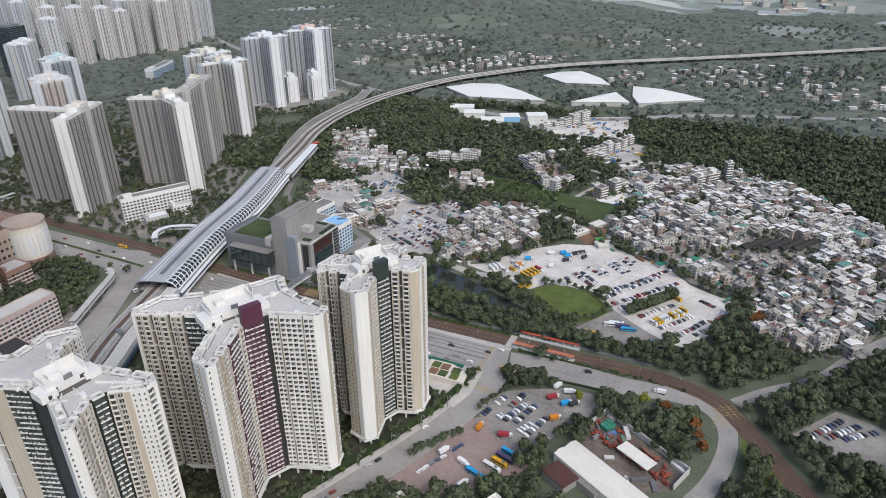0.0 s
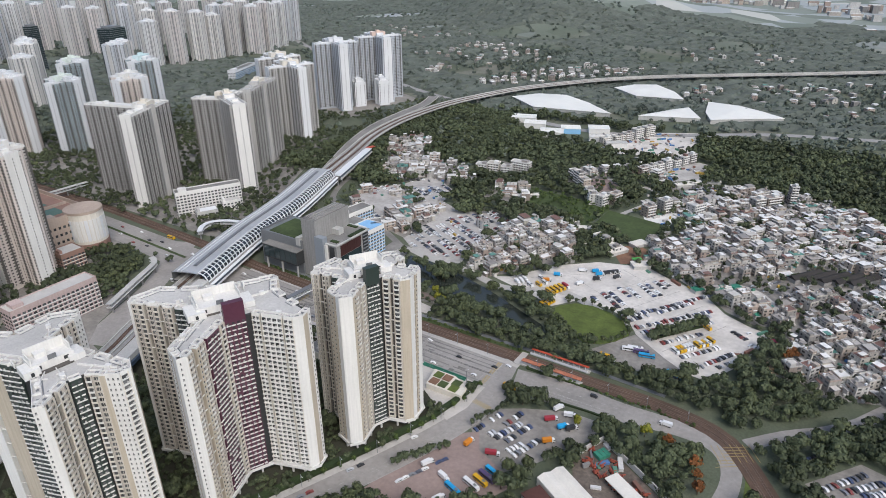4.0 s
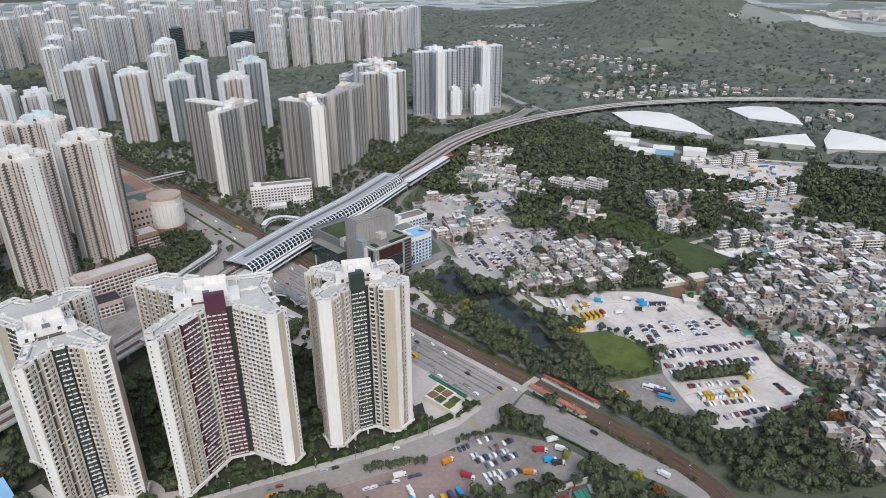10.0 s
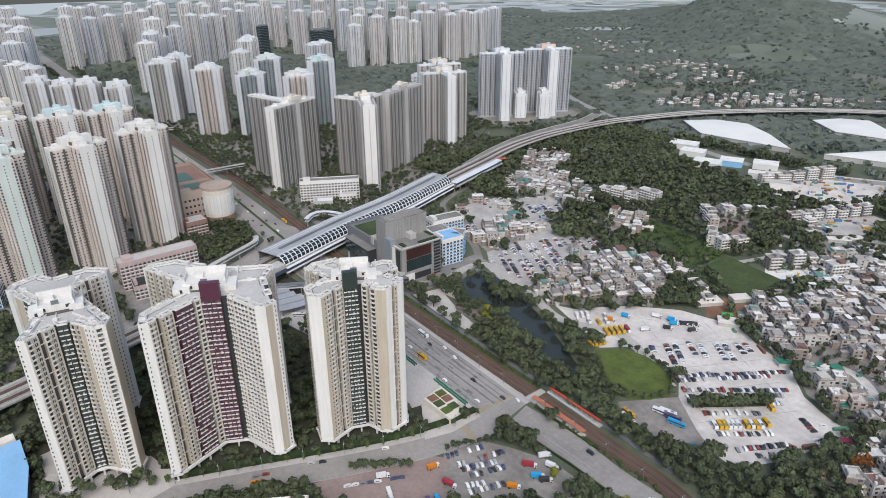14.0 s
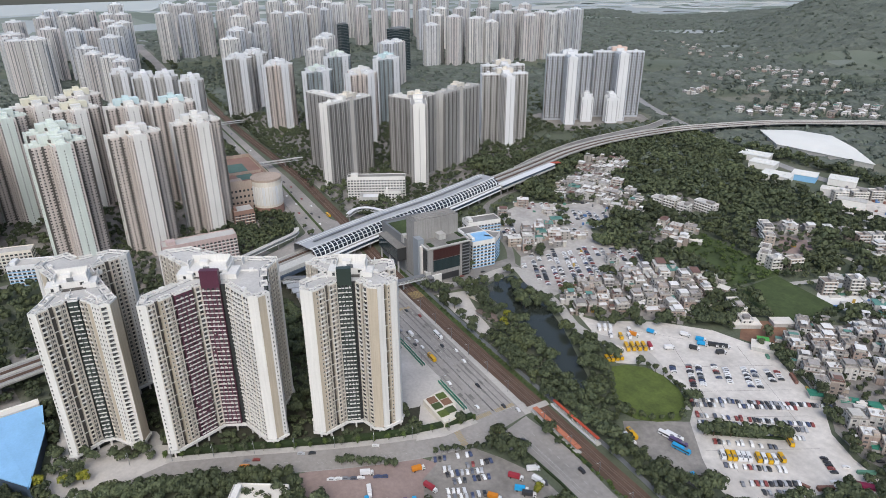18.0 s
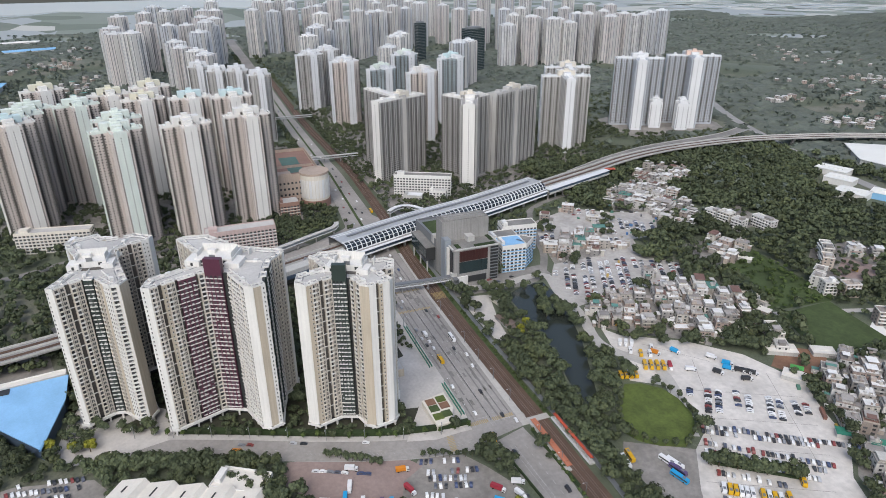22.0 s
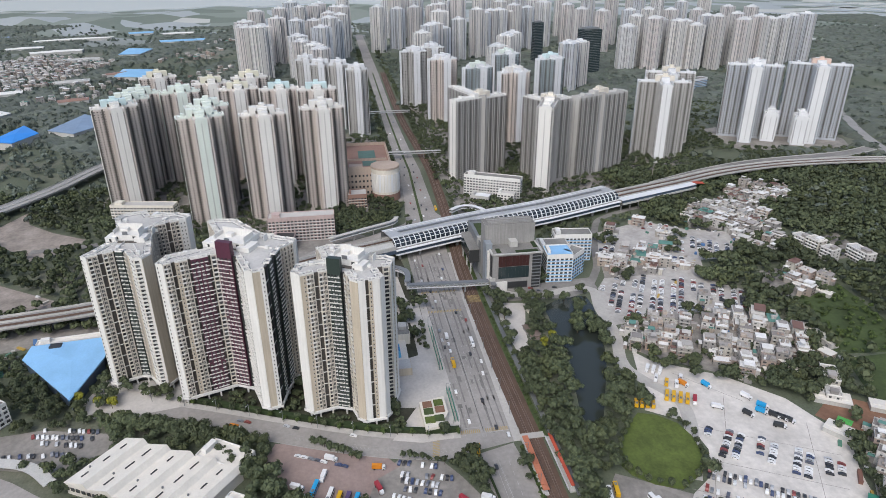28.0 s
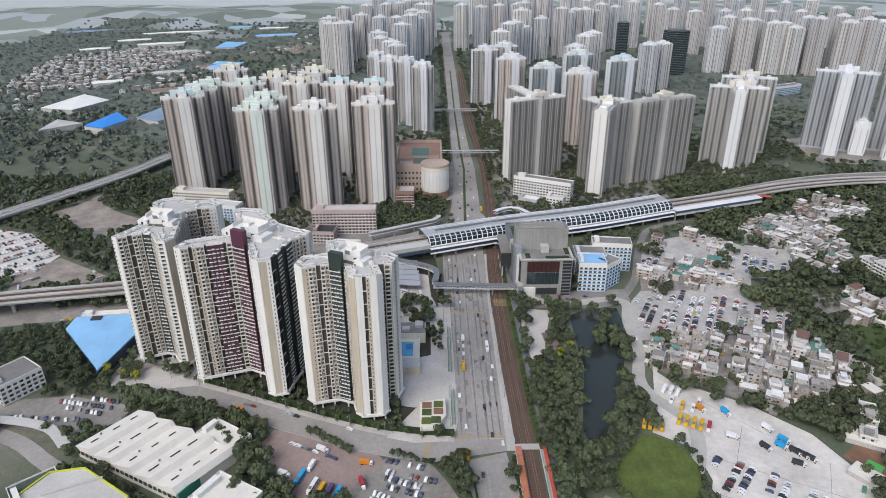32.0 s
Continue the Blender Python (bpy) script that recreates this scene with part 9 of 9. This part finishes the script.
# trees between village houses
all_sites = np.array([q[:2] for q in village_sites])
xs, ys = scatter(-520, 170, 470, 910, 8.5, 31)
keep = inside(xs, ys, V_EAST) | inside(xs, ys, V_WEST) | inside(xs, ys, V_MID) | inside(xs, ys, V_HAMLET) | inside(xs, ys, V_SIDE) | inside(xs, ys, V_SLOPE)
keep &= np.array([np.min(np.hypot(all_sites[:, 0] - x, all_sites[:, 1] - y)) > 6.4 for x, y in zip(xs, ys)])
keep &= ~inside(xs, ys, LOT) & ~inside(xs, ys, CARPARK_V) & (np.random.default_rng(2).random(len(xs)) < 0.75)
plant("village_trees", WOOD_KINDS, xs[keep], ys[keep], 0.45, 0.95, LEAF, "trees between village houses")
gx, gy = [], []
for x, y, _ in along(smooth_path([(-112, 378.6), (-60, 378.2), (-20, 379), (4, 376.5)], 6), 2.6, 1):
    if rt.random() < 0.75:
        gx.append(x + rt.uniform(-1, 1))
        gy.append(y + rt.uniform(-1.3, 1.3))
for x, y, _ in along(smooth_path([(-392, 394.5), (-300, 394.2), (-227, 393.3), (-124, 394.2)], 6), 5.0, 1):
    if rt.random() < 0.8:
        gx.append(x)
        gy.append(y + rt.uniform(-0.6, 0.6))
plant("verge_bushes", NEAR_KINDS, gx, gy, 0.22, 0.42, LEAFSCRUB, "low green bushes along the tracks")
# near and middle woods
xs, ys = free_spots(*scatter(-300, 200, 215, 620, 6.6, 5))
plant("near_woods", NEAR_KINDS, xs, ys, 0.6, 1.45, LEAF, "dense dark green woods near the tracks and pond")
xs, ys = free_spots(*scatter(-260, -20, -40, 215, 7.5, 6))
keep = xs + ys * 0.2 > -260
plant("front_woods", NEAR_KINDS, xs[keep], ys[keep], 0.75, 1.2, LEAF, "dark green trees behind the factory")
xs, ys = free_spots(*scatter(-620, 330, 600, 1060, 7.4, 7))
keep = (ys > 620) & (xs - ys * 0.1 > -680)
plant("hill_woods", HILL_KINDS, xs[keep], ys[keep], 0.6, 2.0, LEAF, "dense green woods on the slope behind the village")
xs, ys = free_spots(*scatter(-640, -290, -260, 200, 10, 8))
keep = ~inside(xs, ys, ESTATE_D)
plant("west_woods", WOOD_KINDS, xs[keep], ys[keep], 0.9, 1.4, LEAF, "dark woods beside the elevated road")
xs, ys = free_spots(*scatter(-1080, -460, 0, 840, 10.5, 9))
g9 = np.random.default_rng(3)
keep = (inside(xs, ys, ESTATE_D) | inside(xs, ys, ESTATE_E)) & (g9.random(len(xs)) < 0.93)
for sx, sy, *_ in [(-553, 261), (-528, 199), (-528, 134), (-594, 30), (-589, 131), (-645, 30), (-669, 207), (-659, 254), (-719, 116), (-684, 154), (-762, 160), (-786, 33), (-683, 35), (-686, 82), (-640, 462), (-598, 544), (-626, 618), (-695, 745), (-765, 790), (-460, 234), (-550, 460), (-572, 331), (-628, 311), (-680, 455)]:
    keep &= np.hypot(xs - sx, ys - sy) > 24
keep &= ~inside(xs, ys, [(-690, 278), (-560, 278), (-550, 345), (-690, 345)])
plant("estate_trees", HILL_KINDS, xs[keep], ys[keep], 0.8, 1.5, LEAF, "trees between the tower blocks")
gx, gy = [], []
for x in np.arange(-1900, -470, 7.5):
    for y0 in (346, 350, 404, 409):
        if rt.random() < (0.75 if x < -690 else 0.3) and not (y0 < 360 and -700 < x < -540):
            gx.append(x + rt.uniform(-3, 3))
            gy.append(y0 + rt.uniform(-2, 2))
plant("avenue_trees", HILL_KINDS, gx, gy, 0.8, 1.4, LEAF, "dark trees lining the main road")
# far woods
xs, ys = free_spots(*scatter(-2700, 700, -1100, 2500, 26, 10))
r2 = np.hypot(xs + 100, ys - 250)
far_in = (r2 > 650) & ~((xs > -640) & (xs < 330) & (ys > 600) & (ys < 1060)) & ~((xs > -640) & (xs < -290) & (ys > -260) & (ys < 200)) & (ys - 250 > -0.9 * (-xs) + -250) & ~inside(xs, ys, ESTATE_D) & ~inside(xs, ys, ESTATE_E)
g10 = np.random.default_rng(4)
patchy = np.array([noise.noise((x * 0.004, y * 0.004, 0.5)) for x, y in zip(xs, ys)])
far_in &= g10.random(len(xs)) < np.clip(0.75 + patchy * 0.9, 0.15, 1)
plant("far_woods", FAR_KINDS, xs[far_in], ys[far_in], 0.8, 1.4, LEAFHAZE, "far patchy woods across the plain, paled for haze", ground_height)
xs, ys = free_spots(*scatter(-1700, 500, -700, 1750, 17, 21))
r2 = np.hypot(xs + 100, ys - 250)
out_in = (r2 > 560) & (r2 < 1650) & ((xs < -330) | (ys > 1050)) & ~inside(xs, ys, ESTATE_D) & ~inside(xs, ys, ESTATE_E) & (ys > 0.9 * xs + 40)
patchy = np.array([noise.noise((x * 0.005, y * 0.005, 2.5)) for x, y in zip(xs, ys)])
out_in &= np.random.default_rng(14).random(len(xs)) < np.clip(0.5 + patchy * 1.4, 0.06, 0.95)
sx_, sy_ = np.array([q[0] for q in far_house]), np.array([q[1] for q in far_house])
tall = [(o.location.x, o.location.y) for o in bpy.data.objects if o.parent is None and o.name.split(".")[0] in ("tower_block", "office_tower")]
tx_, ty_ = np.array([q[0] for q in tall]), np.array([q[1] for q in tall])
out_in &= np.array([np.min(np.hypot(sx_ - x, sy_ - y)) > 10 and np.min(np.hypot(tx_ - x, ty_ - y)) > 30 for x, y in zip(xs, ys)])
for poly in FAR_ROOFS:
    out_in &= ~inside(xs, ys, poly)
plant("outer_woods", FAR_KINDS, xs[out_in], ys[out_in], 0.7, 1.35, LEAFHAZE, "patchy woods round the town, paled for haze", ground_height)
# trees at the foot of the northern towers
xs, ys = free_spots(*scatter(-1000, -400, 420, 1040, 10.5, 61))
keep = np.array([np.min(np.hypot(sx_ - x, sy_ - y)) > 12 and np.min(np.hypot(tx_ - x, ty_ - y)) > 27 for x, y in zip(xs, ys)])
keep &= ~inside(xs, ys, V_WEST) & ~inside(xs, ys, V_MID) & ~inside(xs, ys, V_SLOPE) & ~inside(xs, ys, V_HAMLET) & ~near_line(xs, ys, DECK, 24) & ~near_line(xs, ys, TAIL, 20)
keep &= np.array([noise.noise((x * 0.013, y * 0.013, 4.5)) > -0.22 for x, y in zip(xs, ys)])
for poly in FAR_ROOFS:
    keep &= ~inside(xs, ys, poly)
plant("foot_trees", HILL_KINDS, xs[keep], ys[keep], 0.8, 1.5, LEAF, "dark trees at the foot of pale towers", ground_height)
# ragged outer edge of the near woods
xs, ys = free_spots(*scatter(-25, 300, 90, 620, 9.5, 62))
past = np.maximum(np.maximum(xs - 198, 217 - ys), 0)
keep = (past > 0) & (np.random.default_rng(63).random(len(xs)) < np.exp(-past / 45))
plant("woods_edge", WOOD_KINDS, xs[keep], ys[keep], 0.7, 1.3, LEAF, "thinning trees at the edge of the woods", ground_height)
# closed canopy of the far woods, a bumpy sheet that dips into the ground at fields and houses
def canopy(name, x0, x1, y0, y1, step, seed):
    g = np.random.default_rng(seed)
    ax, ay = np.arange(x0, x1, step), np.arange(y0, y1, step)
    X, Y = np.meshgrid(ax, ay)
    X, Y = (X + g.uniform(-.35, .35, X.shape) * step).ravel(), (Y + g.uniform(-.35, .35, Y.shape) * step).ravel()
    ok = np.ones(len(X), bool)
    for poly in NO_TREES + [ESTATE_D, ESTATE_E]:
        ok &= ~inside(X, Y, poly)
    for path, w in ROADS:
        ok &= ~near_line(X, Y, path[::2] + path[-1:], w + 4)
    ok &= (np.hypot(X + 100, Y - 250) > 680) & ~((X > -630) & (X < 320) & (Y > 610) & (Y < 1050)) & ~((X > -630) & (X < -300) & (Y > -250) & (Y < 190)) & (Y > 0.9 * X + 40)
    for hx, hy, _ in far_house + village_sites:
        near = (np.abs(X - hx) < 13) & (np.abs(Y - hy) < 13)
        ok[near] = False
    for hx, hy, r in CLEAR:
        ok[np.hypot(X - hx, Y - hy) < r] = False
    Z = np.array([ground_height(x, y) for x, y in zip(X, Y)])
    pn = np.array([noise.noise((x * 0.004, y * 0.004, 0.5)) for x, y in zip(X, Y)])
    ok &= pn > -0.22
    Z = np.where(ok, Z + g.uniform(2.0, 8.5, len(Z)), Z - 1.5)
    n = len(ax)
    J, I = np.meshgrid(np.arange(len(ay) - 1), np.arange(n - 1), indexing='ij')
    q = (J * n + I).ravel()
    F = np.stack([q, q + 1, q + n + 1, q + n], -1)
    F = F[ok[F].any(1)]
    tagged(put(name, fast_mesh(name, np.stack([X, Y, Z], -1), np.concatenate([F[:, [0, 1, 2]], F[:, [0, 2, 3]]])), LEAFHAZEC), "closed green canopy of far woods, paled for haze", "woods", kind="stuff")


CLEAR = [(o.location.x, o.location.y, 30) for o in bpy.data.objects if o.parent is None and o.name.split(".")[0] in ("tower_block", "storage_hall", "shed", "school_block", "low_block", "warehouse", "apartment_block")]
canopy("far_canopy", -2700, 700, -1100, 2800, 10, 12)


def tree_template(name, label, rx, rz, zc, material, seed, trunk=0.25):
    r = random.Random(seed)
    t = thing(name, 0, -3000, label, "tree", z=-50)
    bm = bmesh.new()
    bmesh.ops.create_cone(bm, cap_ends=True, segments=7, radius1=trunk, radius2=trunk * 0.5, depth=zc, matrix=pose(0, 0, zc / 2))
    for k in range(4):
        a = k * 90 + r.uniform(-20, 20)
        bmesh.ops.create_cone(bm, cap_ends=False, segments=5, radius1=trunk * 0.5, radius2=0.04, depth=rx * 0.9, matrix=pose(0, 0, zc * 0.75, 0, 0, a) @ pose(0, 0, 0, 0, 55, 0) @ pose(0, 0, rx * 0.42))
    part("trunk", bm, BARK, t, "brown trunk with limbs")
    V, F = crown_points(r, 6, 34, 0.17 * rx, rx, rz, zc)
    put("crown", fast_mesh("crown", V, tri_faces(F)), material, t, "leafy crown")
    return t


kinds = {"street": tree_template("street_tree", "small young street tree on the footway", 2.0, 1.6, 3.6, LEAFLIGHT, 1, 0.12), "street2": tree_template("street_tree", "small leafy street tree", 2.4, 1.9, 3.8, LEAF, 2, 0.14), "big": tree_template("broad_tree", "broad dark green tree", 5.2, 4.0, 6.5, LEAF, 3, 0.4),
         "yellow": tree_template("yellow_tree", "yellow-green tree by the pond", 4.2, 3.4, 6.0, LEAFYELLOW, 4, 0.3), "red": tree_template("blossom_tree", "tree with orange-brown blossom", 4.0, 3.2, 5.6, LEAFRED, 5, 0.3)}
spots = []
for p in along(CURVED, 9.5, 30, 11.4):
    spots.append(("street" if rt.random() < .6 else "street2", p[0] + rt.uniform(-.6, .6), p[1]))
for k in range(16):
    s = k / 15
    spots.append(("street2", -137 + 20 * s + rt.uniform(-1.2, 1.2), 251 + 29 * s + rt.uniform(-1, 1)))
for k in range(9):
    spots.append(("street2", -115 + k * 1.6, 304 + k * 4 + rt.uniform(-1, 1)))
for x, y in ((-101, 345), (-97, 340), (-106, 340), (-93, 347), (-88, 349), (-110, 346)):
    spots.append(("big", x, y))
for x, y in ((-285, 407), (-262, 404), (-278, 402), (-330, 460), (-320, 455), (-75, 268), (-110, 224), (-88, 242), (-272, 470), (-262, 468), (-250, 462), (-282, 462), (-240, 458), (-232, 456)):
    spots.append(("big", x, y))
for x, y in ((-219, 425), (-212, 421), (-226, 432), (-196, 108), (-193, 118), (-200, 95), (-60, 300 + 40), (-20, 352)):
    spots.append(("yellow", x, y))
for x, y in ((12, 340), (15, 333), (-6, 352), (18, 322), (42, 486), (46, 490)):
    spots.append(("red", x, y))
for x, y, a in along([(x, y) for x, y in LAWN] + [LAWN[0]], 6.5):
    if x > -125:
        spots.append(("street2", x, y))
for k in range(10):
    spots.append(("big", -47 + k * 3 + rt.uniform(-1, 1), 460 + k * 4.3))
for k in range(24):
    spots.append(("big" if k % 3 else "street2", rt.uniform(-330, -150), 0))
ge = np.random.default_rng(9)
ex_, ey_ = scatter(-345, -130, 100, 338, 8.5, 15)
ok = inside(ex_, ey_, ESTATE)
for line in TOWER_OUTLINES:
    ok &= ~inside(ex_, ey_, line) & ~near_line(ex_, ey_, line + line[:1], 3.0)
ok &= ~inside(ex_, ey_, APRON) & ~inside(ex_, ey_, HALL)
for poly in ([(-260, 298), (-260, 326), (-190, 326), (-190, 298)], [(-207, 298), (-207, 330), (-160, 330), (-160, 300)], [(-400, 285), (-400, 330), (-300, 330), (-310, 285)], [(-165, 318), (-165, 339), (-130, 339), (-130, 318)]):
    ok &= ~inside(ex_, ey_, poly)
for q in (CURVED, DRIVE):
    ok &= ~near_line(ex_, ey_, q, 15 if q is CURVED else 7)
for p, w in ((DECK, 22),):
    ok &= ~near_line(ex_, ey_, p, w)
ok &= (ge.random(len(ex_)) < 0.72) & ~inside(ex_, ey_, OPEN_PLAZA)
for x, y in zip(ex_[ok], ey_[ok]):
    spots.append(("street2" if rt.random() < .5 else "big", x, y))
for kind, x, y in spots:
    if y == 0:
        continue
    s = rt.uniform(0.8, 1.2)
    o = copy_thing(kinds[kind], pose(x, y, 0.05, 0, 0, rt.uniform(0, 360)))
    o.scale = (s, s, s)
for t in kinds.values():
    for o in [*t.children_recursive, t]:
        bpy.data.objects.remove(o)
# clipped hedges
for nm, path, w, h in (("hedge", side_line(CURVED, 15.4)[5:], 3.4, 2.8), ("hedge", [(-47, 462), (-19, 500)], 1.4, 1.6), ("hedge", [(-100, 352), (-60, 355.5), (-36, 356)], 1.2, 1.2), ("hedge", [(-60, 379.5), (-112, 377.5)], 2.4, 0.8)):
    tagged(put(nm, strip(nm, path, w / 2, -w / 2, 0, h), HEDGE), "long clipped dark green hedge", "hedge")
